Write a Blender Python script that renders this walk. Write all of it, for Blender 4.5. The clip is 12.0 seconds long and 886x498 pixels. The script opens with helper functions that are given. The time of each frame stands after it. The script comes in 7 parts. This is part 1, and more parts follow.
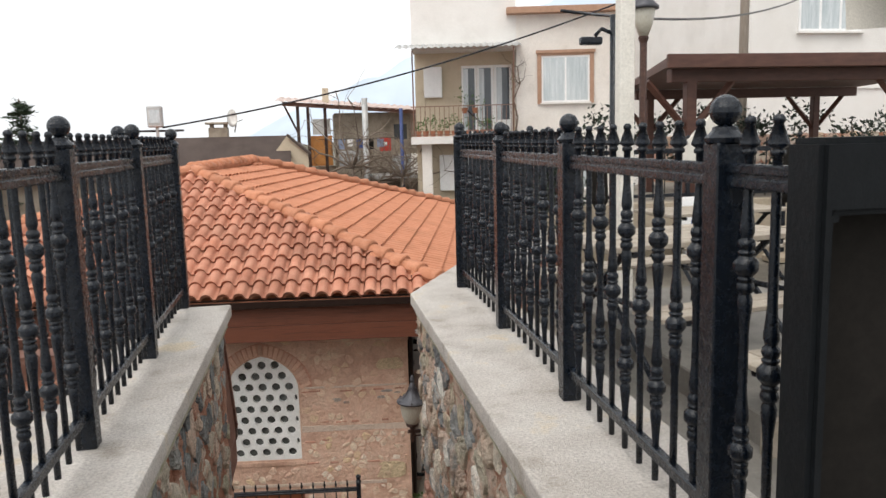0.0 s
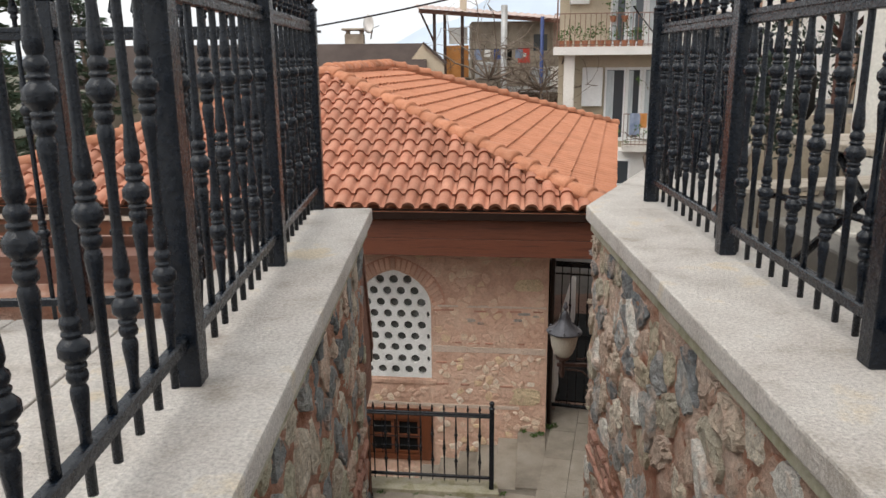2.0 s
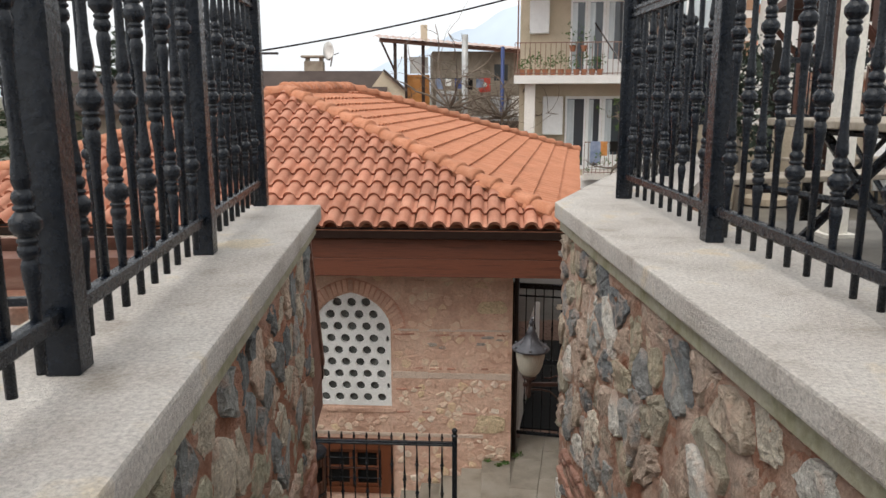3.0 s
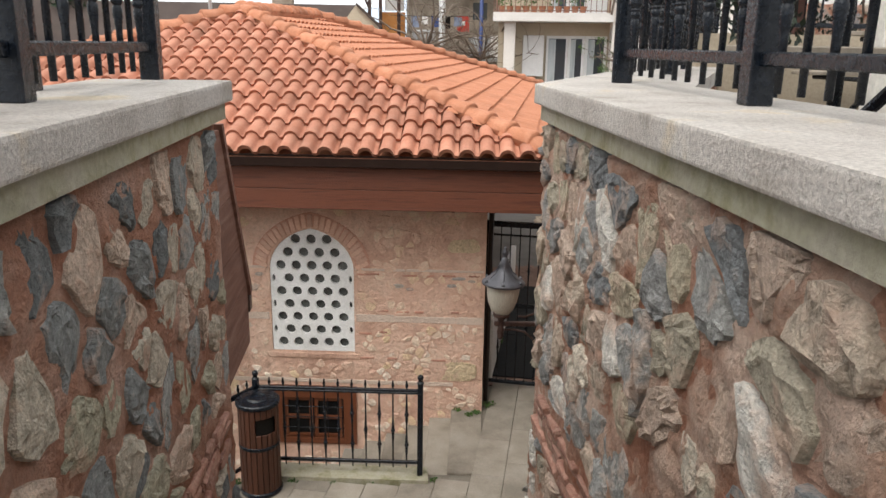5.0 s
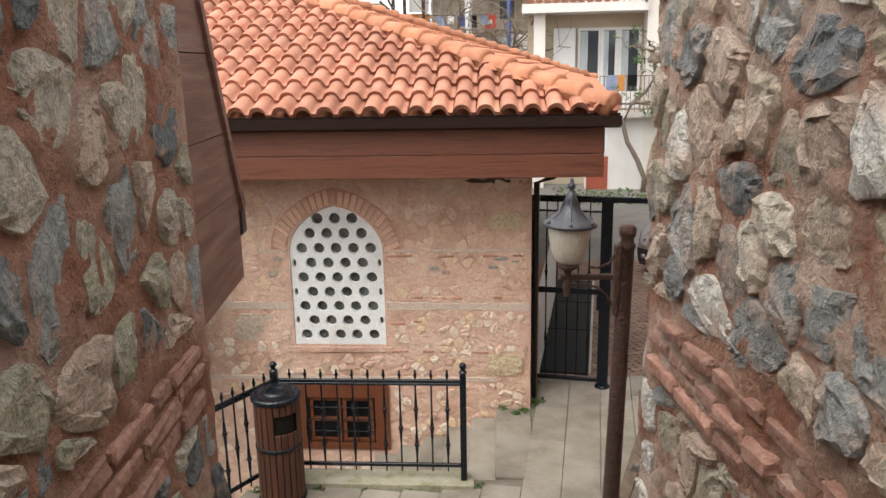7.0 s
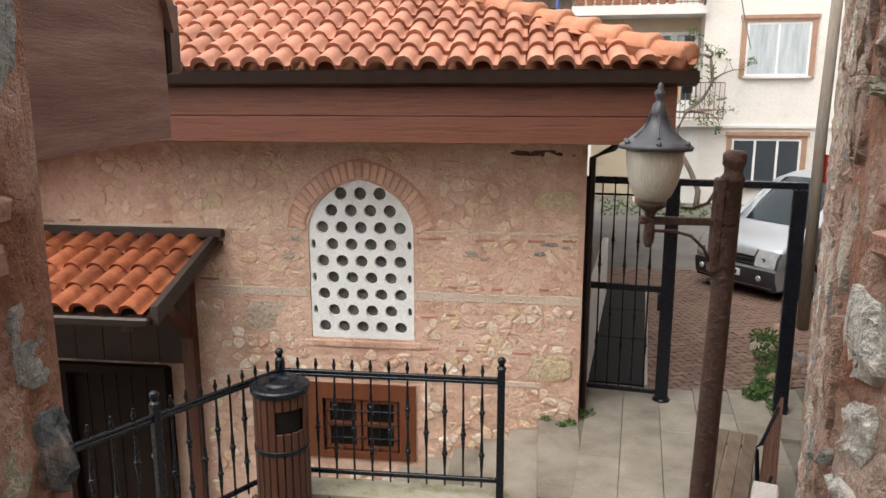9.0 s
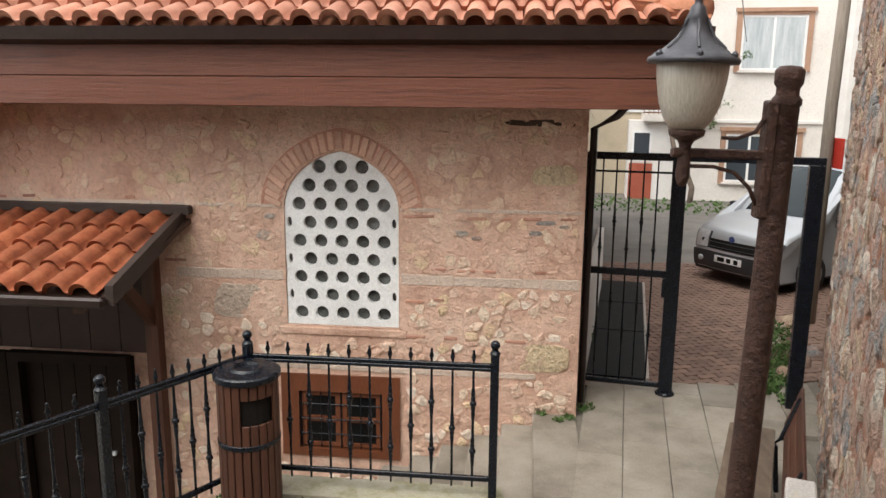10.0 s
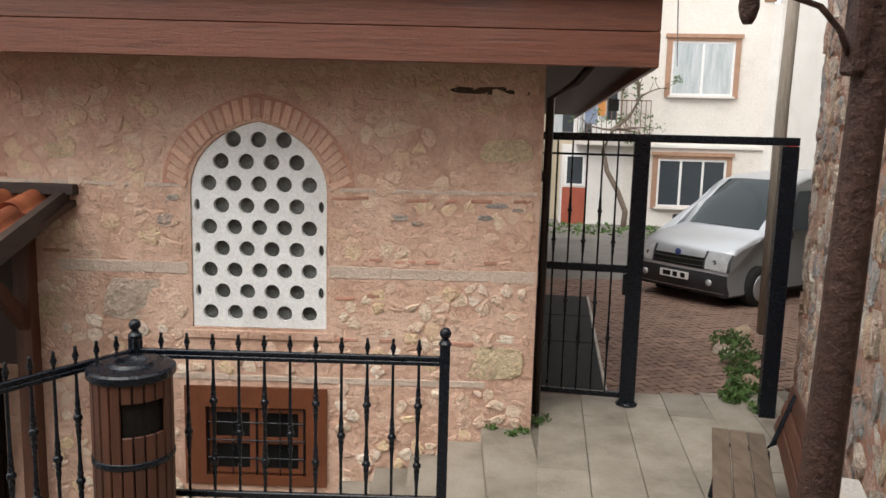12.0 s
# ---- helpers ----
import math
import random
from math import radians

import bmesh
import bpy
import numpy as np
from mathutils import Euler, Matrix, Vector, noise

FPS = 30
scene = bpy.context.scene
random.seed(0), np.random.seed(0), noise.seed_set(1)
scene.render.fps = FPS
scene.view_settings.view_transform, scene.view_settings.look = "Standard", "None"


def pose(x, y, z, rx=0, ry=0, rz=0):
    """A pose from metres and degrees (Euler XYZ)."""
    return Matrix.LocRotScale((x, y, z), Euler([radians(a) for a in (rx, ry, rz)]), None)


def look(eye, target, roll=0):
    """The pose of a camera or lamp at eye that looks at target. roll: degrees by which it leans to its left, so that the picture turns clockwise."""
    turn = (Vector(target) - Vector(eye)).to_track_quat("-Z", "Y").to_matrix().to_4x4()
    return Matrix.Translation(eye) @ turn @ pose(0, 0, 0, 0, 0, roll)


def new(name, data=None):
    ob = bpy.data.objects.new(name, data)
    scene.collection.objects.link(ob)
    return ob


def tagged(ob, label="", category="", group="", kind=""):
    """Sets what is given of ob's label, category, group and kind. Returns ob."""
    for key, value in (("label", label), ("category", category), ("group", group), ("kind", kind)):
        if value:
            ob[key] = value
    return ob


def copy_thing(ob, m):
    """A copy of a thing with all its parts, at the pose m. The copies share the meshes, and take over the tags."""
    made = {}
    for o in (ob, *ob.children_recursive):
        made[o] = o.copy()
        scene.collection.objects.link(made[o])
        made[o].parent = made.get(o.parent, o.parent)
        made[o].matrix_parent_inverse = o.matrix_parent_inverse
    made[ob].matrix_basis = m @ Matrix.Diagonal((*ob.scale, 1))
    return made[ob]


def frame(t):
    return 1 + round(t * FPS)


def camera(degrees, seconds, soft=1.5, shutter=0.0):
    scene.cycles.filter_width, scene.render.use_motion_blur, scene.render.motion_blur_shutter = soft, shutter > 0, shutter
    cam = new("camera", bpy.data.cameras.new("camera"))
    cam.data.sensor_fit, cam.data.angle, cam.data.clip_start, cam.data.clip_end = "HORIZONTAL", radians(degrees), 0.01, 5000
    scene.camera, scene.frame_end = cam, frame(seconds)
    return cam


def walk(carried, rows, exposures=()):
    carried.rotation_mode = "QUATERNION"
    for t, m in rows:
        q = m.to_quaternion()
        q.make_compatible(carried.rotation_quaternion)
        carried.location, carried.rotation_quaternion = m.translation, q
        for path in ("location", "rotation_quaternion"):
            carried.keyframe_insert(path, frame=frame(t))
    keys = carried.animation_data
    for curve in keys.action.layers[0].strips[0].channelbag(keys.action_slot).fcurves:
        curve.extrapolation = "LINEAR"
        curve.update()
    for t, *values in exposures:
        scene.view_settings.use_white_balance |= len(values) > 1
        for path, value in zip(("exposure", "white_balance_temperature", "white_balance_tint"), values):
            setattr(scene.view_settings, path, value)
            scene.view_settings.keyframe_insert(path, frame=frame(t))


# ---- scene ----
cam = camera(60.3, 12.0)
PATH = [
    (0, (0.068, 0.171, 1.455), (0.391, 2.124, 1.17), -1.5),
    (0.5, (0.001, 0.532, 1.457), (0.012, 2.506, 1.138), -2.7),
    (1, (-0.099, 0.8, 1.453), (0.013, 2.762, 1.081), -1.5),
    (1.5, (-0.141, 0.968, 1.33), (-0.118, 2.924, 0.911), -1.3),
    (2, (-0.12, 1.163, 1.196), (-0.127, 3.103, 0.712), -0.5),
    (2.5, (-0.186, 1.335, 1.047), (-0.094, 3.299, 0.682), -0.2),
    (3, (-0.092, 1.512, 0.922), (0.001, 3.47, 0.524), -0.1),
    (3.5, (0.063, 1.705, 0.85), (0.186, 3.648, 0.393), -0.2),
    (5.3, (0.076, 2.462, 0.367), (0.227, 4.388, -0.152), 0.9),
    (5.5, (0.058, 2.555, 0.272), (0.221, 4.486, -0.22), 0.5),
    (6, (0.01, 2.788, 0.099), (0.176, 4.722, -0.384), 0.8),
    (6.5, (0.049, 3.056, -0.084), (0.101, 4.994, -0.576), -0.5),
    (7, (0.021, 3.291, -0.273), (0.097, 5.234, -0.743), -1.1),
    (7.5, (0.066, 3.562, -0.414), (0.086, 5.494, -0.93), -0.9),
    (9.5, (0.056, 4.585, -1.154), (0.03, 6.547, -1.541), 0.0),
    (10, (0.052, 4.887, -1.331), (0.059, 6.847, -1.727), 0.5),
    (10.5, (0.036, 5.113, -1.5), (0.017, 7.073, -1.897), 0.9),
    (11, (0.045, 5.335, -1.641), (-0.057, 7.302, -1.988), 1.1),
    (11.5, (-0.025, 5.561, -1.805), (0.099, 7.521, -2.187), 1.6),
    (12, (-0.014, 5.77, -1.957), (0.184, 7.741, -2.246), 1.5),
]
walk(cam, [(t, look(eye, target, roll)) for t, eye, target, roll in PATH], [(0, 0.82), (1.5, 0.74), (3.5, 0.74), (5.3, 1.19), (6.5, 1.42), (9.5, 1.43), (12, 1.32)])

# ---- world and sun ----
world = bpy.data.worlds.new("overcast_sky")
scene.world = world
world.use_nodes = True
wn, wl = world.node_tree.nodes, world.node_tree.links
wn.clear()
sky = wn.new("ShaderNodeTexSky")
sky.sky_type, sky.sun_disc = "NISHITA", False
sky.sun_elevation, sky.sun_rotation = radians(57.5), radians(-142)
sky.air_density, sky.dust_density, sky.ozone_density = 1.0, 4.0, 1.0
soft_sky = wn.new("ShaderNodeHueSaturation")
soft_sky.inputs["Saturation"].default_value = 0.22
cloud_mix = wn.new("ShaderNodeMixRGB")
cloud_mix.inputs[0].default_value = 0.72
cloud_noise = wn.new("ShaderNodeTexNoise")
cloud_noise.inputs["Scale"].default_value = 2.2
cloud_noise.inputs["Detail"].default_value = 5
cloud_ramp = wn.new("ShaderNodeValToRGB")
cloud_ramp.color_ramp.elements[0].position, cloud_ramp.color_ramp.elements[0].color = 0.3, (7.0, 7.3, 7.7, 1)
cloud_ramp.color_ramp.elements[1].position, cloud_ramp.color_ramp.elements[1].color = 0.62, (9.4, 9.4, 9.3, 1)
back = wn.new("ShaderNodeBackground")
back.inputs["Strength"].default_value = 0.102
wo = wn.new("ShaderNodeOutputWorld")
wl.new(sky.outputs[0], soft_sky.inputs["Color"])
wl.new(soft_sky.outputs[0], cloud_mix.inputs[1])
wl.new(cloud_noise.outputs["Fac"], cloud_ramp.inputs[0])
wl.new(cloud_ramp.outputs[0], cloud_mix.inputs[2])
wl.new(cloud_mix.outputs[0], back.inputs["Color"])
wl.new(back.outputs[0], wo.inputs["Surface"])
sun = new("sun", bpy.data.lights.new("sun", "SUN"))
sun.data.energy, sun.data.angle, sun.data.color = 0.85, radians(45), (1.0, 0.96, 0.9)
sun.matrix_basis = look((-14, -18, 36), (0, 0, 0))


# ---- materials ----
def mat(name, cols, rough=0.8, metal=0.0, scale=6.0, bump=0.25, bscale=45.0, vary=0.0, stretch=(1, 1, 1), grime=0.0, by_object=False, coat=0.0, stops=None, spec=0.4, depth=0.02, grain=0.185):
    """A surface whose colour wanders between cols, with a fine grain, relief and darker dirt, all in metres."""
    m = bpy.data.materials.new(name)
    m.use_nodes = True
    n, l = m.node_tree.nodes, m.node_tree.links
    bsdf = n["Principled BSDF"]
    geo = n.new("ShaderNodeNewGeometry")
    mp = n.new("ShaderNodeMapping")
    mp.inputs["Scale"].default_value = stretch
    l.new(geo.outputs["Position"], mp.inputs["Vector"])
    info = n.new("ShaderNodeObjectInfo")
    big = n.new("ShaderNodeTexNoise")
    big.inputs["Scale"].default_value, big.inputs["Detail"].default_value, big.inputs["Roughness"].default_value = scale, 6, 0.62
    l.new(mp.outputs[0], big.inputs["Vector"])
    ramp = n.new("ShaderNodeValToRGB")
    r = ramp.color_ramp
    k = len(cols)
    lo, hi = (0.0, 1.0) if by_object else (0.32, 0.68)
    places = stops or [lo + (hi - lo) * i / max(1, k - 1) for i in range(k)]
    r.elements[0].position, r.elements[1].position = places[0], places[-1]
    r.elements[0].color, r.elements[1].color = (*cols[0], 1), (*cols[-1], 1)
    for i in range(1, k - 1):
        e = r.elements.new(places[i])
        e.color = (*cols[i], 1)
    if by_object:
        add = n.new("ShaderNodeMath")
        add.operation = "MULTIPLY_ADD"
        add.inputs[1].default_value, add.inputs[2].default_value = 0.35, -0.175
        l.new(big.outputs["Fac"], add.inputs[0])
        add2 = n.new("ShaderNodeMath")
        add2.operation = "ADD"
        l.new(add.outputs[0], add2.inputs[0])
        l.new(info.outputs["Random"], add2.inputs[1])
        l.new(add2.outputs[0], ramp.inputs[0])
    else:
        l.new(big.outputs["Fac"], ramp.inputs[0])
    fine = n.new("ShaderNodeTexNoise")
    fine.inputs["Scale"].default_value, fine.inputs["Detail"].default_value, fine.inputs["Roughness"].default_value = bscale, 5, 0.7
    l.new(mp.outputs[0], fine.inputs["Vector"])
    # grain and per-piece change of brightness
    val = n.new("ShaderNodeMapRange")
    val.inputs["From Min"].default_value, val.inputs["From Max"].default_value = 0.25, 0.75
    val.inputs["To Min"].default_value, val.inputs["To Max"].default_value = 1 - grain * 1.08, 1 + grain * 0.92
    l.new(fine.outputs["Fac"], val.inputs["Value"])
    vr = n.new("ShaderNodeMapRange")
    vr.inputs["To Min"].default_value, vr.inputs["To Max"].default_value = 1 - vary, 1 + vary
    l.new(info.outputs["Random"], vr.inputs["Value"])
    mul = n.new("ShaderNodeMath")
    mul.operation = "MULTIPLY"
    l.new(val.outputs[0], mul.inputs[0])
    l.new(vr.outputs[0], mul.inputs[1])
    hsv = n.new("ShaderNodeHueSaturation")
    l.new(mul.outputs[0], hsv.inputs["Value"])
    l.new(ramp.outputs[0], hsv.inputs["Color"])
    last = hsv.outputs[0]
    if grime:
        dirt = n.new("ShaderNodeTexNoise")
        dirt.inputs["Scale"].default_value, dirt.inputs["Detail"].default_value = 1.7, 7
        l.new(geo.outputs["Position"], dirt.inputs["Vector"])
        dr = n.new("ShaderNodeMapRange")
        dr.inputs["From Min"].default_value, dr.inputs["From Max"].default_value = 0.5, 0.75
        dr.inputs["To Max"].default_value = grime
        l.new(dirt.outputs["Fac"], dr.inputs["Value"])
        mx = n.new("ShaderNodeMixRGB")
        mx.blend_type = "MULTIPLY"
        mx.inputs[2].default_value = (0.36, 0.32, 0.27, 1)
        l.new(dr.outputs[0], mx.inputs[0])
        l.new(last, mx.inputs[1])
        last = mx.outputs[0]
    l.new(last, bsdf.inputs["Base Color"])
    rr = n.new("ShaderNodeMapRange")
    rr.inputs["To Min"].default_value, rr.inputs["To Max"].default_value = max(0.03, rough - 0.12), min(1, rough + 0.12)
    l.new(fine.outputs["Fac"], rr.inputs["Value"])
    l.new(rr.outputs[0], bsdf.inputs["Roughness"])
    bsdf.inputs["Metallic"].default_value = metal
    bsdf.inputs["Specular IOR Level"].default_value = spec
    bsdf.inputs["Coat Weight"].default_value = coat
    if bump:
        mixh = n.new("ShaderNodeMath")
        mixh.operation = "MULTIPLY_ADD"
        mixh.inputs[1].default_value = 0.6
        l.new(fine.outputs["Fac"], mixh.inputs[0])
        l.new(big.outputs["Fac"], mixh.inputs[2])
        b = n.new("ShaderNodeBump")
        b.inputs["Strength"].default_value, b.inputs["Distance"].default_value = bump, depth
        l.new(mixh.outputs[0], b.inputs["Height"])
        l.new(b.outputs[0], bsdf.inputs["Normal"])
    return m


def stone_mat(name, cols, wash, washed, rough=0.88, low=0.62, high=1.42, depth=0.07):
    """Broken stone, one colour a piece, veined and speckled, with lime mortar smeared over part of its face."""
    m = bpy.data.materials.new(name)
    m.use_nodes = True
    n, l = m.node_tree.nodes, m.node_tree.links
    bsdf = n["Principled BSDF"]
    geo, info = n.new("ShaderNodeNewGeometry"), n.new("ShaderNodeObjectInfo")

    def tex(scale, detail=8, rough_=0.65, vec=None):
        t = n.new("ShaderNodeTexNoise")
        t.inputs["Scale"].default_value, t.inputs["Detail"].default_value, t.inputs["Roughness"].default_value = scale, detail, rough_
        l.new(vec or geo.outputs["Position"], t.inputs["Vector"])
        return t.outputs["Fac"]

    def remap(src, a, b, c, d):
        r = n.new("ShaderNodeMapRange")
        for key, v in (("From Min", a), ("From Max", b), ("To Min", c), ("To Max", d)):
            r.inputs[key].default_value = v
        l.new(src, r.inputs["Value"])
        return r.outputs[0]

    ramp = n.new("ShaderNodeValToRGB")
    ramp.color_ramp.interpolation = "CONSTANT"
    ramp.color_ramp.elements[0].color = (*cols[0], 1)
    ramp.color_ramp.elements[1].position, ramp.color_ramp.elements[1].color = (len(cols) - 1) / len(cols), (*cols[-1], 1)
    for i in range(1, len(cols) - 1):
        ramp.color_ramp.elements.new(i / len(cols)).color = (*cols[i], 1)
    pick, wrap = n.new("ShaderNodeMath"), n.new("ShaderNodeMath")
    pick.operation, wrap.operation = "ADD", "FRACT"
    l.new(info.outputs["Random"], pick.inputs[0])
    l.new(geo.outputs["Random Per Island"], pick.inputs[1])
    l.new(pick.outputs[0], wrap.inputs[0])
    l.new(wrap.outputs[0], ramp.inputs[0])
    big, mid, grain = tex(7, 6), tex(28, 8, 0.7), tex(120, 4, 0.7)
    # veins and speckle
    v1, v2 = remap(mid, 0.3, 0.7, low, high), remap(grain, 0.3, 0.7, 0.78, 1.25)
    mul = n.new("ShaderNodeMath")
    mul.operation = "MULTIPLY"
    l.new(v1, mul.inputs[0])
    l.new(v2, mul.inputs[1])
    hsv = n.new("ShaderNodeHueSaturation")
    l.new(mul.outputs[0], hsv.inputs["Value"])
    l.new(ramp.outputs[0], hsv.inputs["Color"])
    mix = n.new("ShaderNodeMixRGB")
    l.new(remap(big, washed, washed + 0.16, 0.0, 0.85), mix.inputs[0])
    l.new(hsv.outputs[0], mix.inputs[1])
    mix.inputs[2].default_value = (*wash, 1)
    l.new(mix.outputs[0], bsdf.inputs["Base Color"])
    bsdf.inputs["Roughness"].default_value = rough
    bsdf.inputs["Specular IOR Level"].default_value = 0.3
    h = n.new("ShaderNodeMath")
    h.operation = "MULTIPLY_ADD"
    h.inputs[1].default_value = 0.45
    l.new(mid, h.inputs[0])
    l.new(big, h.inputs[2])
    h2 = n.new("ShaderNodeMath")
    h2.operation = "MULTIPLY_ADD"
    h2.inputs[1].default_value = 0.12
    l.new(grain, h2.inputs[0])
    l.new(h.outputs[0], h2.inputs[2])
    b = n.new("ShaderNodeBump")
    b.inputs["Strength"].default_value, b.inputs["Distance"].default_value = 1.0, depth
    l.new(h2.outputs[0], b.inputs["Height"])
    l.new(b.outputs[0], bsdf.inputs["Normal"])
    return m


def glass_mat(name, tint=(0.05, 0.06, 0.07), rough=0.05):
    m = bpy.data.materials.new(name)
    m.use_nodes = True
    b = m.node_tree.nodes["Principled BSDF"]
    b.inputs["Base Color"].default_value = (*tint, 1)
    b.inputs["Roughness"].default_value = rough
    b.inputs["Specular IOR Level"].default_value = 0.7
    return m


M_MORTAR = mat("red_lime_mortar", [(0.32, 0.122, 0.066), (0.44, 0.225, 0.15), (0.56, 0.37, 0.29)], 0.92, scale=3.0, bump=1.0, bscale=58, grime=0.25, depth=0.05, grain=0.25)
M_STONE = stone_mat("rubble_stone", [(0.25, 0.25, 0.245), (0.46, 0.38, 0.30), (0.38, 0.34, 0.265), (0.19, 0.20, 0.205), (0.49, 0.375, 0.295), (0.55, 0.49, 0.40), (0.31, 0.31, 0.295), (0.43, 0.375, 0.275), (0.46, 0.36, 0.29), (0.62, 0.59, 0.535)], (0.54, 0.39, 0.305), 0.50, depth=0.045)
M_STONE_DIAG = stone_mat("weathered_wall_stone", [(0.54, 0.46, 0.37), (0.41, 0.30, 0.235), (0.33, 0.32, 0.30), (0.60, 0.55, 0.47), (0.44, 0.29, 0.22), (0.52, 0.40, 0.28), (0.30, 0.295, 0.29)], (0.49, 0.315, 0.245), 0.44)
M_STONE_L = stone_mat("dark_rubble_stone", [(0.17, 0.18, 0.18), (0.50, 0.44, 0.35), (0.33, 0.33, 0.31), (0.42, 0.39, 0.29), (0.58, 0.51, 0.41), (0.25, 0.26, 0.255), (0.54, 0.42, 0.33)], (0.54, 0.35, 0.26), 0.545, depth=0.045)
M_MORTAR_R = mat("pale_washed_mortar", [(0.31, 0.13, 0.075), (0.47, 0.29, 0.21), (0.60, 0.45, 0.36)], 0.92, scale=3.0, bump=1.0, bscale=58, grime=0.3, depth=0.05, grain=0.25, stops=[0.34, 0.46, 0.60])
M_PITTED = stone_mat("pitted_travertine", [(0.66, 0.53, 0.38), (0.70, 0.56, 0.37), (0.62, 0.50, 0.40)], (0.60, 0.40, 0.30), 0.56, 0.92, 0.62, 1.2, 0.06)
M_GLASS_LOW = glass_mat("black_cellar_glass", (0.01, 0.01, 0.01), 0.2)
M_GLASS_LOW.node_tree.nodes["Principled BSDF"].inputs["Specular IOR Level"].default_value = 0.15
M_CAP = mat("cast_stone_cap", [(0.36, 0.32, 0.275), (0.49, 0.45, 0.41), (0.545, 0.51, 0.47), (0.58, 0.495, 0.375)], 0.9, scale=3.2, bump=0.6, bscale=85, grime=0.35, stops=[0.30, 0.43, 0.58, 0.68], depth=0.04, grain=0.38)
M_BRICK = mat("old_thin_brick", [(0.31, 0.14, 0.10), (0.40, 0.23, 0.175), (0.28, 0.135, 0.095), (0.48, 0.32, 0.255)], 0.92, scale=12, bump=0.8, bscale=50, vary=0.2)
M_IRON = mat("blackened_wrought_iron", [(0.0026, 0.0045, 0.008), (0.0045, 0.0078, 0.0138)], 0.26, 0.0, scale=26, bump=0.22, bscale=55, spec=0.36)
M_FACADE = mat("pink_lime_plaster", [(0.54, 0.33, 0.24), (0.65, 0.43, 0.325), (0.71, 0.51, 0.395)], 0.93, scale=2.1, bump=1.0, bscale=20, grime=0.25, depth=0.05)
M_FSTONE = stone_mat("washed_facade_stone", [(0.68, 0.50, 0.385), (0.72, 0.57, 0.44), (0.64, 0.44, 0.335), (0.77, 0.66, 0.55), (0.62, 0.42, 0.32), (0.71, 0.55, 0.36), (0.66, 0.48, 0.37), (0.74, 0.61, 0.48)], (0.65, 0.43, 0.325), 0.50, 0.92, 0.80, 1.18, 0.03)
M_FSTONE_UP = stone_mat("plastered_facade_stone", [(0.67, 0.47, 0.36), (0.70, 0.52, 0.39), (0.65, 0.44, 0.335), (0.72, 0.57, 0.43), (0.68, 0.52, 0.35)], (0.65, 0.43, 0.325), 0.42, 0.92, 0.84, 1.14, 0.03)
M_BAND = mat("pale_stone_band", [(0.57, 0.45, 0.365), (0.64, 0.52, 0.43)], 0.9, scale=4, bump=0.8, depth=0.04)
M_ARCHRED = mat("red_arch_joint", [(0.47, 0.235, 0.165), (0.54, 0.295, 0.215)], 0.93, scale=14, bump=0.6)
M_ARCHB = mat("arch_brick", [(0.59, 0.365, 0.27), (0.64, 0.42, 0.315)], 0.92, scale=10, bump=0.6, vary=0.14)
M_GYPSUM = mat("white_gypsum_lattice", [(0.72, 0.72, 0.705), (0.80, 0.80, 0.785)], 0.75, scale=5, bump=0.15, grime=0.2)
M_WOOD = mat("stained_red_brown_wood", [(0.082, 0.026, 0.014), (0.145, 0.048, 0.025), (0.108, 0.035, 0.018)], 0.5, scale=3.5, bump=0.35, bscale=22, stretch=(0.45, 0.45, 9), coat=0.1, vary=0.14)
M_WOODV = mat("stained_upright_wood", [(0.055, 0.021, 0.012), (0.10, 0.038, 0.021)], 0.5, scale=3.5, bump=0.2, bscale=30, stretch=(5, 5, 0.4), vary=0.12)
M_WOOD_DARK = mat("weathered_brown_boards", [(0.135, 0.060, 0.040), (0.185, 0.090, 0.064), (0.25, 0.15, 0.115)], 0.7, scale=3, bump=0.35, bscale=40, stretch=(1, 0.5, 6), vary=0.15)
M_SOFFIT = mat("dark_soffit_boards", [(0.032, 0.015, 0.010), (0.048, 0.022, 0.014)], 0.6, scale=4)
# Mottled grey puts the glass's reflection into its base colour.
M_LATTICE_GLASS = mat("grey_reflection_lattice_glass", [(0.045, 0.045, 0.042), (0.10, 0.105, 0.10), (0.17, 0.175, 0.17)], 0.25, scale=4.5, bump=0.0, spec=0.5)
M_THINRED = mat("thin_red_brick_slip", [(0.42, 0.20, 0.14), (0.50, 0.28, 0.20)], 0.93, scale=9, bump=0.6, vary=0.2)
M_SLATESTONE = stone_mat("grey_facade_slate", [(0.36, 0.33, 0.30), (0.42, 0.37, 0.32), (0.33, 0.31, 0.285)], (0.62, 0.42, 0.32), 0.50, 0.92, 0.7, 1.3, 0.05)
M_WALL_SMEAR = mat("dark_brown_wall_smear", [(0.055, 0.038, 0.028), (0.12, 0.08, 0.058)], 0.9, scale=9, bump=0.5)
M_WINWOOD = mat("orange_brown_window_wood", [(0.115, 0.036, 0.015), (0.155, 0.050, 0.021)], 0.45, scale=5, bump=0.15, bscale=40, stretch=(2, 2, 0.6))
M_GUTTER = mat("dark_brown_metal_gutter", [(0.022, 0.012, 0.010), (0.034, 0.02, 0.016)], 0.35, 0.2, scale=8, bump=0.05)
M_TILE = mat("salmon_clay_roof_tile", [(0.39, 0.155, 0.09), (0.44, 0.195, 0.125), (0.48, 0.235, 0.155)], 0.85, scale=3.5, bump=0.35, bscale=60, vary=0.16, grime=0.45)
M_TILE_R = mat("orange_clay_roof_tile", [(0.42, 0.165, 0.085), (0.51, 0.22, 0.125)], 0.8, scale=2.5, bump=0.3, bscale=50, grime=0.25)
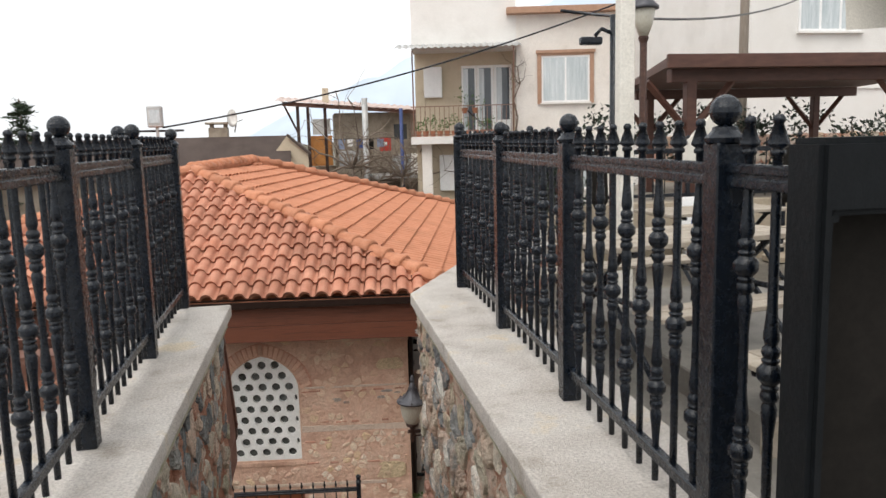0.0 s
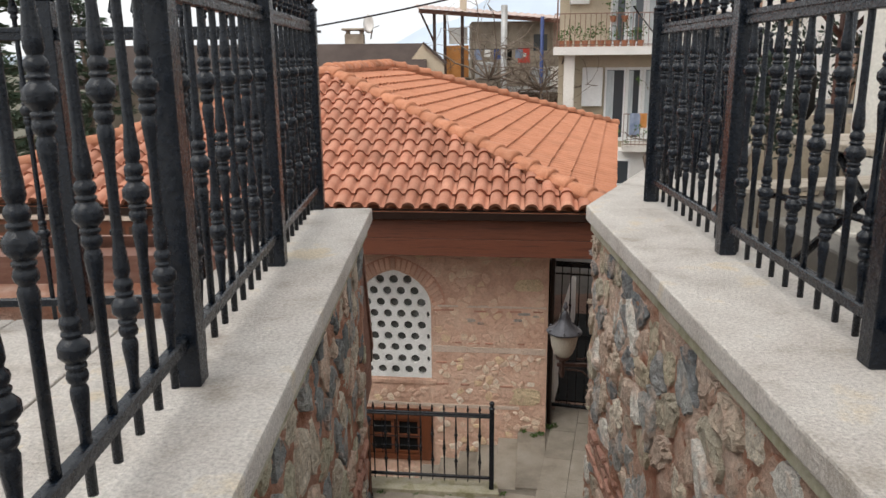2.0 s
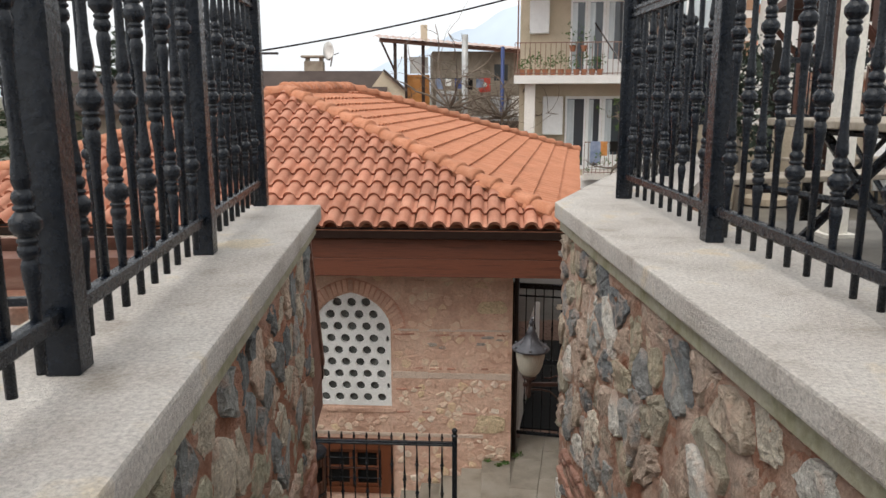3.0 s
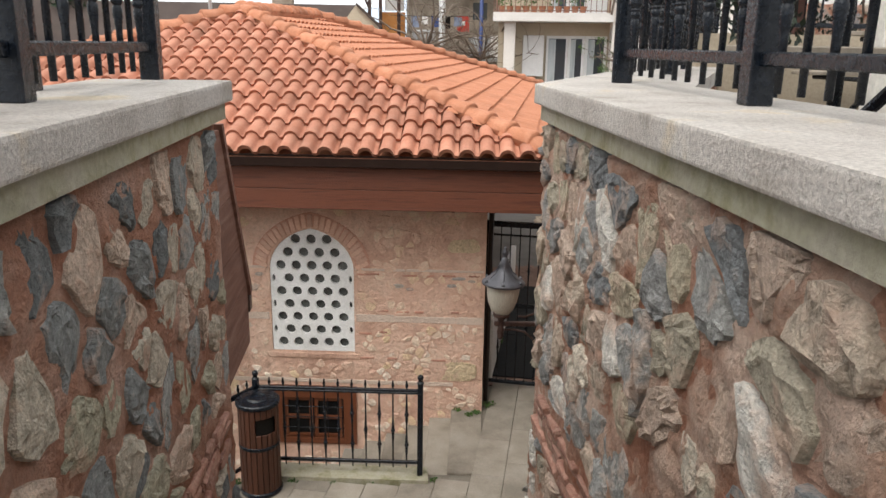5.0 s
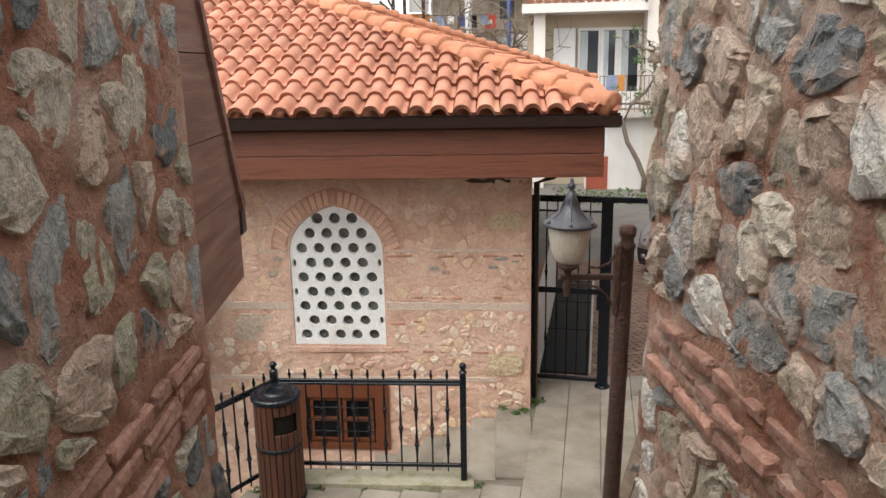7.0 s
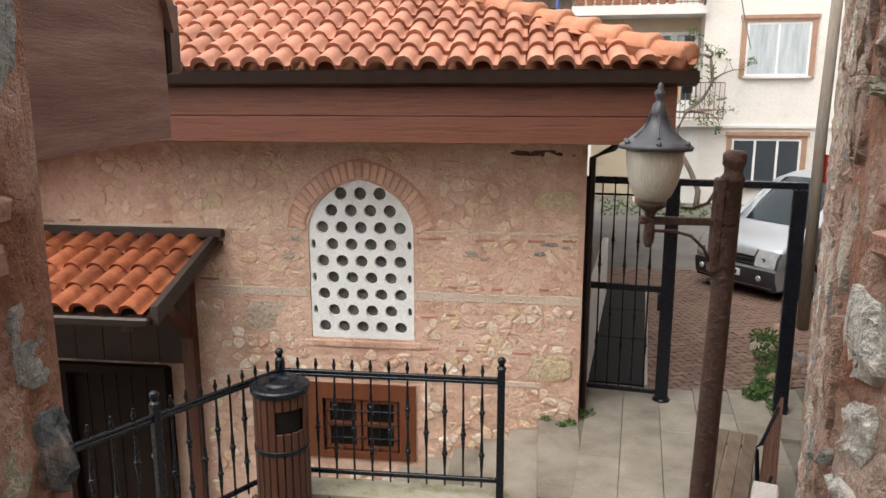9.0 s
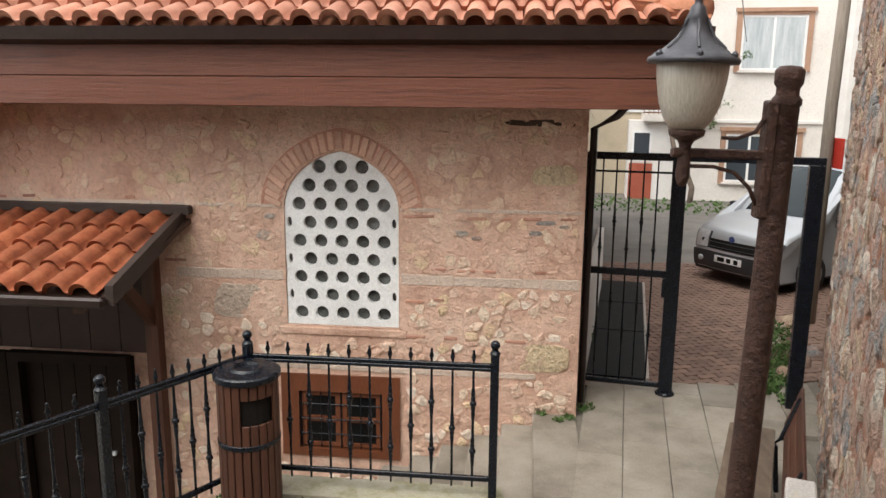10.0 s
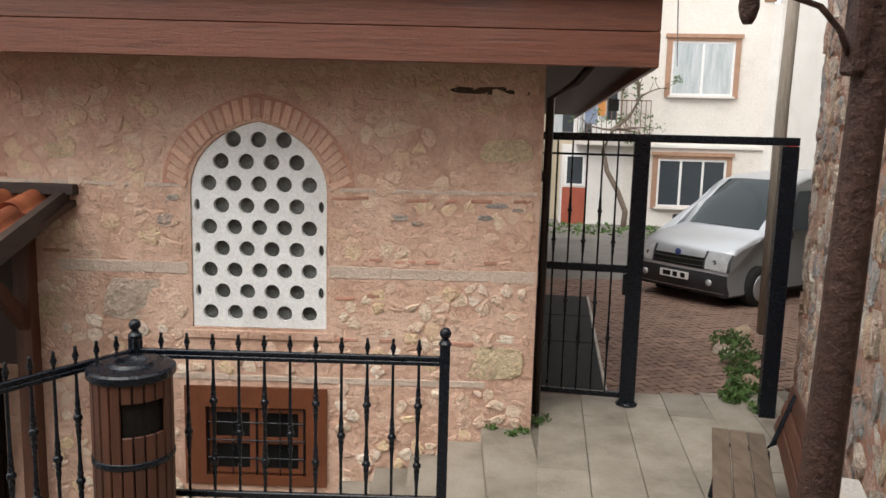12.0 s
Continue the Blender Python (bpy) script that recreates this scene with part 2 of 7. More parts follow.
M_HIPTILE = mat("clay_hip_tile", [(0.39, 0.155, 0.08), (0.48, 0.22, 0.13)], 0.82, scale=6, bump=0.5, bscale=50, vary=0.18, grime=0.4)
M_CANTILE = mat("deep_orange_clay_tile", [(0.20, 0.055, 0.024), (0.30, 0.085, 0.034), (0.36, 0.125, 0.055)], 0.8, scale=7, bump=0.35, bscale=60, vary=0.25, grime=0.55)
M_SLAB = mat("beige_paving_slab", [(0.20, 0.175, 0.14), (0.275, 0.242, 0.198), (0.32, 0.285, 0.238)], 0.75, scale=2.2, bump=0.35, bscale=60, vary=0.12, grime=0.45)
M_DECK = mat("worn_grey_terrace_paving", [(0.12, 0.112, 0.10), (0.18, 0.168, 0.15), (0.22, 0.205, 0.185)], 0.85, scale=2.5, bump=0.3, bscale=60, grime=0.5)
M_JOINT = mat("paving_joint_bed", [(0.15, 0.13, 0.105), (0.20, 0.18, 0.145)], 0.95, scale=5, bump=0.4)
M_PAVER = mat("red_grey_block_paver", [(0.185, 0.115, 0.088), (0.24, 0.155, 0.12)], 0.85, scale=4, bump=0.3, bscale=60, vary=0.2, grime=0.35)
M_ASPHALT = mat("grey_street_surface", [(0.13, 0.12, 0.11), (0.19, 0.175, 0.16)], 0.9, scale=1.2, bump=0.4, bscale=40, grime=0.3)
M_EARTH = mat("valley_ground", [(0.09, 0.085, 0.06), (0.14, 0.13, 0.09)], 0.95, scale=0.3, bump=0.4)
M_LEDGE = mat("mossy_concrete_ledge", [(0.23, 0.22, 0.12), (0.36, 0.34, 0.25), (0.40, 0.37, 0.30)], 0.92, scale=6, bump=0.5, bscale=50, grime=0.3)
M_CREAM = mat("cream_house_render", [(0.69, 0.645, 0.59), (0.75, 0.71, 0.66)], 0.9, scale=0.7, bump=0.12, bscale=30, grime=0.16)
# Darker ochre render; on the loggia wall it includes the recess's shade.
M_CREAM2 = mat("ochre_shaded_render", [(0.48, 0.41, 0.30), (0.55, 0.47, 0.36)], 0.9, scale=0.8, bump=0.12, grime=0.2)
M_WHITE = mat("white_house_render", [(0.68, 0.655, 0.62), (0.75, 0.73, 0.70)], 0.9, scale=0.6, bump=0.1, grime=0.12)
M_PVC = mat("white_plastic_frame", [(0.72, 0.72, 0.71), (0.78, 0.78, 0.77)], 0.4, scale=5, bump=0.03)
M_TRIM = mat("brown_window_surround", [(0.34, 0.20, 0.13), (0.42, 0.26, 0.18)], 0.8, scale=6, bump=0.2)
M_GLASS = glass_mat("dark_window_glass")
M_PALE_GLASS = mat("pale_window_glass", [(0.38, 0.43, 0.45), (0.58, 0.62, 0.63)], 0.12, scale=3, bump=0.0, stretch=(3, 3, 0.3), spec=0.7)
# Near black for black parts and, inside hollows, for the shade there.
M_DARK = mat("black_parts_and_hollow_shade", [(0.012, 0.011, 0.010), (0.02, 0.018, 0.016)], 0.95, scale=4, bump=0.0, spec=0.05)


# ---- mesh helpers ----
def box(bm, x0, x1, y0, y1, z0, z1, bev=0.0, seg=1):
    made = bmesh.ops.create_cube(bm, size=1.0)["verts"]
    for v in made:
        v.co = Vector(((x0 + x1) / 2 + v.co.x * (x1 - x0), (y0 + y1) / 2 + v.co.y * (y1 - y0), (z0 + z1) / 2 + v.co.z * (z1 - z0)))
    if bev:
        es = list({e for v in made for e in v.link_edges})
        bmesh.ops.bevel(bm, geom=es, offset=bev, segments=seg, affect="EDGES", profile=0.6)
    return bm


def obox(x0, x1, y0, y1, z0, z1, bev=0.0, seg=1):
    return box(bmesh.new(), x0, x1, y0, y1, z0, z1, bev, seg)


def prism(pts, z0, z1, bm=None):
    """An upright prism on the polygon pts."""
    bm = bm or bmesh.new()
    lo = [bm.verts.new((x, y, z0)) for x, y in pts]
    hi = [bm.verts.new((x, y, z1)) for x, y in pts]
    k = len(pts)
    for i in range(k):
        bm.faces.new((lo[i], lo[(i + 1) % k], hi[(i + 1) % k], hi[i]))
    bm.faces.new(lo[::-1])
    bm.faces.new(hi)
    return bm


def slab_yz(pts, x0, x1, bm=None):
    """A prism along x on the polygon pts of (y, z)."""
    bm = bm or bmesh.new()
    lo = [bm.verts.new((x0, y, z)) for y, z in pts]
    hi = [bm.verts.new((x1, y, z)) for y, z in pts]
    k = len(pts)
    for i in range(k):
        bm.faces.new((lo[i], lo[(i + 1) % k], hi[(i + 1) % k], hi[i]))
    bm.faces.new(lo[::-1])
    bm.faces.new(hi)
    return bm


def lathe(prof, seg=10, at=(0, 0, 0), bm=None, axis="z"):
    """A turned body: prof is a list of (radius, height)."""
    bm = bm or bmesh.new()
    rings = []
    for r, h in prof:
        ring = []
        for i in range(seg):
            a = 2 * math.pi * i / seg
            c, s = r * math.cos(a), r * math.sin(a)
            p = (c, s, h) if axis == "z" else ((c, h, s) if axis == "y" else (h, c, s))
            ring.append(bm.verts.new((at[0] + p[0], at[1] + p[1], at[2] + p[2])))
        rings.append(ring)
    for a, b in zip(rings, rings[1:]):
        for i in range(seg):
            bm.faces.new((a[i], a[(i + 1) % seg], b[(i + 1) % seg], b[i]))
    bm.faces.new(rings[0][::-1])
    bm.faces.new(rings[-1])
    return bm


def tube(pts, radius, seg=6, bm=None, taper=1.0):
    """A round bar along pts."""
    bm = bm or bmesh.new()
    pts = [Vector(p) for p in pts]
    rings = []
    k = len(pts)
    for i, p in enumerate(pts):
        d = (pts[min(i + 1, k - 1)] - pts[max(i - 1, 0)]).normalized()
        ref = Vector((0, 0, 1)) if abs(d.z) < 0.9 else Vector((1, 0, 0))
        u = d.cross(ref).normalized()
        w = d.cross(u)
        r = radius * (1 + (taper - 1) * i / max(1, k - 1))
        rings.append([bm.verts.new(p + u * (r * math.cos(2 * math.pi * j / seg)) + w * (r * math.sin(2 * math.pi * j / seg))) for j in range(seg)])
    for a, b in zip(rings, rings[1:]):
        for j in range(seg):
            bm.faces.new((a[j], a[(j + 1) % seg], b[(j + 1) % seg], b[j]))
    bm.faces.new(rings[0][::-1])
    bm.faces.new(rings[-1])
    return bm


def plate(outline, holes, thick):
    """A plate in the plane y = 0 with holes through it, outline and holes as (x, z); it goes from y = 0 to y = thick."""
    bm = bmesh.new()
    es = []
    for loop in [outline, *holes]:
        vs = [bm.verts.new((x, 0, z)) for x, z in loop]
        es += [bm.edges.new((vs[i], vs[(i + 1) % len(vs)])) for i in range(len(vs))]
    fs = [g for g in bmesh.ops.triangle_fill(bm, use_beauty=True, use_dissolve=False, edges=es)["geom"] if isinstance(g, bmesh.types.BMFace)]
    ext = bmesh.ops.extrude_face_region(bm, geom=fs)["geom"]
    bmesh.ops.translate(bm, verts=[g for g in ext if isinstance(g, bmesh.types.BMVert)], vec=(0, thick, 0))
    return bm


def mesh_of(bm, name, material, smooth=False):
    bmesh.ops.recalc_face_normals(bm, faces=bm.faces[:])
    me = bpy.data.meshes.new(name)
    bm.to_mesh(me)
    bm.free()
    me.materials.append(material)
    if smooth:
        me.polygons.foreach_set("use_smooth", [True] * len(me.polygons))
    return me


def part(name, bm, material, parent=None, label="", smooth=False, at=None):
    ob = new(name, mesh_of(bm, name, material, smooth) if isinstance(bm, bmesh.types.BMesh) else bm)
    ob.parent = parent
    if at is not None:
        ob.matrix_basis = at
    return tagged(ob, label)


def thing(name, at, label, category, group="", kind=""):
    ob = new(name)
    ob.empty_display_size = 0.1
    ob.matrix_basis = at if isinstance(at, Matrix) else Matrix.Translation(at)
    return tagged(ob, label, category, group, kind)


def whole(name, bm, material, label, category, kind="", group="", at=None, smooth=False):
    return tagged(part(name, bm, material, None, "", smooth, at), label, category, group, kind)


def face_frame(p, u):
    """A wall's own axes: x along the wall, y up, z out of the wall; u is the level way along it."""
    u = Vector((u[0], u[1], 0)).normalized()
    z = Vector((0, 0, 1))
    n = u.cross(z)
    m = Matrix((u, z, n)).transposed().to_4x4()
    m.translation = Vector(p)
    return m


def cells(w, h, sx, sz, rnd, jitter=0.42, drop=0.0):
    """Uneven cells that fill a w x h face, cut from a jittered grid."""
    nx, nz = max(1, round(w / sx)), max(1, round(h / sz))
    seed = {}
    for j in range(-2, nz + 2):
        for i in range(-2, nx + 2):
            if rnd.random() < drop:
                continue
            seed[i, j] = ((i + 0.5 + (0.5 if j % 2 else 0) + rnd.uniform(-jitter, jitter)) * w / nx, (j + 0.5 + rnd.uniform(-jitter, jitter)) * h / nz)
    out = []
    for j in range(nz):
        for i in range(-1, nx):
            if (i, j) not in seed:
                continue
            cx, cz = seed[i, j]
            poly = [(max(0, cx - 2 * sx), max(0, cz - 2 * sz)), (min(w, cx + 2 * sx), max(0, cz - 2 * sz)), (min(w, cx + 2 * sx), min(h, cz + 2 * sz)), (max(0, cx - 2 * sx), min(h, cz + 2 * sz))]
            for dj in (-2, -1, 0, 1, 2):
                for di in (-2, -1, 0, 1, 2):
                    o = seed.get((i + di, j + dj))
                    if o is None or (di == 0 and dj == 0):
                        continue
                    mx, mz, nxx, nzz = (cx + o[0]) / 2, (cz + o[1]) / 2, o[0] - cx, o[1] - cz
                    cut = []
                    for a, b in zip(poly, poly[1:] + poly[:1]):
                        da = (a[0] - mx) * nxx + (a[1] - mz) * nzz
                        db = (b[0] - mx) * nxx + (b[1] - mz) * nzz
                        if da <= 0:
                            cut.append(a)
                        if da * db < 0:
                            s = da / (da - db)
                            cut.append((a[0] + s * (b[0] - a[0]), a[1] + s * (b[1] - a[1])))
                    poly = cut
                    if len(poly) < 3:
                        break
                if len(poly) < 3:
                    break
            if len(poly) >= 3:
                c = (sum(p[0] for p in poly) / len(poly), sum(p[1] for p in poly) / len(poly))
                if 0 < c[0] < w and 0 < c[1] < h:
                    out.append((c, poly))
    return out


def stone_bm(c, poly, gap, proud, rnd, bm=None, m=None):
    """One uneven stone on the cell poly round c, with a rounded outline and a rough, domed face."""
    size = max(max(abs(p[0] - c[0]), abs(p[1] - c[1])) for p in poly)
    s = max(0.3, 1 - gap / max(size, 0.03))
    pts = [((p[0] - c[0]) * s, (p[1] - c[1]) * s) for p in poly]
    pts = [p for i, p in enumerate(pts) if math.dist(p, pts[i - 1]) > 0.012]
    if len(pts) < 3:
        return None
    soft = []
    for a, b in zip(pts, pts[1:] + pts[:1]):
        for f in (0.16, 0.5, 0.84):
            k = (1.05 if f == 0.5 else 1.0) + rnd.uniform(-0.10, 0.06)
            soft.append(((a[0] + f * (b[0] - a[0])) * k, (a[1] + f * (b[1] - a[1])) * k))
    bm = bm or bmesh.new()
    off = (0, 0) if m is None else c
    tilt = (rnd.uniform(-0.07, 0.07), rnd.uniform(-0.07, 0.07))

    def ring(k, h, rough):
        r = []
        for x, z in soft:
            v = Vector((off[0] + x * k, off[1] + z * k, h + (tilt[0] * x + tilt[1] * z) * (h > 0) + rnd.uniform(-rough, rough)))
            r.append(bm.verts.new(m @ v if m is not None else v))
        return r

    a, b, e = ring(1.03, -0.025, 0), ring(0.965, proud * 0.72, proud * 0.38), ring(0.60, proud, proud * 0.34)
    k = len(soft)
    for p, q in ((a, b), (b, e)):
        for i in range(k):
            bm.faces.new((p[i], p[(i + 1) % k], q[(i + 1) % k], q[i]))
    bm.faces.new(e)
    return bm


def rubble(wall, fr, w, h, sx, sz, gap, proud, material, rnd, accept=None, name="stone", most=300, first=None, proportion=1.0, trim=None, drop=0.0):
    """Sets stones into a wall's face: the first of them, by first(x, z), as pieces, those past most as one mesh."""
    made = [(c, p) for c, p in cells(w, h, sx, sz, rnd, 0.42, drop) if (accept is None or accept(*c)) and rnd.random() < proportion]
    if trim:
        made = [cp for cp in (trim(*cp) for cp in made) if cp]
    made.sort(key=lambda cp: first(*cp[0]) if first else 0)
    rest = bmesh.new()
    for i, (c, p) in enumerate(made):
        g, pr = gap * rnd.uniform(0.25, 2.4), proud * rnd.uniform(0.45, 1.4)
        if i < most:
            bm = stone_bm(c, p, g, pr, rnd)
            if bm:
                part(name, bm, material, wall, "", False, fr @ Matrix.Translation((c[0], c[1], 0)))
        else:
            stone_bm(c, p, g, pr, rnd, rest, fr)
    if len(rest.verts):
        tagged(part("far_stones", rest, material, wall, "more rubble stones set in the mortar"), kind="stuff")
    else:
        rest.free()


def skin(wall, fr, w, h, step, amp, material, seed, hole=None, name="mortar_face"):
    """The uneven face of the mortar between the stones, trowelled up over some of their edges."""
    nx, nz = int(w / step), int(h / step)
    co, fc = [], []
    for j in range(nz + 1):
        for i in range(nx + 1):
            x, z = w * i / nx, h * j / nz
            p = Vector((x * 5.5 + seed, z * 5.5, seed))
            d = amp * (noise.noise(p) * 0.9 + noise.noise(p * 3.3) * 0.75 + noise.noise(p * 8.5) * 0.5 + 0.30)
            if i in (0, nx) or j in (0, nz):
                d = -0.004
            co.append(tuple(fr @ Vector((x, z, d))))
    for j in range(nz):
        for i in range(nx):
            if hole is None or hole(w * (i + 0.5) / nx, h * (j + 0.5) / nz):
                a = j * (nx + 1) + i
                fc.append((a, a + 1, a + nx + 2, a + nx + 1))
    me = bpy.data.meshes.new(name)
    me.from_pydata(co, [], fc)
    me.materials.append(material)
    me.polygons.foreach_set("use_smooth", [True] * len(me.polygons))
    ob = new(name, me)
    ob.parent = wall
    return ob


# ---- ground, stairs and retaining walls ----
GROUND = -4.38
rnd = random.Random(5)
whole("ground", obox(-2500, 2500, 40, 3500, GROUND - 0.9, GROUND - 0.5), M_EARTH, "grey-green valley floor reaching to the mountains", "ground", "structure")
whole("ground_near", obox(-60, 60, -30, 42, GROUND - 2.6, GROUND - 2.1), M_EARTH, "dark earth under the terraces and yard", "ground", "structure")

steps = thing("stairs", (0, 0, 0), "narrow stone stairs going down between two rubble walls", "stairs", kind="structure")
for i in range(24):
    zt = -0.185 * i
    y0 = 0.75 + 0.265 * (i - 1)
    part("step", obox(-0.62, 0.78, -1.6 if i == 0 else y0, y0 + 0.29, zt - 0.6, zt, 0.012), M_SLAB, steps)

DIAG = Vector((math.sin(radians(25.8)), math.cos(radians(25.8)), 0))
CORNER = Vector((0.79, 5.66, 0))
GATE_R = CORNER + DIAG * 7.5
# left retaining wall and terrace
wall_left = whole("wall_left", obox(-1.12, -0.63, -1.6, 5.56, -5.2, 0.184), M_MORTAR, "left rubble stair wall in red lime mortar", "wall", "structure")
whole("terrace_left", obox(-9, -1.1, -7, 4.95, -5.2, -0.16), M_JOINT, "left terrace body under grey paving", "terrace", "structure")
cap_left = whole("wall_cap", obox(-1.10, -0.555, -1.6, 5.62, 0.255, 0.34, 0.012, 2), M_CAP, "pale cast stone cap on the left stair wall", "wall cap", "structure")
# right retaining wall, which turns away at its corner, and its terrace
foot = [(0.79, -1.6), (0.79, 5.66), (GATE_R.x, GATE_R.y), (GATE_R.x + 0.6, GATE_R.y), (1.33, 5.56), (1.33, -1.6)]
wall_right = whole("wall_right", prism(foot, -5.2, 0.184), M_MORTAR, "right rubble stair wall in red lime mortar", "wall", "structure")
body = [(1.30, -7), (1.30, 5.5), (GATE_R.x + 0.5, GATE_R.y - 0.1), (14, 12.4), (14, -7)]
whole("terrace_right", prism(body, -5.2, -0.12), M_JOINT, "right terrace body under the cafe deck", "terrace", "structure")
cf = [(0.72, -1.6), (0.72, 5.64), (GATE_R.x - 0.07, GATE_R.y + 0.03), (GATE_R.x + 0.62, GATE_R.y + 0.03), (1.36, 5.5), (1.36, -1.6)]
cbm = prism(cf, 0.255, 0.34)
bmesh.ops.bevel(cbm, geom=cbm.edges[:], offset=0.01, segments=2, affect="EDGES", profile=0.6)
cap_right = whole("wall_cap", cbm, M_CAP, "pale cast stone cap on the right stair wall, turning a corner", "wall cap", "structure")

whole("cap_bed", obox(-1.12, -0.585, -1.6, 5.59, 0.185, 0.254), M_LEDGE, "mossy mortar bed under the stone cap", "trim", "structure")
whole("cap_bed", prism([(0.755, -1.6), (0.755, 5.652), (GATE_R.x - 0.035, GATE_R.y + 0.01), (GATE_R.x + 0.5, GATE_R.y + 0.01), (1.30, 5.5), (1.30, -1.6)], 0.185, 0.254), M_LEDGE, "mossy mortar bed under the turned stone cap", "trim", "structure")

# rubble stones and three brick courses in the stair walls
FR_R = face_frame((0.79, 5.66, -2.35), (0, -1, 0))
FR_L = face_frame((-0.63, 0.9, -2.35), (0, 1, 0))
FR_D = face_frame((GATE_R.x, GATE_R.y, -4.6), (-DIAG.x, -DIAG.y, 0))
BAND0, BAND1 = 2.35 - 1.24, 2.35 - 0.99


def off_band(c, poly):
    """Cuts a stone's cell at the brick courses."""
    up = c[1] > (BAND0 + BAND1) / 2
    lim = BAND1 + 0.012 if up else BAND0 - 0.012
    cut = [(x, max(z, lim) if up else min(z, lim)) for x, z in poly]
    zs = [z for _, z in cut]
    if max(zs) - min(zs) < 0.05:
        return None
    return (sum(x for x, _ in cut) / len(cut), sum(zs) / len(cut)), cut


rubble(wall_right, FR_R, 4.6, 2.53, 0.150, 0.172, 0.013, 0.026, M_STONE, random.Random(11), None, first=lambda x, z: x, trim=off_band, drop=0.22, proportion=0.98)
rubble(wall_left, FR_L, 4.64, 2.53, 0.148, 0.235, 0.020, 0.021, M_STONE_L, random.Random(12), None, first=lambda x, z: -x, trim=off_band, drop=0.12, proportion=0.98)
rubble(wall_right, FR_D, 7.45, 4.82, 0.20, 0.23, 0.015, 0.024, M_STONE_DIAG, random.Random(13), None, first=lambda x, z: abs(x - 3.5) + 0.6 * abs(z - 2.2))


skin(wall_right, FR_R, 4.6, 2.53, 0.02, 0.020, M_MORTAR_R, 1.3)
skin(wall_left, FR_L, 4.64, 2.53, 0.02, 0.0175, M_MORTAR, 7.7)
skin(wall_right, FR_D, 7.48, 4.78, 0.035, 0.017, M_MORTAR, 13.1)


def brick_courses(wall, fr, w, rr):
    """Three courses of thin bricks, proud of the mortar and uneven."""
    shapes = []
    for ln in (0.12, 0.17, 0.19, 0.22, 0.24, 0.26):
        bm = obox(-ln / 2, ln / 2, -0.023, 0.023, -0.03, 0.021, 0.008)
        for v in bm.verts:
            v.co += Vector((rr.uniform(-0.007, 0.007), rr.uniform(-0.005, 0.005), rr.uniform(-0.006, 0.006)))
        shapes.append((ln, mesh_of(bm, "brick", M_BRICK, False)))
    for c in range(3):
        x = rr.uniform(-0.1, 0.0)
        while x < w:
            ln, me = rr.choice(shapes)
            if x + ln < w + 0.03 and x > -0.05:
                at = fr @ pose(x + ln / 2, BAND0 + 0.03 + 0.078 * c + rr.uniform(-0.006, 0.006), rr.uniform(-0.010, 0.014), 0, 0, rr.uniform(-2.2, 2.2))
                part("brick", me, M_BRICK, wall, "", False, at)
            x += ln + rr.uniform(0.012, 0.028)


brick_courses(wall_right, FR_R, 4.6, random.Random(21))
brick_courses(wall_left, FR_L, 4.64, random.Random(22))

# ---- old stone building with the lattice window ----
FAC = Matrix.Translation((0, 12.05, 0)) @ Matrix.Rotation(radians(-6.56), 4, "Z")
WX, WZ0, WZS, WZT, WHALF = -0.915, -3.585, -2.42, -1.865, 0.56


def arch(half, z0, zs, zt, cx, k=9):
    """A pointed arch's outline as (x, z), from the lower left round over the top."""
    rise = zt - zs
    right = []
    for i in range(k + 1):
        f = i / k
        x = half * math.cos(f * math.pi / 2) ** 0.97
        z = zs + rise * (0.66 * math.sin(f * math.pi / 2) + 0.34 * f)
        right.append((cx + x, z))
    left = [(2 * cx - x, z) for x, z in right[:-1]][::-1]
    return [(cx - half, z0), (cx + half, z0), *right, *left]


win_hole = arch(WHALF + 0.004, WZ0 - 0.004, WZS, WZT + 0.004, WX)
ww_hole = [(-1.56, -4.98), (-0.34, -4.98), (-0.34, -4.10), (-1.56, -4.10)]
door_hole = [(-4.35, -6.2), (-3.18, -6.2), (-3.18, -4.02), (-4.35, -4.02)]
facade = whole("wall_facade", plate([(-8.2, -6.3), (1.40, -6.3), (1.40, -1.30), (-8.2, -1.30)], [win_hole, ww_hole, door_hole], 0.55), M_FACADE, "pink limewashed rubble facade of an old stone building", "wall", "structure", at=FAC)
side = whole("wall_side", obox(0.85, 1.40, 0.55, 11.6, -5.2, -1.30), M_FACADE, "side wall of the old stone building", "wall", "structure", at=FAC)
whole("wall_back", obox(-8.2, 0.85, 11.05, 11.6, -6.3, -1.30), M_FACADE, "rear wall of the old stone building", "wall", "structure", at=FAC)
whole("wall_side", obox(-8.2, -7.65, 0.55, 11.05, -6.3, -1.30), M_FACADE, "far side wall of the old stone building", "wall", "structure", at=FAC)
whole("floor", obox(-7.65, 0.85, 0.55, 11.05, -6.2, -6.1), M_DARK, "dark floor inside the old building", "floor", "structure", at=FAC)


FX = 5.2


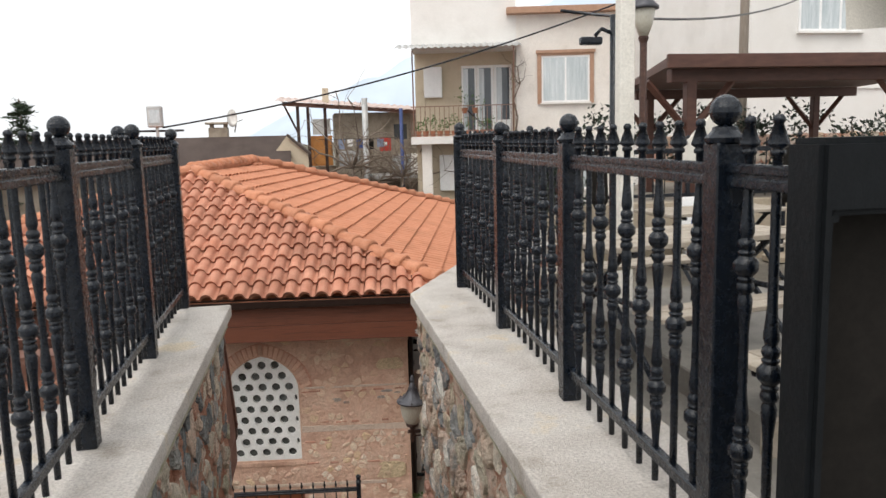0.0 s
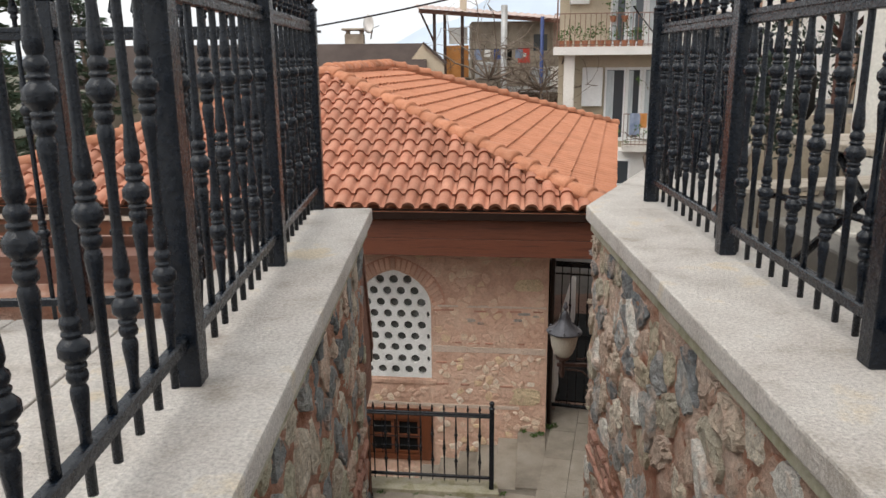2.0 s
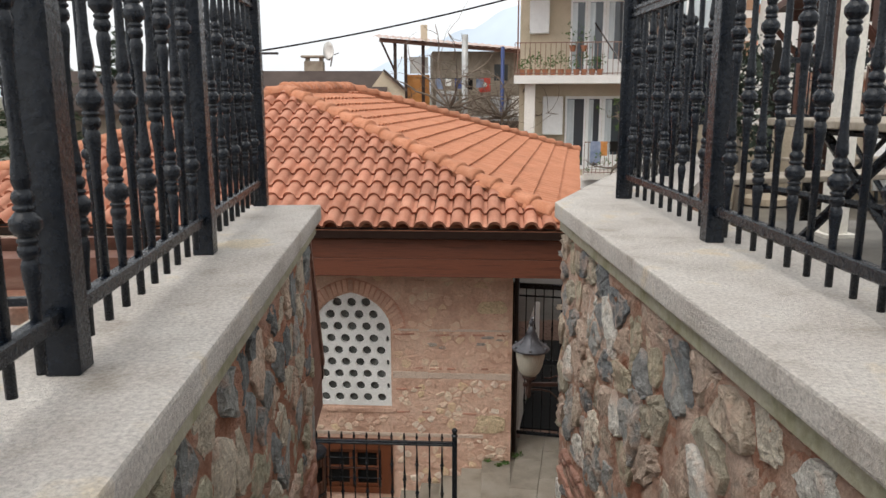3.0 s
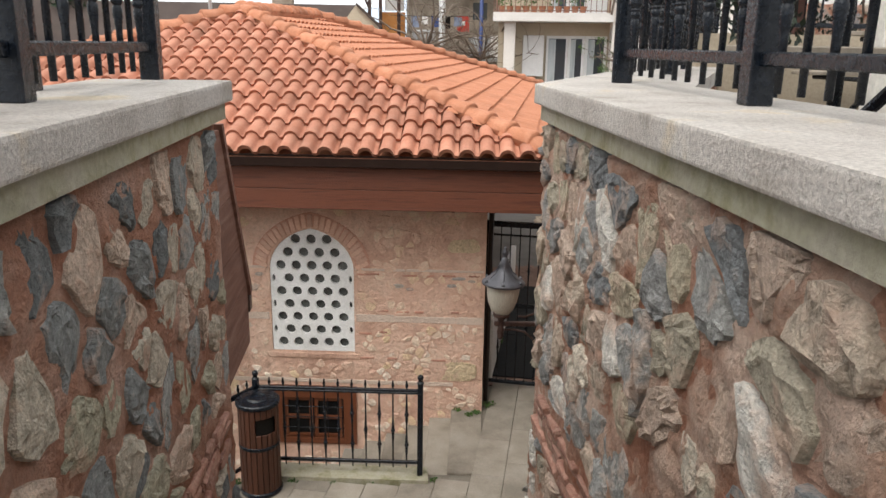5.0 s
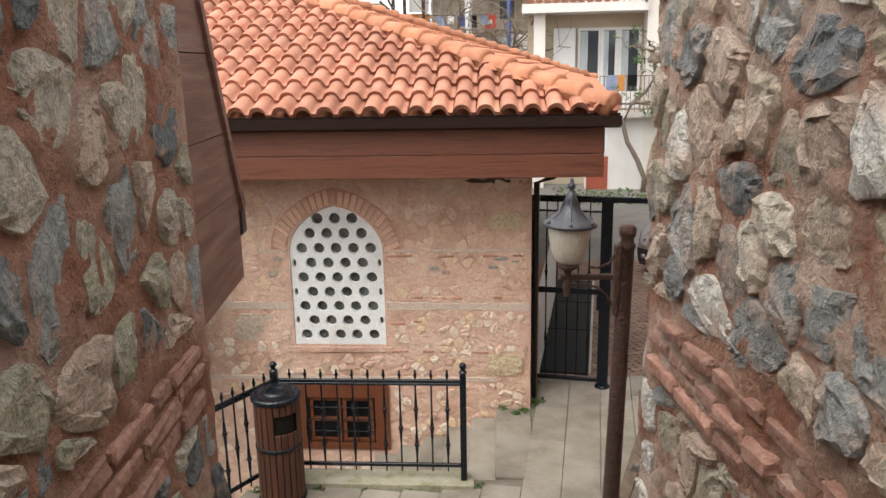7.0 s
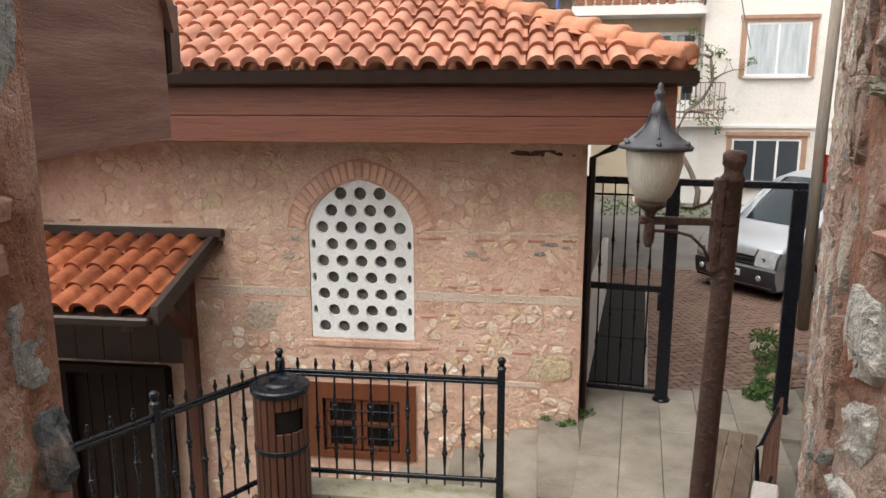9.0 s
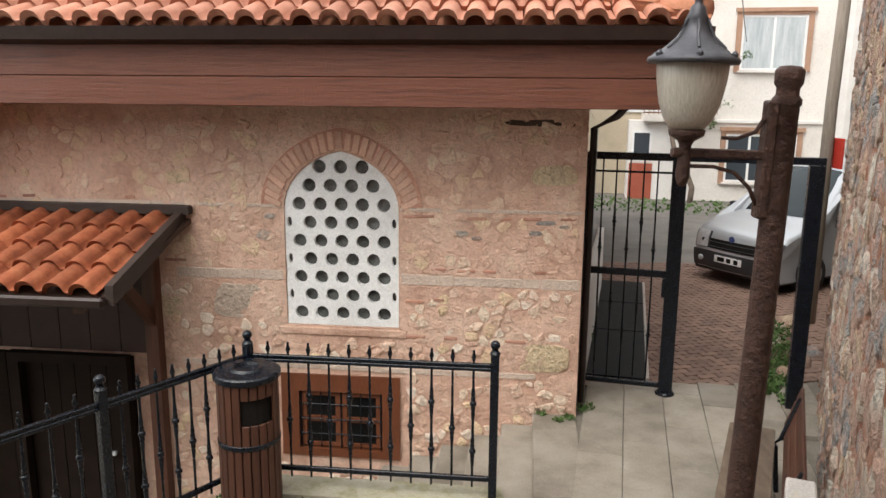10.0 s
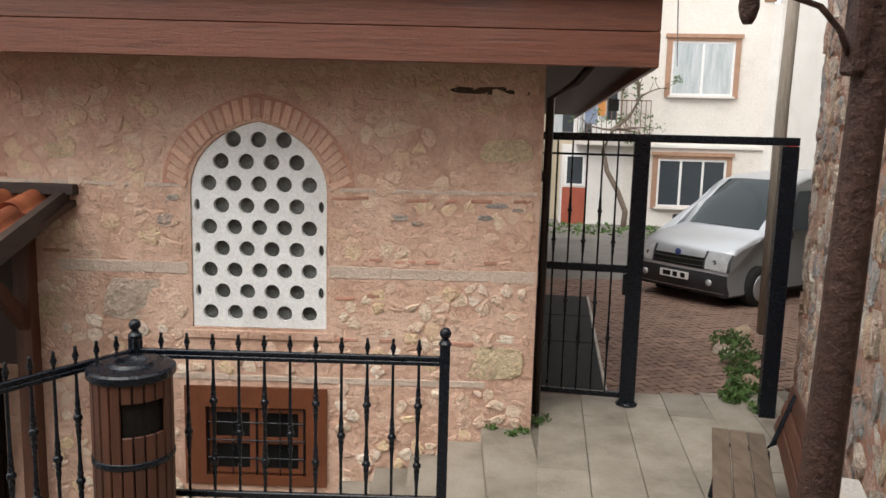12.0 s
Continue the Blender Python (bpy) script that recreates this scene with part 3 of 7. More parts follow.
def on_facade(x, z):
    x, z = x - FX, z - 6.0
    if abs(x - WX) < WHALF + 0.10 and WZ0 - 0.14 < z < WZS + 0.12:
        return False
    if z > WZS and math.hypot(x - WX, z - WZS) < WHALF + 0.27:
        return False
    if any(abs(x - bx) < bw / 2 + 0.02 and abs(z - bz) < bh / 2 + 0.02 for bx, bz, bw, bh in ((1.02, -3.82, 0.62, 0.30), (-1.95, -3.36, 0.58, 0.38), (1.10, -2.05, 0.46, 0.20))):
        return False
    if -1.66 < x < -0.24 and -5.1 < z < -4.02:
        return False
    return abs(z + 3.09) > 0.075 and abs(z + 4.02) > 0.06 and not (x < -2.7 and z < -4.0)


def open_plaster(x, z):
    x, z = x - FX, z - 6.0
    if abs(x - WX) < WHALF + 0.05 and WZ0 - 0.05 < z < WZT + 0.05:
        return False
    return not (-1.6 < x < -0.3 and -5.02 < z < -4.06) and not (x < -3.1 and z < -3.95)


FR_F = face_frame((-FX, 0, -6.0), (1, 0, 0))
rubble(facade, FR_F, FX + 1.36, 4.60, 0.155, 0.080, 0.010, 0.0165, M_FSTONE, random.Random(31), lambda x, z: on_facade(x, z) and z < 2.86, first=lambda x, z: abs(x - FX + 0.5) + 0.4 * abs(z - 2.2), proportion=0.60, most=190)
rubble(facade, FR_F, FX + 1.36, 4.60, 0.23, 0.085, 0.012, 0.0125, M_FSTONE_UP, random.Random(32), lambda x, z: on_facade(x, z) and z > 2.93, first=lambda x, z: abs(x - FX + 0.2), proportion=0.60, most=110)
skin(facade, FR_F, FX + 1.40, 4.66, 0.026, 0.0085, M_FACADE, 21.9, open_plaster, "plaster_face")
for zc, x0, x1, hh in ((-3.09, -2.6, WX - WHALF - 0.03, 0.05), (-3.09, WX + WHALF + 0.03, 1.39, 0.05), (-4.02, -2.6, 1.0, 0.03), (-2.40, -4.8, WX - WHALF - 0.02, 0.020), (-2.40, WX + WHALF + 0.02, 1.38, 0.018)):
    bm = bmesh.new()
    x = x0
    while x < x1 - 0.05:
        e = min(x1, x + rnd.uniform(0.5, 1.0))
        box(bm, x, e - 0.003, -0.010, 0.02, zc - hh + rnd.uniform(-0.006, 0.006), zc + hh + rnd.uniform(-0.006, 0.006), 0.006)
        x = e
    part("stone_band", bm, M_BAND, facade, "pale horizontal stone band")
# thin red brick slips and grey slates showing through the plaster
fr_ = random.Random(33)
for zc, x0, x1 in ((-2.46, -4.6, -1.55), (-2.46, -0.25, 1.3), (-2.36, -4.6, -1.6), (-2.38, -0.2, 0.5), (-2.95, -4.4, -1.6), (-2.97, -0.2, 1.2), (-3.30, -0.2, 0.9), (-3.68, -0.2, 0.9)):
    x = x0
    while x < x1:
        ln = fr_.uniform(0.10, 0.26)
        if fr_.random() < 0.5:
            part("brick_slip", obox(-ln / 2, ln / 2, -0.014, 0.02, -0.014, 0.014, 0.004), M_THINRED, facade, "", False, pose(x, 0, zc + fr_.uniform(-0.02, 0.02), 0, fr_.uniform(-2, 2), 0))
        x += ln + fr_.uniform(0.03, 0.2)
for bx, bz, bw, bh in ((0.22, -2.62, 0.24, 0.06), (1.05, -2.50, 0.22, 0.05), (0.95, -2.60, 0.16, 0.05), (-1.68, -2.68, 0.18, 0.12), (-1.62, -2.50, 0.14, 0.06), (0.40, -2.66, 0.12, 0.05), (1.22, -2.53, 0.12, 0.04)):
    blk = stone_bm((0, 0), [(-bw / 2, -bh / 3), (0.0, -bh / 2), (bw / 2, -bh / 4), (bw / 2 - 0.02, bh / 3), (0.02, bh / 2), (-bw / 2 + 0.02, bh / 3)], 0.004, 0.016, fr_)
    part("slate", blk, M_SLATESTONE, facade, "grey slate showing in the wall", False, face_frame((bx, 0, bz), (1, 0, 0)))
# larger squared blocks let into the rubble
for bx, bz, bw, bh in ((1.02, -3.82, 0.62, 0.30), (-1.95, -3.36, 0.58, 0.38), (1.10, -2.05, 0.46, 0.20), (-2.55, -2.13, 0.30, 0.15), (-2.75, -3.45, 0.42, 0.24)):
    blk = stone_bm((0, 0), [(-bw / 2, -bh / 2), (bw / 2, -bh / 2), (bw / 2 - 0.02, bh / 2), (-bw / 2 + 0.02, bh / 2 - 0.02)], 0.008, 0.010, rnd)
    part("block", blk, M_PITTED, facade, "pitted yellowish stone block", False, face_frame((bx, 0, bz), (1, 0, 0)))
# Thin uneven dark brown smear near the top right of the facade.
timber = stone_bm((0, 0), [(-0.36, -0.022), (-0.1, -0.035), (0.2, -0.028), (0.36, -0.034), (0.36, 0.030), (0.05, 0.036), (-0.2, 0.022), (-0.36, 0.028)], 0.002, 0.008, rnd)
part("wall_plate", timber, M_WALL_SMEAR, facade, "thin dark brown smear high on the wall", False, face_frame((1.01, 0, -1.575), (1, 0, 0)))
# brick arch over the window: upright bricks fanned round the head
ring_out, ring_in = arch(WHALF + 0.225, WZ0, WZS + 0.04, WZT + 0.225, WX, 12), arch(WHALF + 0.03, WZ0, WZS + 0.04, WZT + 0.03, WX, 12)
rb_ = bmesh.new()
ro = [(rb_.verts.new((p[0], -0.012, p[1])), rb_.verts.new((q[0], -0.012, q[1])), rb_.verts.new((p[0], 0.03, p[1])), rb_.verts.new((q[0], 0.03, q[1]))) for p, q in zip(ring_out[2:], ring_in[2:])]
for p, q in zip(ro, ro[1:]):
    for i, j in ((0, 1), (2, 0), (1, 3)):
        rb_.faces.new((p[i], p[j], q[j], q[i]))
for p in (ro[0], ro[-1]):
    rb_.faces.new((p[0], p[1], p[3], p[2]))
part("arch_ring", rb_, M_ARCHRED, facade, "red mortar ring of the brick arch")
NAB = 27
va = arch(WHALF + 0.12, WZ0, WZS + 0.04, WZT + 0.12, WX, 60)[2:]
for i in range(NAB):
    f = (i + 0.5) / NAB * (len(va) - 1)
    k0 = min(int(f), len(va) - 2)
    ax, az = va[k0][0] + (va[k0 + 1][0] - va[k0][0]) * (f - k0), va[k0][1] + (va[k0 + 1][1] - va[k0][1]) * (f - k0)
    ang = math.degrees(math.atan2(az - WZS + 0.25, ax - WX))
    part("arch_brick", obox(-0.09 + rnd.uniform(-0.012, 0.012), 0.088 + rnd.uniform(-0.012, 0.01), -0.019, 0.0, -0.033, 0.030 + rnd.uniform(0, 0.006), 0.008), M_ARCHB, facade, "", False, pose(ax, 0, az, 0, -ang, 0))
# white lattice with round openings in alternating rows
holes = []
for j in range(9):
    zc = WZ0 + 0.125 + 0.181 * j
    k = 5 if j % 2 == 0 else 4
    if j == 8:
        k = 3
    for i in range(k):
        xc = WX + 0.208 * (i - (k - 1) / 2)
        holes.append([(xc + 0.066 * math.cos(a * math.pi / 7), zc + 0.066 * math.sin(a * math.pi / 7)) for a in range(14)])
for j in (1, 3, 5):
    for s in (-1, 1):
        holes.append([(WX + s * 0.515 + 0.024 * math.cos(a * math.pi / 5), WZ0 + 0.125 + 0.181 * j + 0.05 * math.sin(a * math.pi / 5)) for a in range(10)])
window_1 = thing("window_1", FAC, "arched white gypsum lattice window with round openings", "window", kind="structure")
part("lattice", plate(arch(WHALF, WZ0, WZS, WZT, WX), holes, 0.055), M_GYPSUM, window_1, "", False, Matrix.Translation((0, 0.015, 0)))
part("pane", plate(arch(WHALF + 0.01, WZ0 - 0.01, WZS, WZT + 0.01, WX), [], 0.012), M_LATTICE_GLASS, window_1, "glass behind the lattice with a grey reflection in its colour", False, Matrix.Translation((0, 0.074, 0)))
part("window_sill", obox(WX - WHALF - 0.08, WX + WHALF + 0.08, -0.02, 0.1, WZ0 - 0.10, WZ0 - 0.022, 0.01), M_FACADE, window_1, "pink plastered sill")

# low wooden window
window_2 = thing("window_2", FAC, "low orange-brown wooden window with iron grille", "window", kind="structure")
fb = plate([(-1.56, -4.98), (-0.34, -4.98), (-0.34, -4.10), (-1.56, -4.10)], [[(-1.38, -4.90), (-0.52, -4.90), (-0.52, -4.28), (-1.38, -4.28)]], 0.12)
part("window_frame", fb, M_WINWOOD, window_2, "", False, Matrix.Translation((0, -0.025, 0)))
for x0, x1 in ((-1.36, -0.96), (-0.94, -0.54)):
    sash = thing("sash", Matrix.Identity(4), "", "")
    sash.parent = window_2
    part("sash_frame", plate([(x0, -4.88), (x1, -4.88), (x1, -4.3), (x0, -4.3)], [[(x0 + 0.05, -4.85), (x1 - 0.05, -4.85), (x1 - 0.05, -4.615), (x0 + 0.05, -4.615)], [(x0 + 0.05, -4.565), (x1 - 0.05, -4.565), (x1 - 0.05, -4.335), (x0 + 0.05, -4.335)]], 0.05), M_WINWOOD, sash, "", False, Matrix.Translation((0, 0.01, 0)))
    part("pane", obox(x0 + 0.03, x1 - 0.03, 0.05, 0.056, -4.86, -4.32), M_GLASS_LOW, sash)
for i in range(5):
    part("grille_bar", tube([(-1.36 + 0.205 * i, -0.005, -4.89), (-1.36 + 0.205 * i, -0.005, -4.29)], 0.006), M_IRON, window_2)
for zz in (-4.42, -4.58, -4.74):
    part("grille_bar", tube([(-1.38, -0.005, zz), (-0.52, -0.005, zz)], 0.006), M_IRON, window_2)

# eaves: soffit, two fascia boards and gutter
EV, EU0, EU1, EZ = -0.76, -7.9, 2.10, -0.78
eave = thing("eaves", FAC, "red-brown wooden eaves with a dark metal gutter", "eaves", kind="structure")
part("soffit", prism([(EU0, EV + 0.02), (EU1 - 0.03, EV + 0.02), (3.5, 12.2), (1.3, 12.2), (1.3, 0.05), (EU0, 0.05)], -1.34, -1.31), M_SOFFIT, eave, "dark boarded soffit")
# Strip added behind the fascia joint to keep light from showing through.
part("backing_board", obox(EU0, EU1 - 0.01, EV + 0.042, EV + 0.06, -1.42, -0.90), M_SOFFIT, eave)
for z0, z1, dv in ((-1.435, -1.195, 0.0), (-1.19, -0.93, 0.006)):
    part("fascia_board", obox(EU0, EU1, EV + dv, EV + dv + 0.035, z0, z1, 0.005), M_WOOD, eave)
sd = Vector((1.4, 13.0, 0)).normalized()
for z0, z1 in ((-1.435, -1.195), (-1.19, -0.93)):
    part("fascia_board", prism([(EU1, EV + 0.04), (EU1 + 1.4, EV + 13.0), (EU1 + 1.36, EV + 13.0), (EU1 - 0.035, EV + 0.04)], z0, z1), M_WOOD, eave)
gut = [(0.0, -0.93), (-0.13, -0.90), (-0.145, -0.80), (-0.13, -0.80), (-0.115, -0.875), (-0.02, -0.90), (-0.02, -0.78), (0.0, -0.78)]
part("gutter", slab_yz([(EV + 0.002 + a, b) for a, b in gut], EU0, EU1 + 0.15), M_GUTTER, eave, "dark brown metal gutter")
part("drainpipe", tube([(1.75, -0.4, -1.33), (1.62, -0.25, -1.5), (1.46, 0.10, -1.62), (1.45, 0.12, -4.3)], 0.035, 8), M_GUTTER, eave, "dark drainpipe at the corner", True)

# roof
RA, RB = Vector((-2.66, 3.34, 0.93)), Vector((-2.25, 7.63, 1.0))
FL, FRC, BRC, BL = Vector((-7.9, EV - 0.07, EZ)), Vector((2.17, EV - 0.07, EZ)), Vector((3.55, 12.3, EZ)), Vector((-8.6, 12.3, EZ))
roof = thing("roof", FAC, "hipped roof of orange clay barrel tiles", "roof", kind="structure")
rb = bmesh.new()
rv = [rb.verts.new(p) for p in (FL, FRC, BRC, BL, RA, RB)]
for idx in ((0, 1, 4), (1, 2, 5, 4), (2, 3, 5), (3, 0, 4, 5), (3, 2, 1, 0)):
    rb.faces.new([rv[i] for i in idx])
bmesh.ops.translate(rb, verts=rb.verts[:], vec=(0, 0, -0.05))
part("roof_deck", rb, M_TILE_R, roof, "clay-coloured roof bed")


def tile_mesh(pitch, length, material, name="roof_tile", rise=0.31, lip=0.03):
    """One clay tile: a barrel and a pan, thick at its lower edge."""
    bm = bmesh.new()
    h = pitch * rise
    prof = [(-0.5, 0.0), (-0.46, 0.38), (-0.36, 0.76), (-0.20, 0.98), (-0.02, 1.0), (0.13, 0.80), (0.23, 0.42), (0.28, 0.04), (0.39, -0.05), (0.5, 0.0)]
    low = [bm.verts.new((x * pitch, 0, z * h + lip)) for x, z in prof]
    top = [bm.verts.new((x * pitch * 0.94, length, z * h + 0.002)) for x, z in prof]
    und = [bm.verts.new((x * pitch * 0.93, 0.03, z * h * 0.9 - 0.004)) for x, z in prof]
    lip_v = [bm.verts.new(v.co) for v in low]
    for i in range(len(prof) - 1):
        bm.faces.new((low[i], low[i + 1], top[i + 1], top[i]))
        bm.faces.new((und[i], und[i + 1], lip_v[i + 1], lip_v[i]))
    me = mesh_of(bm, name, material, True)
    return me


def tile_face(owner, p, e, s, poly, pitch, row, me, most, first, rr, stuff_mat, margin=0.0):
    """Lays tiles on a roof face: p its eave corner, e along the eave, s up the slope; poly as (along, up)."""
    n = e.cross(s).normalized()
    fr = Matrix((e, s, n)).transposed().to_4x4()
    fr.translation = p

    def inside(a, b):
        return all((q[0] - o[0]) * (b - o[1]) - (q[1] - o[1]) * (a - o[0]) >= margin for o, q in zip(poly, poly[1:] + poly[:1]))

    wide, high = max(q[0] for q in poly), max(q[1] for q in poly)
    lo = min(q[0] for q in poly)
    spots = [(lo + (i + 0.5) * pitch, j * row) for j in range(int(high / row) + 1) for i in range(int((wide - lo) / pitch) + 1)]
    spots = [q for q in spots if inside(q[0], q[1] + row * 0.45)]
    spots.sort(key=lambda q: first(*q))
    co, fc = [], []
    base = np.empty(len(me.vertices) * 3)
    me.vertices.foreach_get("co", base)
    base = base.reshape(-1, 3)
    polys = [tuple(f.vertices) for f in me.polygons]
    for i, (a, b) in enumerate(spots):
        at = fr @ pose(a + rr.uniform(-0.006, 0.006), b - 0.03 + rr.uniform(-0.006, 0.006), rr.uniform(0, 0.004), 0, 0, rr.uniform(-0.6, 0.6))
        if i < most:
            part("roof_tile", me, None, owner, "", False, at)
        else:
            k = len(co)
            co.extend(tuple(at @ Vector(v)) for v in base)
            fc.extend(tuple(j + k for j in f) for f in polys)
    if co:
        far = bpy.data.meshes.new("far_roof_tiles")
        far.from_pydata(co, [], fc)
        far.materials.append(stuff_mat)
        far.polygons.foreach_set("use_smooth", [True] * len(far.polygons))
        ob = new("far_roof_tiles", far)
        ob.parent = owner
        tagged(ob, "further clay tiles of the same roof", kind="stuff")


def slope_axes(p, e, top):
    e = e.normalized()
    s = (top - p) - e * (top - p).dot(e)
    return e, s.normalized()


e1, s1 = slope_axes(FL, FRC - FL, RA)
poly1 = [(0, 0), ((FRC - FL).length, 0), ((RA - FL).dot(e1), (RA - FL).dot(s1))]
T_ROOF = tile_mesh(0.235, 0.43, M_TILE, "roof_tile", 0.36, 0.05)
tile_face(roof, FL, e1, s1, poly1, 0.235, 0.36, T_ROOF, 300, lambda a, b: -a + 0.3 * b, random.Random(41), M_TILE, -0.45)
e2, s2 = slope_axes(FRC, BRC - FRC, RA)
poly2 = [(0, 0), ((BRC - FRC).length, 0), ((RB - FRC).dot(e2), (RB - FRC).dot(s2)), ((RA - FRC).dot(e2), (RA - FRC).dot(s2))]
tile_face(roof, FRC, e2, s2, poly2, 0.235, 0.36, tile_mesh(0.235, 0.43, M_TILE_R, "roof_tile", 0.21, 0.05), 0, lambda a, b: a, random.Random(42), M_TILE_R)


def hip_caps(owner, a, b, r, step, rr):
    d = b - a
    k = int(d.length / step)
    bm = bmesh.new()
    seg = 7
    rings = []
    for y, rad, lift in ((0, r, 0.02), (0.03, r * 1.08, 0.03), (step * 0.5, r * 0.95, 0.012), (step * 1.16, r * 0.86, -0.004)):
        rings.append([bm.verts.new((rad * math.cos(math.pi * (i / seg * 1.1 - 0.05)), y, rad * 0.8 * math.sin(math.pi * (i / seg * 1.1 - 0.05)) + lift)) for i in range(seg + 1)])
    for p, q in zip(rings, rings[1:]):
        for i in range(seg):
            bm.faces.new((p[i], p[i + 1], q[i + 1], q[i]))
    bm.faces.new(rings[0])
    me = mesh_of(bm, "hip_tile", M_HIPTILE, True)
    y = d.normalized()
    x = y.cross(Vector((0, 0, 1))).normalized()
    z = x.cross(y)
    fr = Matrix((x, y, z)).transposed().to_4x4()
    for i in range(k):
        at = Matrix.Translation(a + d * (i / k) + Vector((0, 0, 0.065))) @ fr @ pose(rr.uniform(-0.008, 0.008), 0, rr.uniform(0, 0.01), 0, 0, rr.uniform(-2, 2))
        part("hip_tile", me, M_HIPTILE, owner, "", False, at)


for a, b in ((FRC, RA), (FL, RA), (RA, RB), (BRC, RB)):
    hip_caps(roof, a, b, 0.138, 0.34, random.Random(43))
    part("hip_bed", tube([a + (b - a) * (i / 12) + Vector((0, 0, 0.055)) for i in range(13)], 0.118, 10), M_HIPTILE, roof, "clay-coloured mortar bed under the hip tiles", True)

# ---- yard paving, light well and street ----
PIT = -6.05
yard = whole("pavement", prism([(-1.0, 5.2), (GATE_R.x + 0.2, 5.2), (GATE_R.x + 0.2, 12.95), (1.35, 12.85), (0.95, 10.30), (-1.42, 10.50), (-2.3, 9.3), (-4.2, 6.8), (-4.2, 5.2)], PIT - 0.2, GROUND - 0.045), M_JOINT, "yard bed under beige stone slabs", "pavement", "structure")
whole("pit_floor", obox(-9, 1.35, 6.0, 12.6, PIT - 0.25, PIT - 0.02), M_JOINT, "sunken stone floor beside the old building", "floor", "structure")
PR = Matrix.Translation((1.4, 12.2, 0)) @ Matrix.Rotation(radians(9), 4, "Z")
street = whole("road", prism([(1.46, 12.6), (26, 12.6), (26, 60), (-14, 60), (-14, 26), (3.0, 26), (2.8, 23.8)], GROUND - 0.6, GROUND - 0.07), M_ASPHALT, "grey street and yard surface beyond the gate", "road", "structure")


# ---- iron fences ----
HALF_KNUCKLE = [(0.0258, 0.004), (0.0258, 0.008), (0.0165, 0.0195), (0.0135, 0.0225), (0.0175, 0.025), (0.0175, 0.030), (0.0135, 0.0325), (0.0165, 0.037), (0.0185, 0.045), (0.0165, 0.053), (0.0115, 0.058), (0.0125, 0.061), (0.0155, 0.070), (0.0150, 0.085), (0.0115, 0.118), (0.0102, 0.135)]
KNUCKLE = [(r, -h) for r, h in HALF_KNUCKLE[::-1]] + HALF_KNUCKLE


def picket_mesh(z0, rail, tip, mids, r=0.0085, big=1.0, name="picket"):
    """A hammered bar with turned knuckles and a spear head over the top rail."""
    prof = [(r, z0)]
    for m in mids:
        prof += [(a * big if a > 0.009 else r, m + h * big) for a, h in KNUCKLE]
    s = tip - rail
    prof += [(r, rail), (r, rail + 0.34 * s), (r * 1.55, rail + 0.37 * s), (r * 1.55, rail + 0.43 * s), (r * 1.15, rail + 0.46 * s), (r * 2.2, rail + 0.51 * s), (r * 2.2, rail + 0.55 * s), (r * 0.9, rail + 0.86 * s), (r * 1.2, rail + 0.87 * s), (r * 1.2, rail + 0.95 * s), (r * 0.6, tip)]
    return mesh_of(lathe(prof, 10), name, M_IRON, True)


def post_mesh(w, z0, z1, ball):
    bm = obox(-w / 2, w / 2, -w / 2, w / 2, z0, z1, 0.004)
    lathe([(w * 0.62, z1), (w * 0.66, z1 + 0.012), (w * 0.42, z1 + 0.03), (w * 0.40, z1 + 0.038)] + [(max(0.004, ball * math.sin(math.pi * (0.14 + 0.86 * i / 8))), z1 + 0.038 + ball - ball * math.cos(math.pi * (0.14 + 0.86 * i / 8))) for i in range(9)], 14, (0, 0, 0), bm)
    return mesh_of(bm, "post", M_IRON, False)


def iron_fence(posts, z0, foot_gap, bottom, top, ball_z, tip, w, ball, count, two, one, label, r=0.0085, big=1.0, stub=0.09, ends=None):
    """A run of fence between the posts (x, y), z0 the ground under it, the rest heights above that."""
    f = thing("iron_fence", (posts[0][0], posts[0][1], z0), label, "fence")
    o = Vector((posts[0][0], posts[0][1], 0))
    pm = post_mesh(w, 0, ball_z - 2 * ball - 0.03, ball)
    kinds = [picket_mesh(bottom - stub, top, tip, two, r, big), picket_mesh(bottom - stub, top, tip, one, r, big)]
    for i, p in enumerate(posts):
        q = Vector((*p, 0)) - o
        ang = 0.0
        if len(posts) > 1:
            d = Vector((*posts[min(i + 1, len(posts) - 1)], 0)) - Vector((*posts[max(i - 1, 0)], 0))
            ang = math.degrees(math.atan2(d.y, d.x))
        if ends is None or i < len(posts) - 1:
            part("post", pm, M_IRON, f, "", False, pose(q.x, q.y, 0, 0, 0, ang))
        if i == len(posts) - 1:
            break
        g = Vector((*posts[i + 1], 0)) - o
        d = g - q
        ln = d.length
        ang = math.degrees(math.atan2(d.y, d.x))
        at = pose(q.x, q.y, 0, 0, 0, ang)
        # top rail: two flat bars with a hammered bead between; bottom rail: one bar
        tb = obox(w / 2, ln - w / 2, -0.017, 0.017, top - 0.03, top - 0.004, 0.004)
        box(tb, w / 2, ln - w / 2, -0.017, 0.017, top + 0.004, top + 0.028, 0.004)
        box(tb, w / 2, ln - w / 2, -0.011, 0.011, top - 0.006, top + 0.006)
        part("top_rail", tb, M_IRON, f, "", False, at)
        part("bottom_rail", obox(w / 2, ln - w / 2, -0.016, 0.016, bottom - 0.02, bottom + 0.02, 0.005), M_IRON, f, "", False, at)
        c = count if ends is None or i < len(posts) - 2 else ends
        for j in range(c):
            part("picket", kinds[j % 2], M_IRON, f, "", False, at @ pose(ln * (j + 1) / (c + 1), 0, 0, 0, 0, 15 * j))
    return f


CAPZ = 0.34
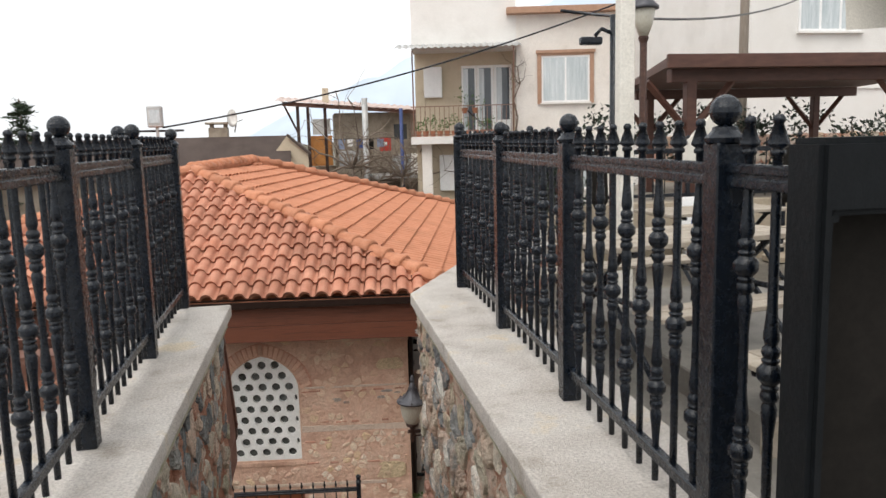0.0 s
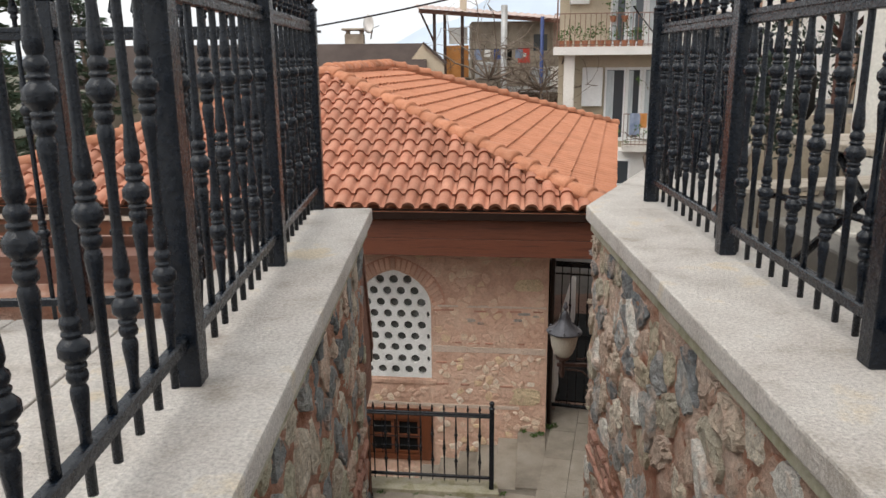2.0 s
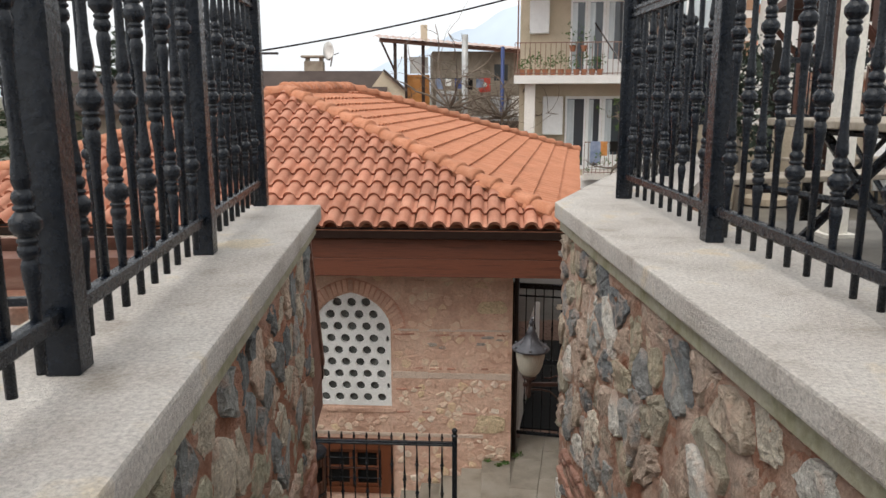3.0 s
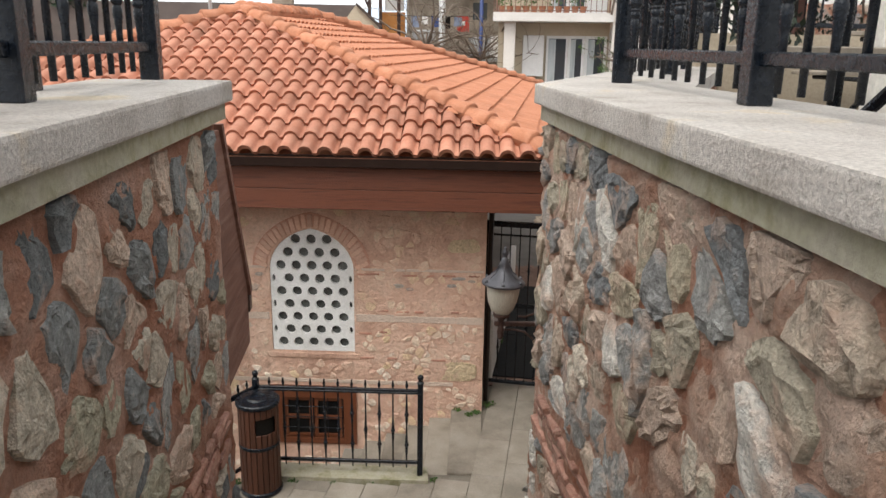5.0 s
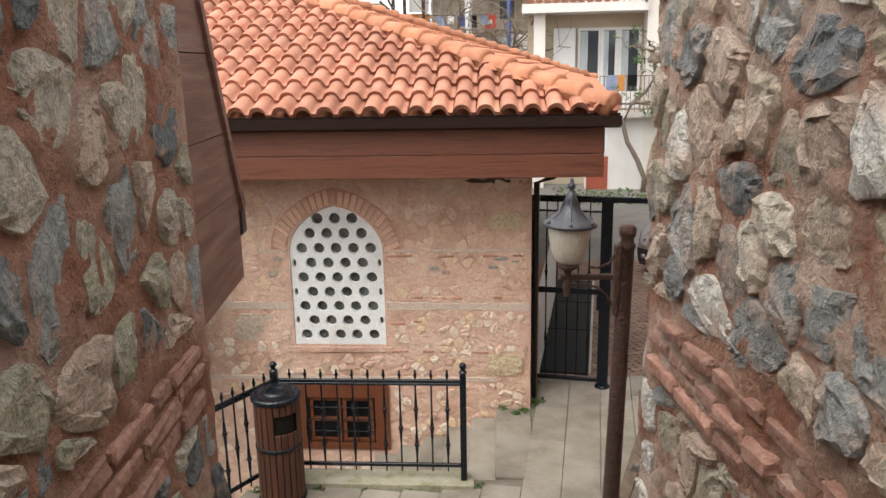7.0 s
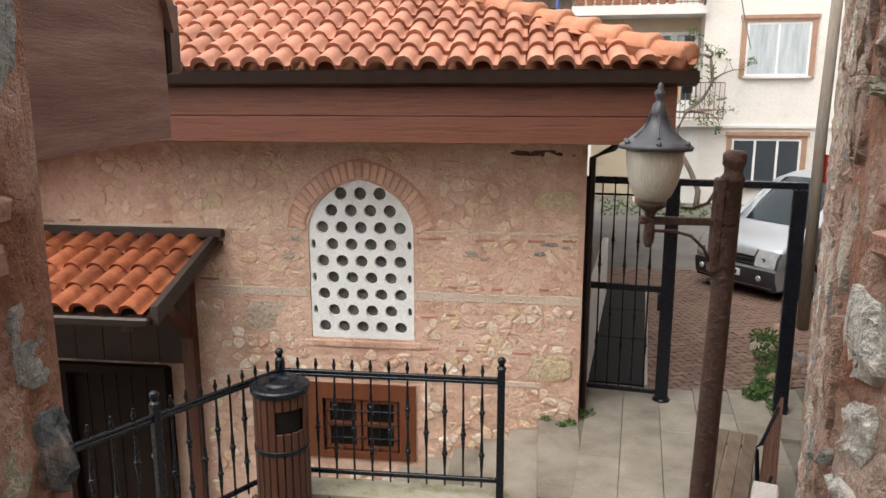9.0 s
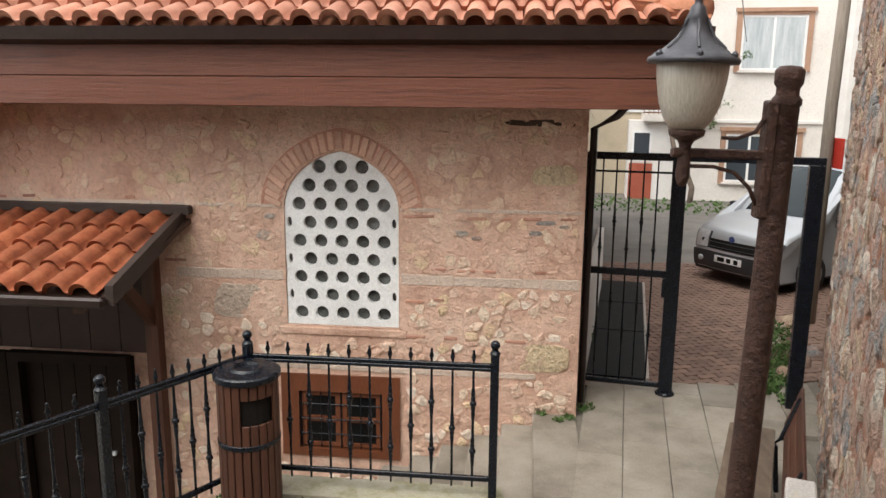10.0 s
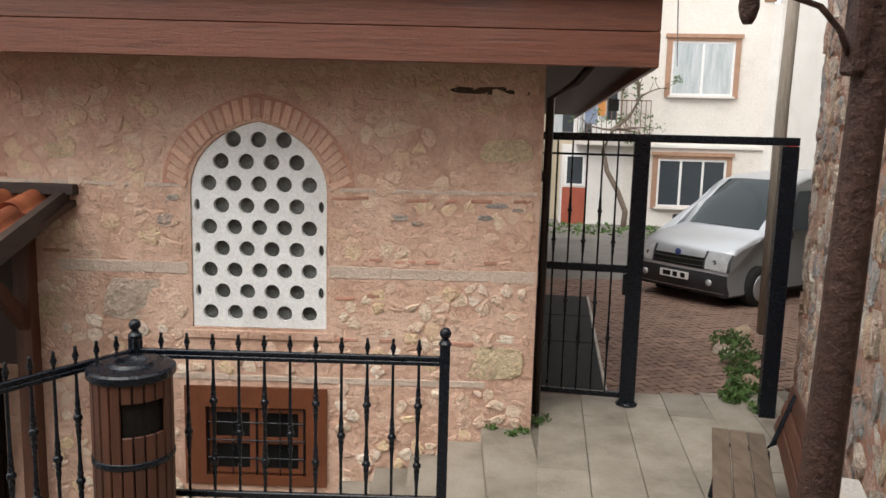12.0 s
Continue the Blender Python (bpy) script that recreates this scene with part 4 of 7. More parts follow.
TALL = dict(z0=CAPZ, foot_gap=0.0, bottom=0.13, top=1.035, ball_z=1.225, tip=1.175, w=0.075, ball=0.039, two=(0.34, 0.80), one=(0.57,), r=0.0108, big=1.15)
iron_fence([(-0.872, 5.60), (-0.845, 4.34), (-0.82, 3.105), (-0.797, 1.865), (-0.775, 0.62), (-0.755, -0.62)], count=9, label="tall black wrought iron fence on the stair wall cap", **TALL)
iron_fence([(1.14, 5.77), (1.13, 4.47), (1.10, 3.19), (1.065, 1.92), (1.06, 1.58)], count=9, ends=2, label="tall black wrought iron fence on the cafe side cap", **dict(TALL, top=1.012, ball_z=1.197, tip=1.15))
dp = [Vector((1.14, 5.77, 0)) + DIAG * (1.3 * i) for i in range(1, 6)]
iron_fence([(1.14, 5.771)] + [(p.x + 0.08, p.y) for p in dp], count=9, label="black wrought iron fence following the turned wall", **TALL)
FLOORED = dict(TALL, z0=-0.10, bottom=0.16, top=1.42, ball_z=1.67, tip=1.60, two=(0.5, 1.08), one=(0.78,))
iron_fence([(-1.02, 4.80), (-1.90, 4.72), (-3.15, 4.66), (-4.4, 4.6), (-5.65, 4.54)], count=8, label="black wrought iron fence along the paved terrace edge", **FLOORED)

LOW = dict(z0=GROUND, foot_gap=0.0, bottom=0.20, top=1.09, ball_z=1.29, tip=1.22, w=0.062, ball=0.036, two=(0.42, 0.80), one=(0.60,), r=0.0085, big=1.0, stub=0.07)
iron_fence([(-1.40, 10.40), (0.46, 10.20)], count=11, label="low black iron fence guarding the sunken window well", **LOW)
iron_fence([(-1.40, 10.40 - 0.001), (-2.10, 9.46), (-3.0, 8.25), (-3.9, 7.05)], count=8, label="low black iron fence beside the sunken entrance", **LOW)

M_BOX = mat("satin_black_steel", [(0.004, 0.005, 0.006), (0.006, 0.0075, 0.009)], 0.6, scale=20, bump=0.2, bscale=70, spec=0.15)
# black hollow steel box at the head of the stairs
nb = plate([(0.0, 0.0), (0.50, 0.0), (0.50, 1.10), (0.0, 1.10)], [[(0.035, 0.05), (0.46, 0.05), (0.46, 0.96), (0.035, 0.96)]], 0.11)
bmesh.ops.bevel(nb, geom=[e for e in nb.edges if len(e.link_faces) == 2 and e.calc_face_angle(0) > 1.0], offset=0.012, segments=2, affect="EDGES")
sign_box = thing("steel_box", (0.95, 1.39, CAPZ), "black steel box frame standing on the stone cap", "frame")
part("box_frame", nb, M_BOX, sign_box)
# The box's inner shade is this flat black panel.
part("back_panel", obox(0.02, 0.48, 0.095, 0.108, 0.03, 1.0), M_DARK, sign_box, "black panel with the hollow's shade in its colour")

# ---- gate to the street ----
G0, G1 = Vector((1.53, 12.66, GROUND)), Vector((3.60, 12.08, GROUND))
gate = thing("street_gate", G0, "black steel gate frame with a barred fixed leaf", "gate")
ga = math.degrees(math.atan2((G1 - G0).y, (G1 - G0).x))
gl = math.hypot((G1 - G0).x, (G1 - G0).y)
gm = gl * 0.425
GH = 2.50
gate.matrix_basis = pose(*G0, 0, 0, ga)
for x, w in ((0, 0.08), (gm, 0.14), (gl, 0.14)):
    part("gate_post", obox(x - w / 2, x + w / 2, -0.05, 0.05, -0.02, GH - 0.075 + (0.06 if w > 0.1 and x < 2 else 0), 0.004), M_IRON, gate)
part("foot_plate", lathe([(0.10, -0.01), (0.10, 0.015), (0.085, 0.03)], 14, (gm, 0, 0)), M_IRON, gate)
part("top_beam", obox(-0.04, gl + 0.07, -0.045, 0.045, GH - 0.07, GH, 0.004), M_IRON, gate)
for z, h in ((0.09, 0.025), (1.28, 0.034), (GH - 0.19, 0.010)):
    part("leaf_rail", obox(0.04, gm - 0.07, -0.02, 0.02, z - h, z + h, 0.003), M_IRON, gate)
bars = []
for zs in ((0.62, 1.52), (0.95, 1.80)):
    prof = [(0.0075, 0.1)]
    for zc in zs:
        prof += [(a * 0.9, zc + h) for a, h in KNUCKLE]
    bars.append(mesh_of(lathe(prof + [(0.0075, GH - 0.05)], 8), "gate_bar", M_IRON, True))
for i in range(5):
    part("gate_bar", bars[i % 2], M_IRON, gate, "", False, pose(0.04 + (gm - 0.11) * (i + 1) / 6, 0, 0))
for z in (1.02, 0.45, 2.1):
    part("hinge", lathe([(0.012, -0.05), (0.019, -0.045), (0.019, 0.045), (0.012, 0.05)], 10, (0.045, -0.045, z)), M_IRON, gate)
part("latch", obox(gm - 0.10, gm - 0.06, -0.06, 0.03, 1.05, 1.24, 0.004), M_IRON, gate)
ramp = thing("ramp_plate", pose(1.69, 13.02, GROUND - 0.028, 0, 0, -14), "dark steel ramp plates lying on the ground behind the gate", "ramp")
for y0, y1 in ((0.0, 1.75), (1.77, 3.2), (3.22, 4.6)):
    part("plate", obox(0.0, 0.66, y0, y1, 0.0, 0.022, 0.004), M_BOX, ramp)
part("edge_strip", obox(0.665, 0.70, 0.0, 4.6, 0.0, 0.03, 0.006), M_CAP, ramp, "pale stone edging strip")
whole("plinth", obox(0.0, 0.10, 0.0, 4.4, 0.0, 1.02, 0.015), M_WHITE, "low whitewashed plinth along the side of the building", "wall", "structure", at=pose(1.56, 12.88, GROUND - 0.06, 0, 0, -14))

# ---- litter bin ----
bin_ob = thing("litter_bin", (-1.33, 10.08, GROUND), "round brown slatted litter bin with a black lid", "bin")
NB = 22
sl = mesh_of(obox(-0.026, 0.026, -0.009, 0.009, 0.05, 1.07, 0.004), "slat", M_WOODV)
sl_low = mesh_of(obox(-0.026, 0.026, -0.009, 0.009, 0.05, 0.76, 0.004), "slat", M_WOODV)
sl_up = mesh_of(obox(-0.026, 0.026, -0.009, 0.009, 0.95, 1.07, 0.004), "slat", M_WOODV)
for i in range(NB):
    a = 360 * i / NB
    front = abs((a - 305 + 180) % 360 - 180) < 34
    for me in ((sl_low, sl_up) if front else (sl,)):
        part("slat", me, M_WOODV, bin_ob, "", False, pose(0.21 * math.cos(radians(a)), 0.21 * math.sin(radians(a)), 0, 0, 0, a + 90))
part("liner", lathe([(0.185, 0.04), (0.185, 1.06)], 24), M_DARK, bin_ob, "black inner liner")
part("lid", lathe([(0.232, 1.055), (0.240, 1.065), (0.240, 1.098), (0.228, 1.11), (0.13, 1.118), (0.115, 1.135), (0.09, 1.135), (0.08, 1.115), (0.01, 1.115)], 28), M_IRON, bin_ob, "black moulded lid", False)
part("band", lathe([(0.222, 0.57), (0.226, 0.575), (0.226, 0.605), (0.222, 0.61)], 28), M_IRON, bin_ob, "black riveted band", True)
part("base_ring", lathe([(0.23, 0.0), (0.235, 0.02), (0.22, 0.05)], 28), M_IRON, bin_ob, "black base ring", True)


# ---- more materials ----
M_SHEET = mat("corrugated_grey_sheet", [(0.36, 0.36, 0.36), (0.50, 0.50, 0.49)], 0.5, 0.3, scale=2, bump=0.1, grime=0.5)
M_OLDWALL = mat("patched_shack_wall", [(0.26, 0.21, 0.16), (0.36, 0.31, 0.25), (0.22, 0.18, 0.14)], 0.9, scale=1.3, bump=0.3, grime=0.5)
M_ORANGE = mat("orange_painted_board", [(0.50, 0.20, 0.05), (0.58, 0.26, 0.08)], 0.7, scale=4)
M_SLATE = mat("dark_felt_roof", [(0.055, 0.04, 0.035), (0.085, 0.064, 0.055)], 0.9, scale=0.8, bump=0.3, grime=0.3)
M_BARK = mat("bare_grey_bark", [(0.14, 0.105, 0.08), (0.22, 0.175, 0.14)], 0.95, scale=12, bump=0.6)
M_LEAF = mat("green_weed_leaf", [(0.045, 0.10, 0.02), (0.085, 0.15, 0.035)], 0.7, scale=9, bump=0.0)
M_CONIFER = mat("dark_conifer_needles", [(0.022, 0.042, 0.022), (0.05, 0.075, 0.04)], 0.85, scale=2, bump=0.0)
M_POLE = mat("weathered_timber_pole", [(0.20, 0.165, 0.13), (0.28, 0.24, 0.20)], 0.9, scale=8, bump=0.4, stretch=(6, 6, 0.5))
M_RUST = mat("brown_hammered_cast_iron", [(0.040, 0.019, 0.014), (0.085, 0.042, 0.030)], 0.5, 0.3, scale=22, bump=0.9, bscale=40, depth=0.03)
M_LAMPTOP = mat("grey_cast_lamp_hood", [(0.055, 0.055, 0.062), (0.085, 0.085, 0.095)], 0.45, 0.4, scale=20, bump=0.15)
M_FROST = mat("frosted_cream_lamp_glass", [(0.36, 0.335, 0.275), (0.46, 0.43, 0.36)], 0.3, scale=30, bump=0.1, stretch=(4, 4, 0.3), coat=0.3)
M_BENCH = mat("worn_grey_bench_wood", [(0.085, 0.058, 0.040), (0.16, 0.118, 0.082)], 0.7, scale=4, bump=0.35, bscale=40, stretch=(3, 1, 1), vary=0.12)
M_SCREEN = glass_mat("tinted_windscreen", (0.015, 0.024, 0.028), 0.06)
M_SCREEN.node_tree.nodes["Principled BSDF"].inputs["Specular IOR Level"].default_value = 0.3
M_SILVER = glass_mat("silver_car_paint", (0.42, 0.435, 0.455), 0.33)
M_PLASTIC = mat("dark_grey_car_plastic", [(0.028, 0.030, 0.035), (0.04, 0.042, 0.047)], 0.55, scale=20, bump=0.05)
M_RUBBER = mat("black_tyre_rubber", [(0.012, 0.012, 0.012), (0.02, 0.02, 0.02)], 0.85, scale=20, bump=0.1)
M_CHROME = mat("bright_lamp_lens", [(0.42, 0.44, 0.46), (0.60, 0.62, 0.64)], 0.12, 0.2, scale=8, bump=0.0, coat=1.0)
M_REDDOOR = mat("red_painted_door", [(0.30, 0.07, 0.04), (0.36, 0.10, 0.06)], 0.6, scale=5, bump=0.1)
M_PERGOLA = mat("dark_varnished_pergola_timber", [(0.060, 0.024, 0.016), (0.095, 0.040, 0.027)], 0.55, scale=4, bump=0.15, stretch=(1, 1, 4))
M_COLUMN = mat("offwhite_painted_column", [(0.62, 0.59, 0.53), (0.70, 0.67, 0.61)], 0.8, scale=3, bump=0.15, grime=0.15)
M_CANVAS = mat("pale_awning_canvas", [(0.58, 0.55, 0.49), (0.66, 0.63, 0.57)], 0.9, scale=3, bump=0.1, bscale=120)
M_TABLE = mat("grey_picnic_table_wood", [(0.27, 0.23, 0.18), (0.38, 0.33, 0.27)], 0.75, scale=4, bump=0.3, stretch=(1, 5, 1), vary=0.12)
M_BEIGE = mat("beige_parapet_render", [(0.36, 0.30, 0.22), (0.44, 0.37, 0.28)], 0.9, scale=1.5, bump=0.15, grime=0.25)
M_POT = mat("terracotta_flower_pot", [(0.34, 0.13, 0.07), (0.42, 0.18, 0.10)], 0.8, scale=9)
M_CLOTH = mat("blue_grey_laundry", [(0.16, 0.20, 0.30), (0.30, 0.34, 0.44)], 0.9, scale=5, bump=0.2)
M_RED = mat("red_painted_sheet", [(0.45, 0.03, 0.02), (0.52, 0.05, 0.03)], 0.6, scale=5)
M_BLUE = mat("blue_painted_pole", [(0.03, 0.05, 0.16), (0.05, 0.08, 0.22)], 0.5, scale=6)
M_QUOIN = mat("brown_corner_stone", [(0.30, 0.17, 0.10), (0.38, 0.23, 0.15)], 0.85, scale=5, bump=0.3, vary=0.1)
M_LETTER = mat("faded_sign_paint", [(0.05, 0.025, 0.015), (0.08, 0.04, 0.025)], 0.7, scale=9)


M_VERGE = mat("dark_grey_brown_board", [(0.028, 0.018, 0.014), (0.048, 0.030, 0.023)], 0.7, scale=4, bump=0.3, stretch=(1, 1, 5))
M_SILVER.node_tree.nodes["Principled BSDF"].inputs["Metallic"].default_value = 0.5


# Far hills glow evenly; the distance haze is put into the emission colour.
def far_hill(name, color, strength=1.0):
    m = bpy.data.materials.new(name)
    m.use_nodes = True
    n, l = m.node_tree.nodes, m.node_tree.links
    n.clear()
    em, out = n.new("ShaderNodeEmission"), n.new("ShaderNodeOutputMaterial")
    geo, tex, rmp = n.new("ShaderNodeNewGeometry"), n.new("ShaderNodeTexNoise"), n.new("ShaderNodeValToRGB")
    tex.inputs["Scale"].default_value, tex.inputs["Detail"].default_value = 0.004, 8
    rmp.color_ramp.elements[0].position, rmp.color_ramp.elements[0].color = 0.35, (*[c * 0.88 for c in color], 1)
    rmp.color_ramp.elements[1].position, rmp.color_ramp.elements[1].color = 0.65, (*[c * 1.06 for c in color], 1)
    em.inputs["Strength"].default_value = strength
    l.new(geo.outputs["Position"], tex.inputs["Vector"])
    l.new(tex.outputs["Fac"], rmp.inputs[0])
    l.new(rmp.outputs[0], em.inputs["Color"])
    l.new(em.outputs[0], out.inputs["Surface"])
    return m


def ridge(name, dist, knots, material, label):
    """Distant mountains: knots are (degrees to the right, degrees up)."""
    bm = bmesh.new()
    lo, hi = [], []
    a = knots[0][0]
    while a <= knots[-1][0]:
        for (a0, e0), (a1, e1) in zip(knots, knots[1:]):
            if a0 <= a <= a1:
                f = (a - a0) / (a1 - a0)
                e = e0 + (e1 - e0) * f * f * (3 - 2 * f) + 0.25 * noise.noise((a * 0.6, dist, 0)) + 0.1 * noise.noise((a * 2.7, dist, 3))
                x, y = dist * math.sin(radians(a)), dist * math.cos(radians(a))
                lo.append(bm.verts.new((x, y, -60)))
                hi.append(bm.verts.new((x * 1.15, y * 1.15, dist * 1.15 * math.tan(radians(e)))))
                break
        a += 0.5
    for i in range(len(lo) - 1):
        bm.faces.new((lo[i], lo[i + 1], hi[i + 1], hi[i]))
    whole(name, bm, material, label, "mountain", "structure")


ridge("backdrop", 2300, [(-62, 0.6), (-40, 0.5), (-16, 0.3), (-6, 0.3), (0, 2.6), (4, 4.4), (8, 6.2), (14, 8.8), (24, 11.5), (45, 13), (70, 9)], far_hill("hazy_mountain_glow", (0.49, 0.555, 0.63)), "hazy blue mountain behind the town")
ridge("backdrop_near", 900, [(16, 0.5), (22, 4.6), (28, 6.6), (36, 8.2), (46, 9), (64, 6)], far_hill("wooded_slope_glow", (0.27, 0.325, 0.37)), "darker wooded slope under the mountain")

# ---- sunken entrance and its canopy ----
# Wood colour taken nearly to black for the shade below the canopy.
M_CANOPY_SHADE = mat("canopy_shade_boards", [(0.010, 0.006, 0.004), (0.017, 0.010, 0.007)], 0.75, scale=4, bump=0.3, bscale=40, spec=0.12)
canopy = thing("canopy", FAC, "small wooden canopy with deep orange clay tiles over a door", "canopy")
CT, CB = Vector((-2.42, 0.0, -2.48)), Vector((-2.55, -1.42, -2.92))
cl = 3.4
cb = bmesh.new()
cq = [Vector((CT.x - cl, 0.0, CT.z)), CT, CB, Vector((CB.x - cl, CB.y, CB.z))]
up = [cb.verts.new(p + Vector((0, 0, -0.06))) for p in cq]
dn = [cb.verts.new(p + Vector((0, 0, -0.11))) for p in cq]
cb.faces.new(up)
cb.faces.new(dn[::-1])
for i in range(4):
    cb.faces.new((up[i], up[(i + 1) % 4], dn[(i + 1) % 4], dn[i]))
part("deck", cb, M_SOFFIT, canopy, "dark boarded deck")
ce = Vector((1, 0, 0))
cs = (Vector((0, 0, CT.z)) - Vector((0, CB.y, CB.z))).normalized()
tile_face(canopy, Vector((CB.x - cl, CB.y, CB.z - 0.05)), ce, cs, [(0, 0), (cl - 0.10, 0), (cl - 0.10, 1.28), (0, 1.28)], 0.24, 0.36, tile_mesh(0.24, 0.42, M_CANTILE, "roof_tile", 0.37, 0.04), 120, lambda a, b: -a, random.Random(51), M_CANTILE)
part("verge_board", slab_yz([(0.0, CT.z + 0.04), (0.0, CT.z - 0.13), (CB.y, CB.z - 0.13), (CB.y, CB.z + 0.04)], CB.x + 0.01, CB.x + 0.08), M_VERGE, canopy, "dark verge board")
part("flashing", obox(CT.x - cl, CT.x + 0.02, -0.10, 0.0, CT.z - 0.02, CT.z + 0.07, 0.008), M_VERGE, canopy, "grey-brown flashing board")
part("gutter", obox(CB.x - cl, CB.x + 0.03, CB.y - 0.09, CB.y + 0.0, CB.z - 0.14, CB.z - 0.05, 0.02), M_GUTTER, canopy, "dark metal gutter")
part("canopy_post", obox(-2.92, -2.78, -0.13, 0.0, PIT, CT.z - 0.15, 0.006), M_WOODV, canopy)
part("bracket", slab_yz([(0, -3.75), (0, -3.60), (-0.75, -2.88), (-0.88, -2.92)], -2.89, -2.81), M_WOODV, canopy)
part("beam", obox(-5.6, -2.62, -1.2, -1.1, -3.03, -2.93), M_WOODV, canopy)
part("rafter", slab_yz([(0.0, CT.z - 0.13), (0.0, CT.z - 0.24), (CB.y + 0.1, CB.z - 0.24), (CB.y + 0.1, CB.z - 0.13)], -2.90, -2.80), M_WOODV, canopy)
# Cladding added across the entrance wall, shade included in its colour.
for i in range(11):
    part("cladding_board", obox(-6.2 + 0.28 * i, -5.925 + 0.28 * i, -0.055, -0.004, -6.05, -4.0, 0.004), M_CANOPY_SHADE, canopy, "timber cladding board darkened for the canopy's shade")
# Dark boards added over the plaster to stand for shade under the canopy.
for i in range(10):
    part("lintel_board", obox(-6.2 + 0.33 * i, -5.875 + 0.33 * i, -0.045, -0.004, -3.95, CT.z - 0.16, 0.004), M_SOFFIT, canopy, "dark board added for the canopy's shade above the door")
door_1 = thing("door_1", FAC @ Matrix.Translation((0, -0.16, 0)), "wooden plank door, shut, canopy shade in its dark brown", "door", kind="structure")
part("leaf", obox(-4.30, -3.22, 0.10, 0.15, -6.05, -4.06), M_CANOPY_SHADE, door_1)
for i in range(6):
    part("plank", obox(-4.28 + 0.177 * i, -4.11 + 0.177 * i, 0.085, 0.10, -6.03, -4.08, 0.004), M_CANOPY_SHADE, door_1)
part("door_frame", plate([(-4.42, -6.1), (-3.12, -6.1), (-3.12, -3.96), (-4.42, -3.96)], [[(-4.30, -6.09), (-3.22, -6.09), (-3.22, -4.06), (-4.30, -4.06)]], 0.1), M_CANOPY_SHADE, door_1, "", False, Matrix.Translation((0, -0.02, 0)))
part("handle", lathe([(0.02, -0.06), (0.03, -0.045), (0.012, -0.03), (0.012, 0.0)], 10, (-3.36, 0.085, -5.05), None, "y"), M_CHROME, door_1, "metal knob")

# ledge under the low fence, retaining edge of the well, steps down along the facade
whole("ledge", prism([(-1.52, 10.28), (-1.46, 10.58), (0.55, 10.36), (0.55, 10.06)], GROUND - 0.3, GROUND + 0.045), M_LEDGE, "mossy concrete ledge under the low fence", "ledge", "structure")
well = thing("well_steps", FAC, "worn beige stone steps going down to the window well", "steps", kind="structure")
for i in range(6):
    part("step", obox(0.98 - 0.30 * i - 0.0, 1.40 if i == 0 else 1.30 - 0.30 * i, -1.62, -0.02, PIT, GROUND - 0.008 - 0.13 * i, 0.012), M_SLAB, well)

# lean-to roof end beside the left stair wall
lean = thing("lean_to_roof", (0, 0, 0), "lean-to roof end clad in weathered brown boards", "roof", kind="structure")
cuts = [0.12, -0.22, -0.50, -0.74, -1.08]
for a, b in zip(cuts, cuts[1:]):
    def span(z):
        top = 5.80 + (6.29 - 5.80) * min(1, max(0, (0.10 - z) / 0.90))
        return top - (0.03 * (-0.80 - z) / 0.27 if z < -0.8 else 0)
    part("board", slab_yz([(5.57, a - 0.004), (span(a), a - 0.004), (span(b), b), (5.57, b)], -0.72, -0.66), M_WOOD_DARK, lean)
part("core", slab_yz([(5.57, 0.07), (5.78, 0.07), (6.26, -0.80), (6.24, -1.06), (5.57, -1.01)], -4.2, -0.73), M_WOOD_DARK, lean, "boarded underside")
part("verge_cap", slab_yz([(5.79, 0.14), (5.83, 0.14), (6.325, -0.80), (6.285, -0.82)], -4.2, -0.645), M_WOOD_DARK, lean, "worn verge board")
part("gutter_bracket", obox(-0.70, -0.655, 6.28, 6.36, -0.92, -0.74, 0.008), M_GUTTER, lean, "dark gutter bracket")
whole("wall_under_terrace", obox(-4.2, -0.85, 5.2, 5.57, -6.2, -0.1), M_MORTAR, "plain plastered wall below the left terrace", "wall", "structure")

# ---- street lamp ----
lamp = thing("street_lamp", pose(1.22, 7.68, GROUND, 0, 1.4, 0), "brown cast iron lamp post with a grey-hooded lantern", "street lamp")
LH = -1.22 - GROUND
part("post", lathe([(0.13, 0), (0.13, 0.1), (0.085, 0.2), (0.075, 0.5), (0.058, 0.6), (0.048, LH - 0.62), (0.046, LH - 0.14), (0.052, LH - 0.135), (0.052, LH - 0.115), (0.040, LH - 0.10), (0.040, LH - 0.075), (0.050, LH - 0.06), (0.051, LH - 0.015), (0.038, LH), (0.01, LH + 0.004)], 18), M_RUST, lamp, "", True)
part("arm_plate", obox(-0.072, -0.034, -0.035, 0.035, LH - 0.55, LH - 0.12, 0.008), M_RUST, lamp, "fluted fixing plate")
part("arm", obox(-0.40, -0.05, -0.016, 0.016, LH - 0.335, LH - 0.30, 0.006), M_RUST, lamp)
part("scroll", tube([(-0.07, 0, LH - 0.5), (-0.10, 0, LH - 0.44), (-0.16, 0, LH - 0.385), (-0.24, 0, LH - 0.365), (-0.37, 0, LH - 0.365)], 0.008), M_RUST, lamp, "", True)
part("scroll", tube([(-0.07, 0, LH - 0.18), (-0.10, 0, LH - 0.235), (-0.17, 0, LH - 0.262), (-0.22, 0, LH - 0.258)], 0.008), M_RUST, lamp, "", True)
lan = part("lantern", lathe([(0.012, LH - 0.44), (0.02, LH - 0.425), (0.026, LH - 0.40), (0.022, LH - 0.33), (0.022, LH - 0.29), (0.03, LH - 0.275), (0.062, LH - 0.255), (0.066, LH - 0.235), (0.05, LH - 0.23)], 18, (-0.35, 0, 0)), M_RUST, lamp, "cast lantern holder", True)
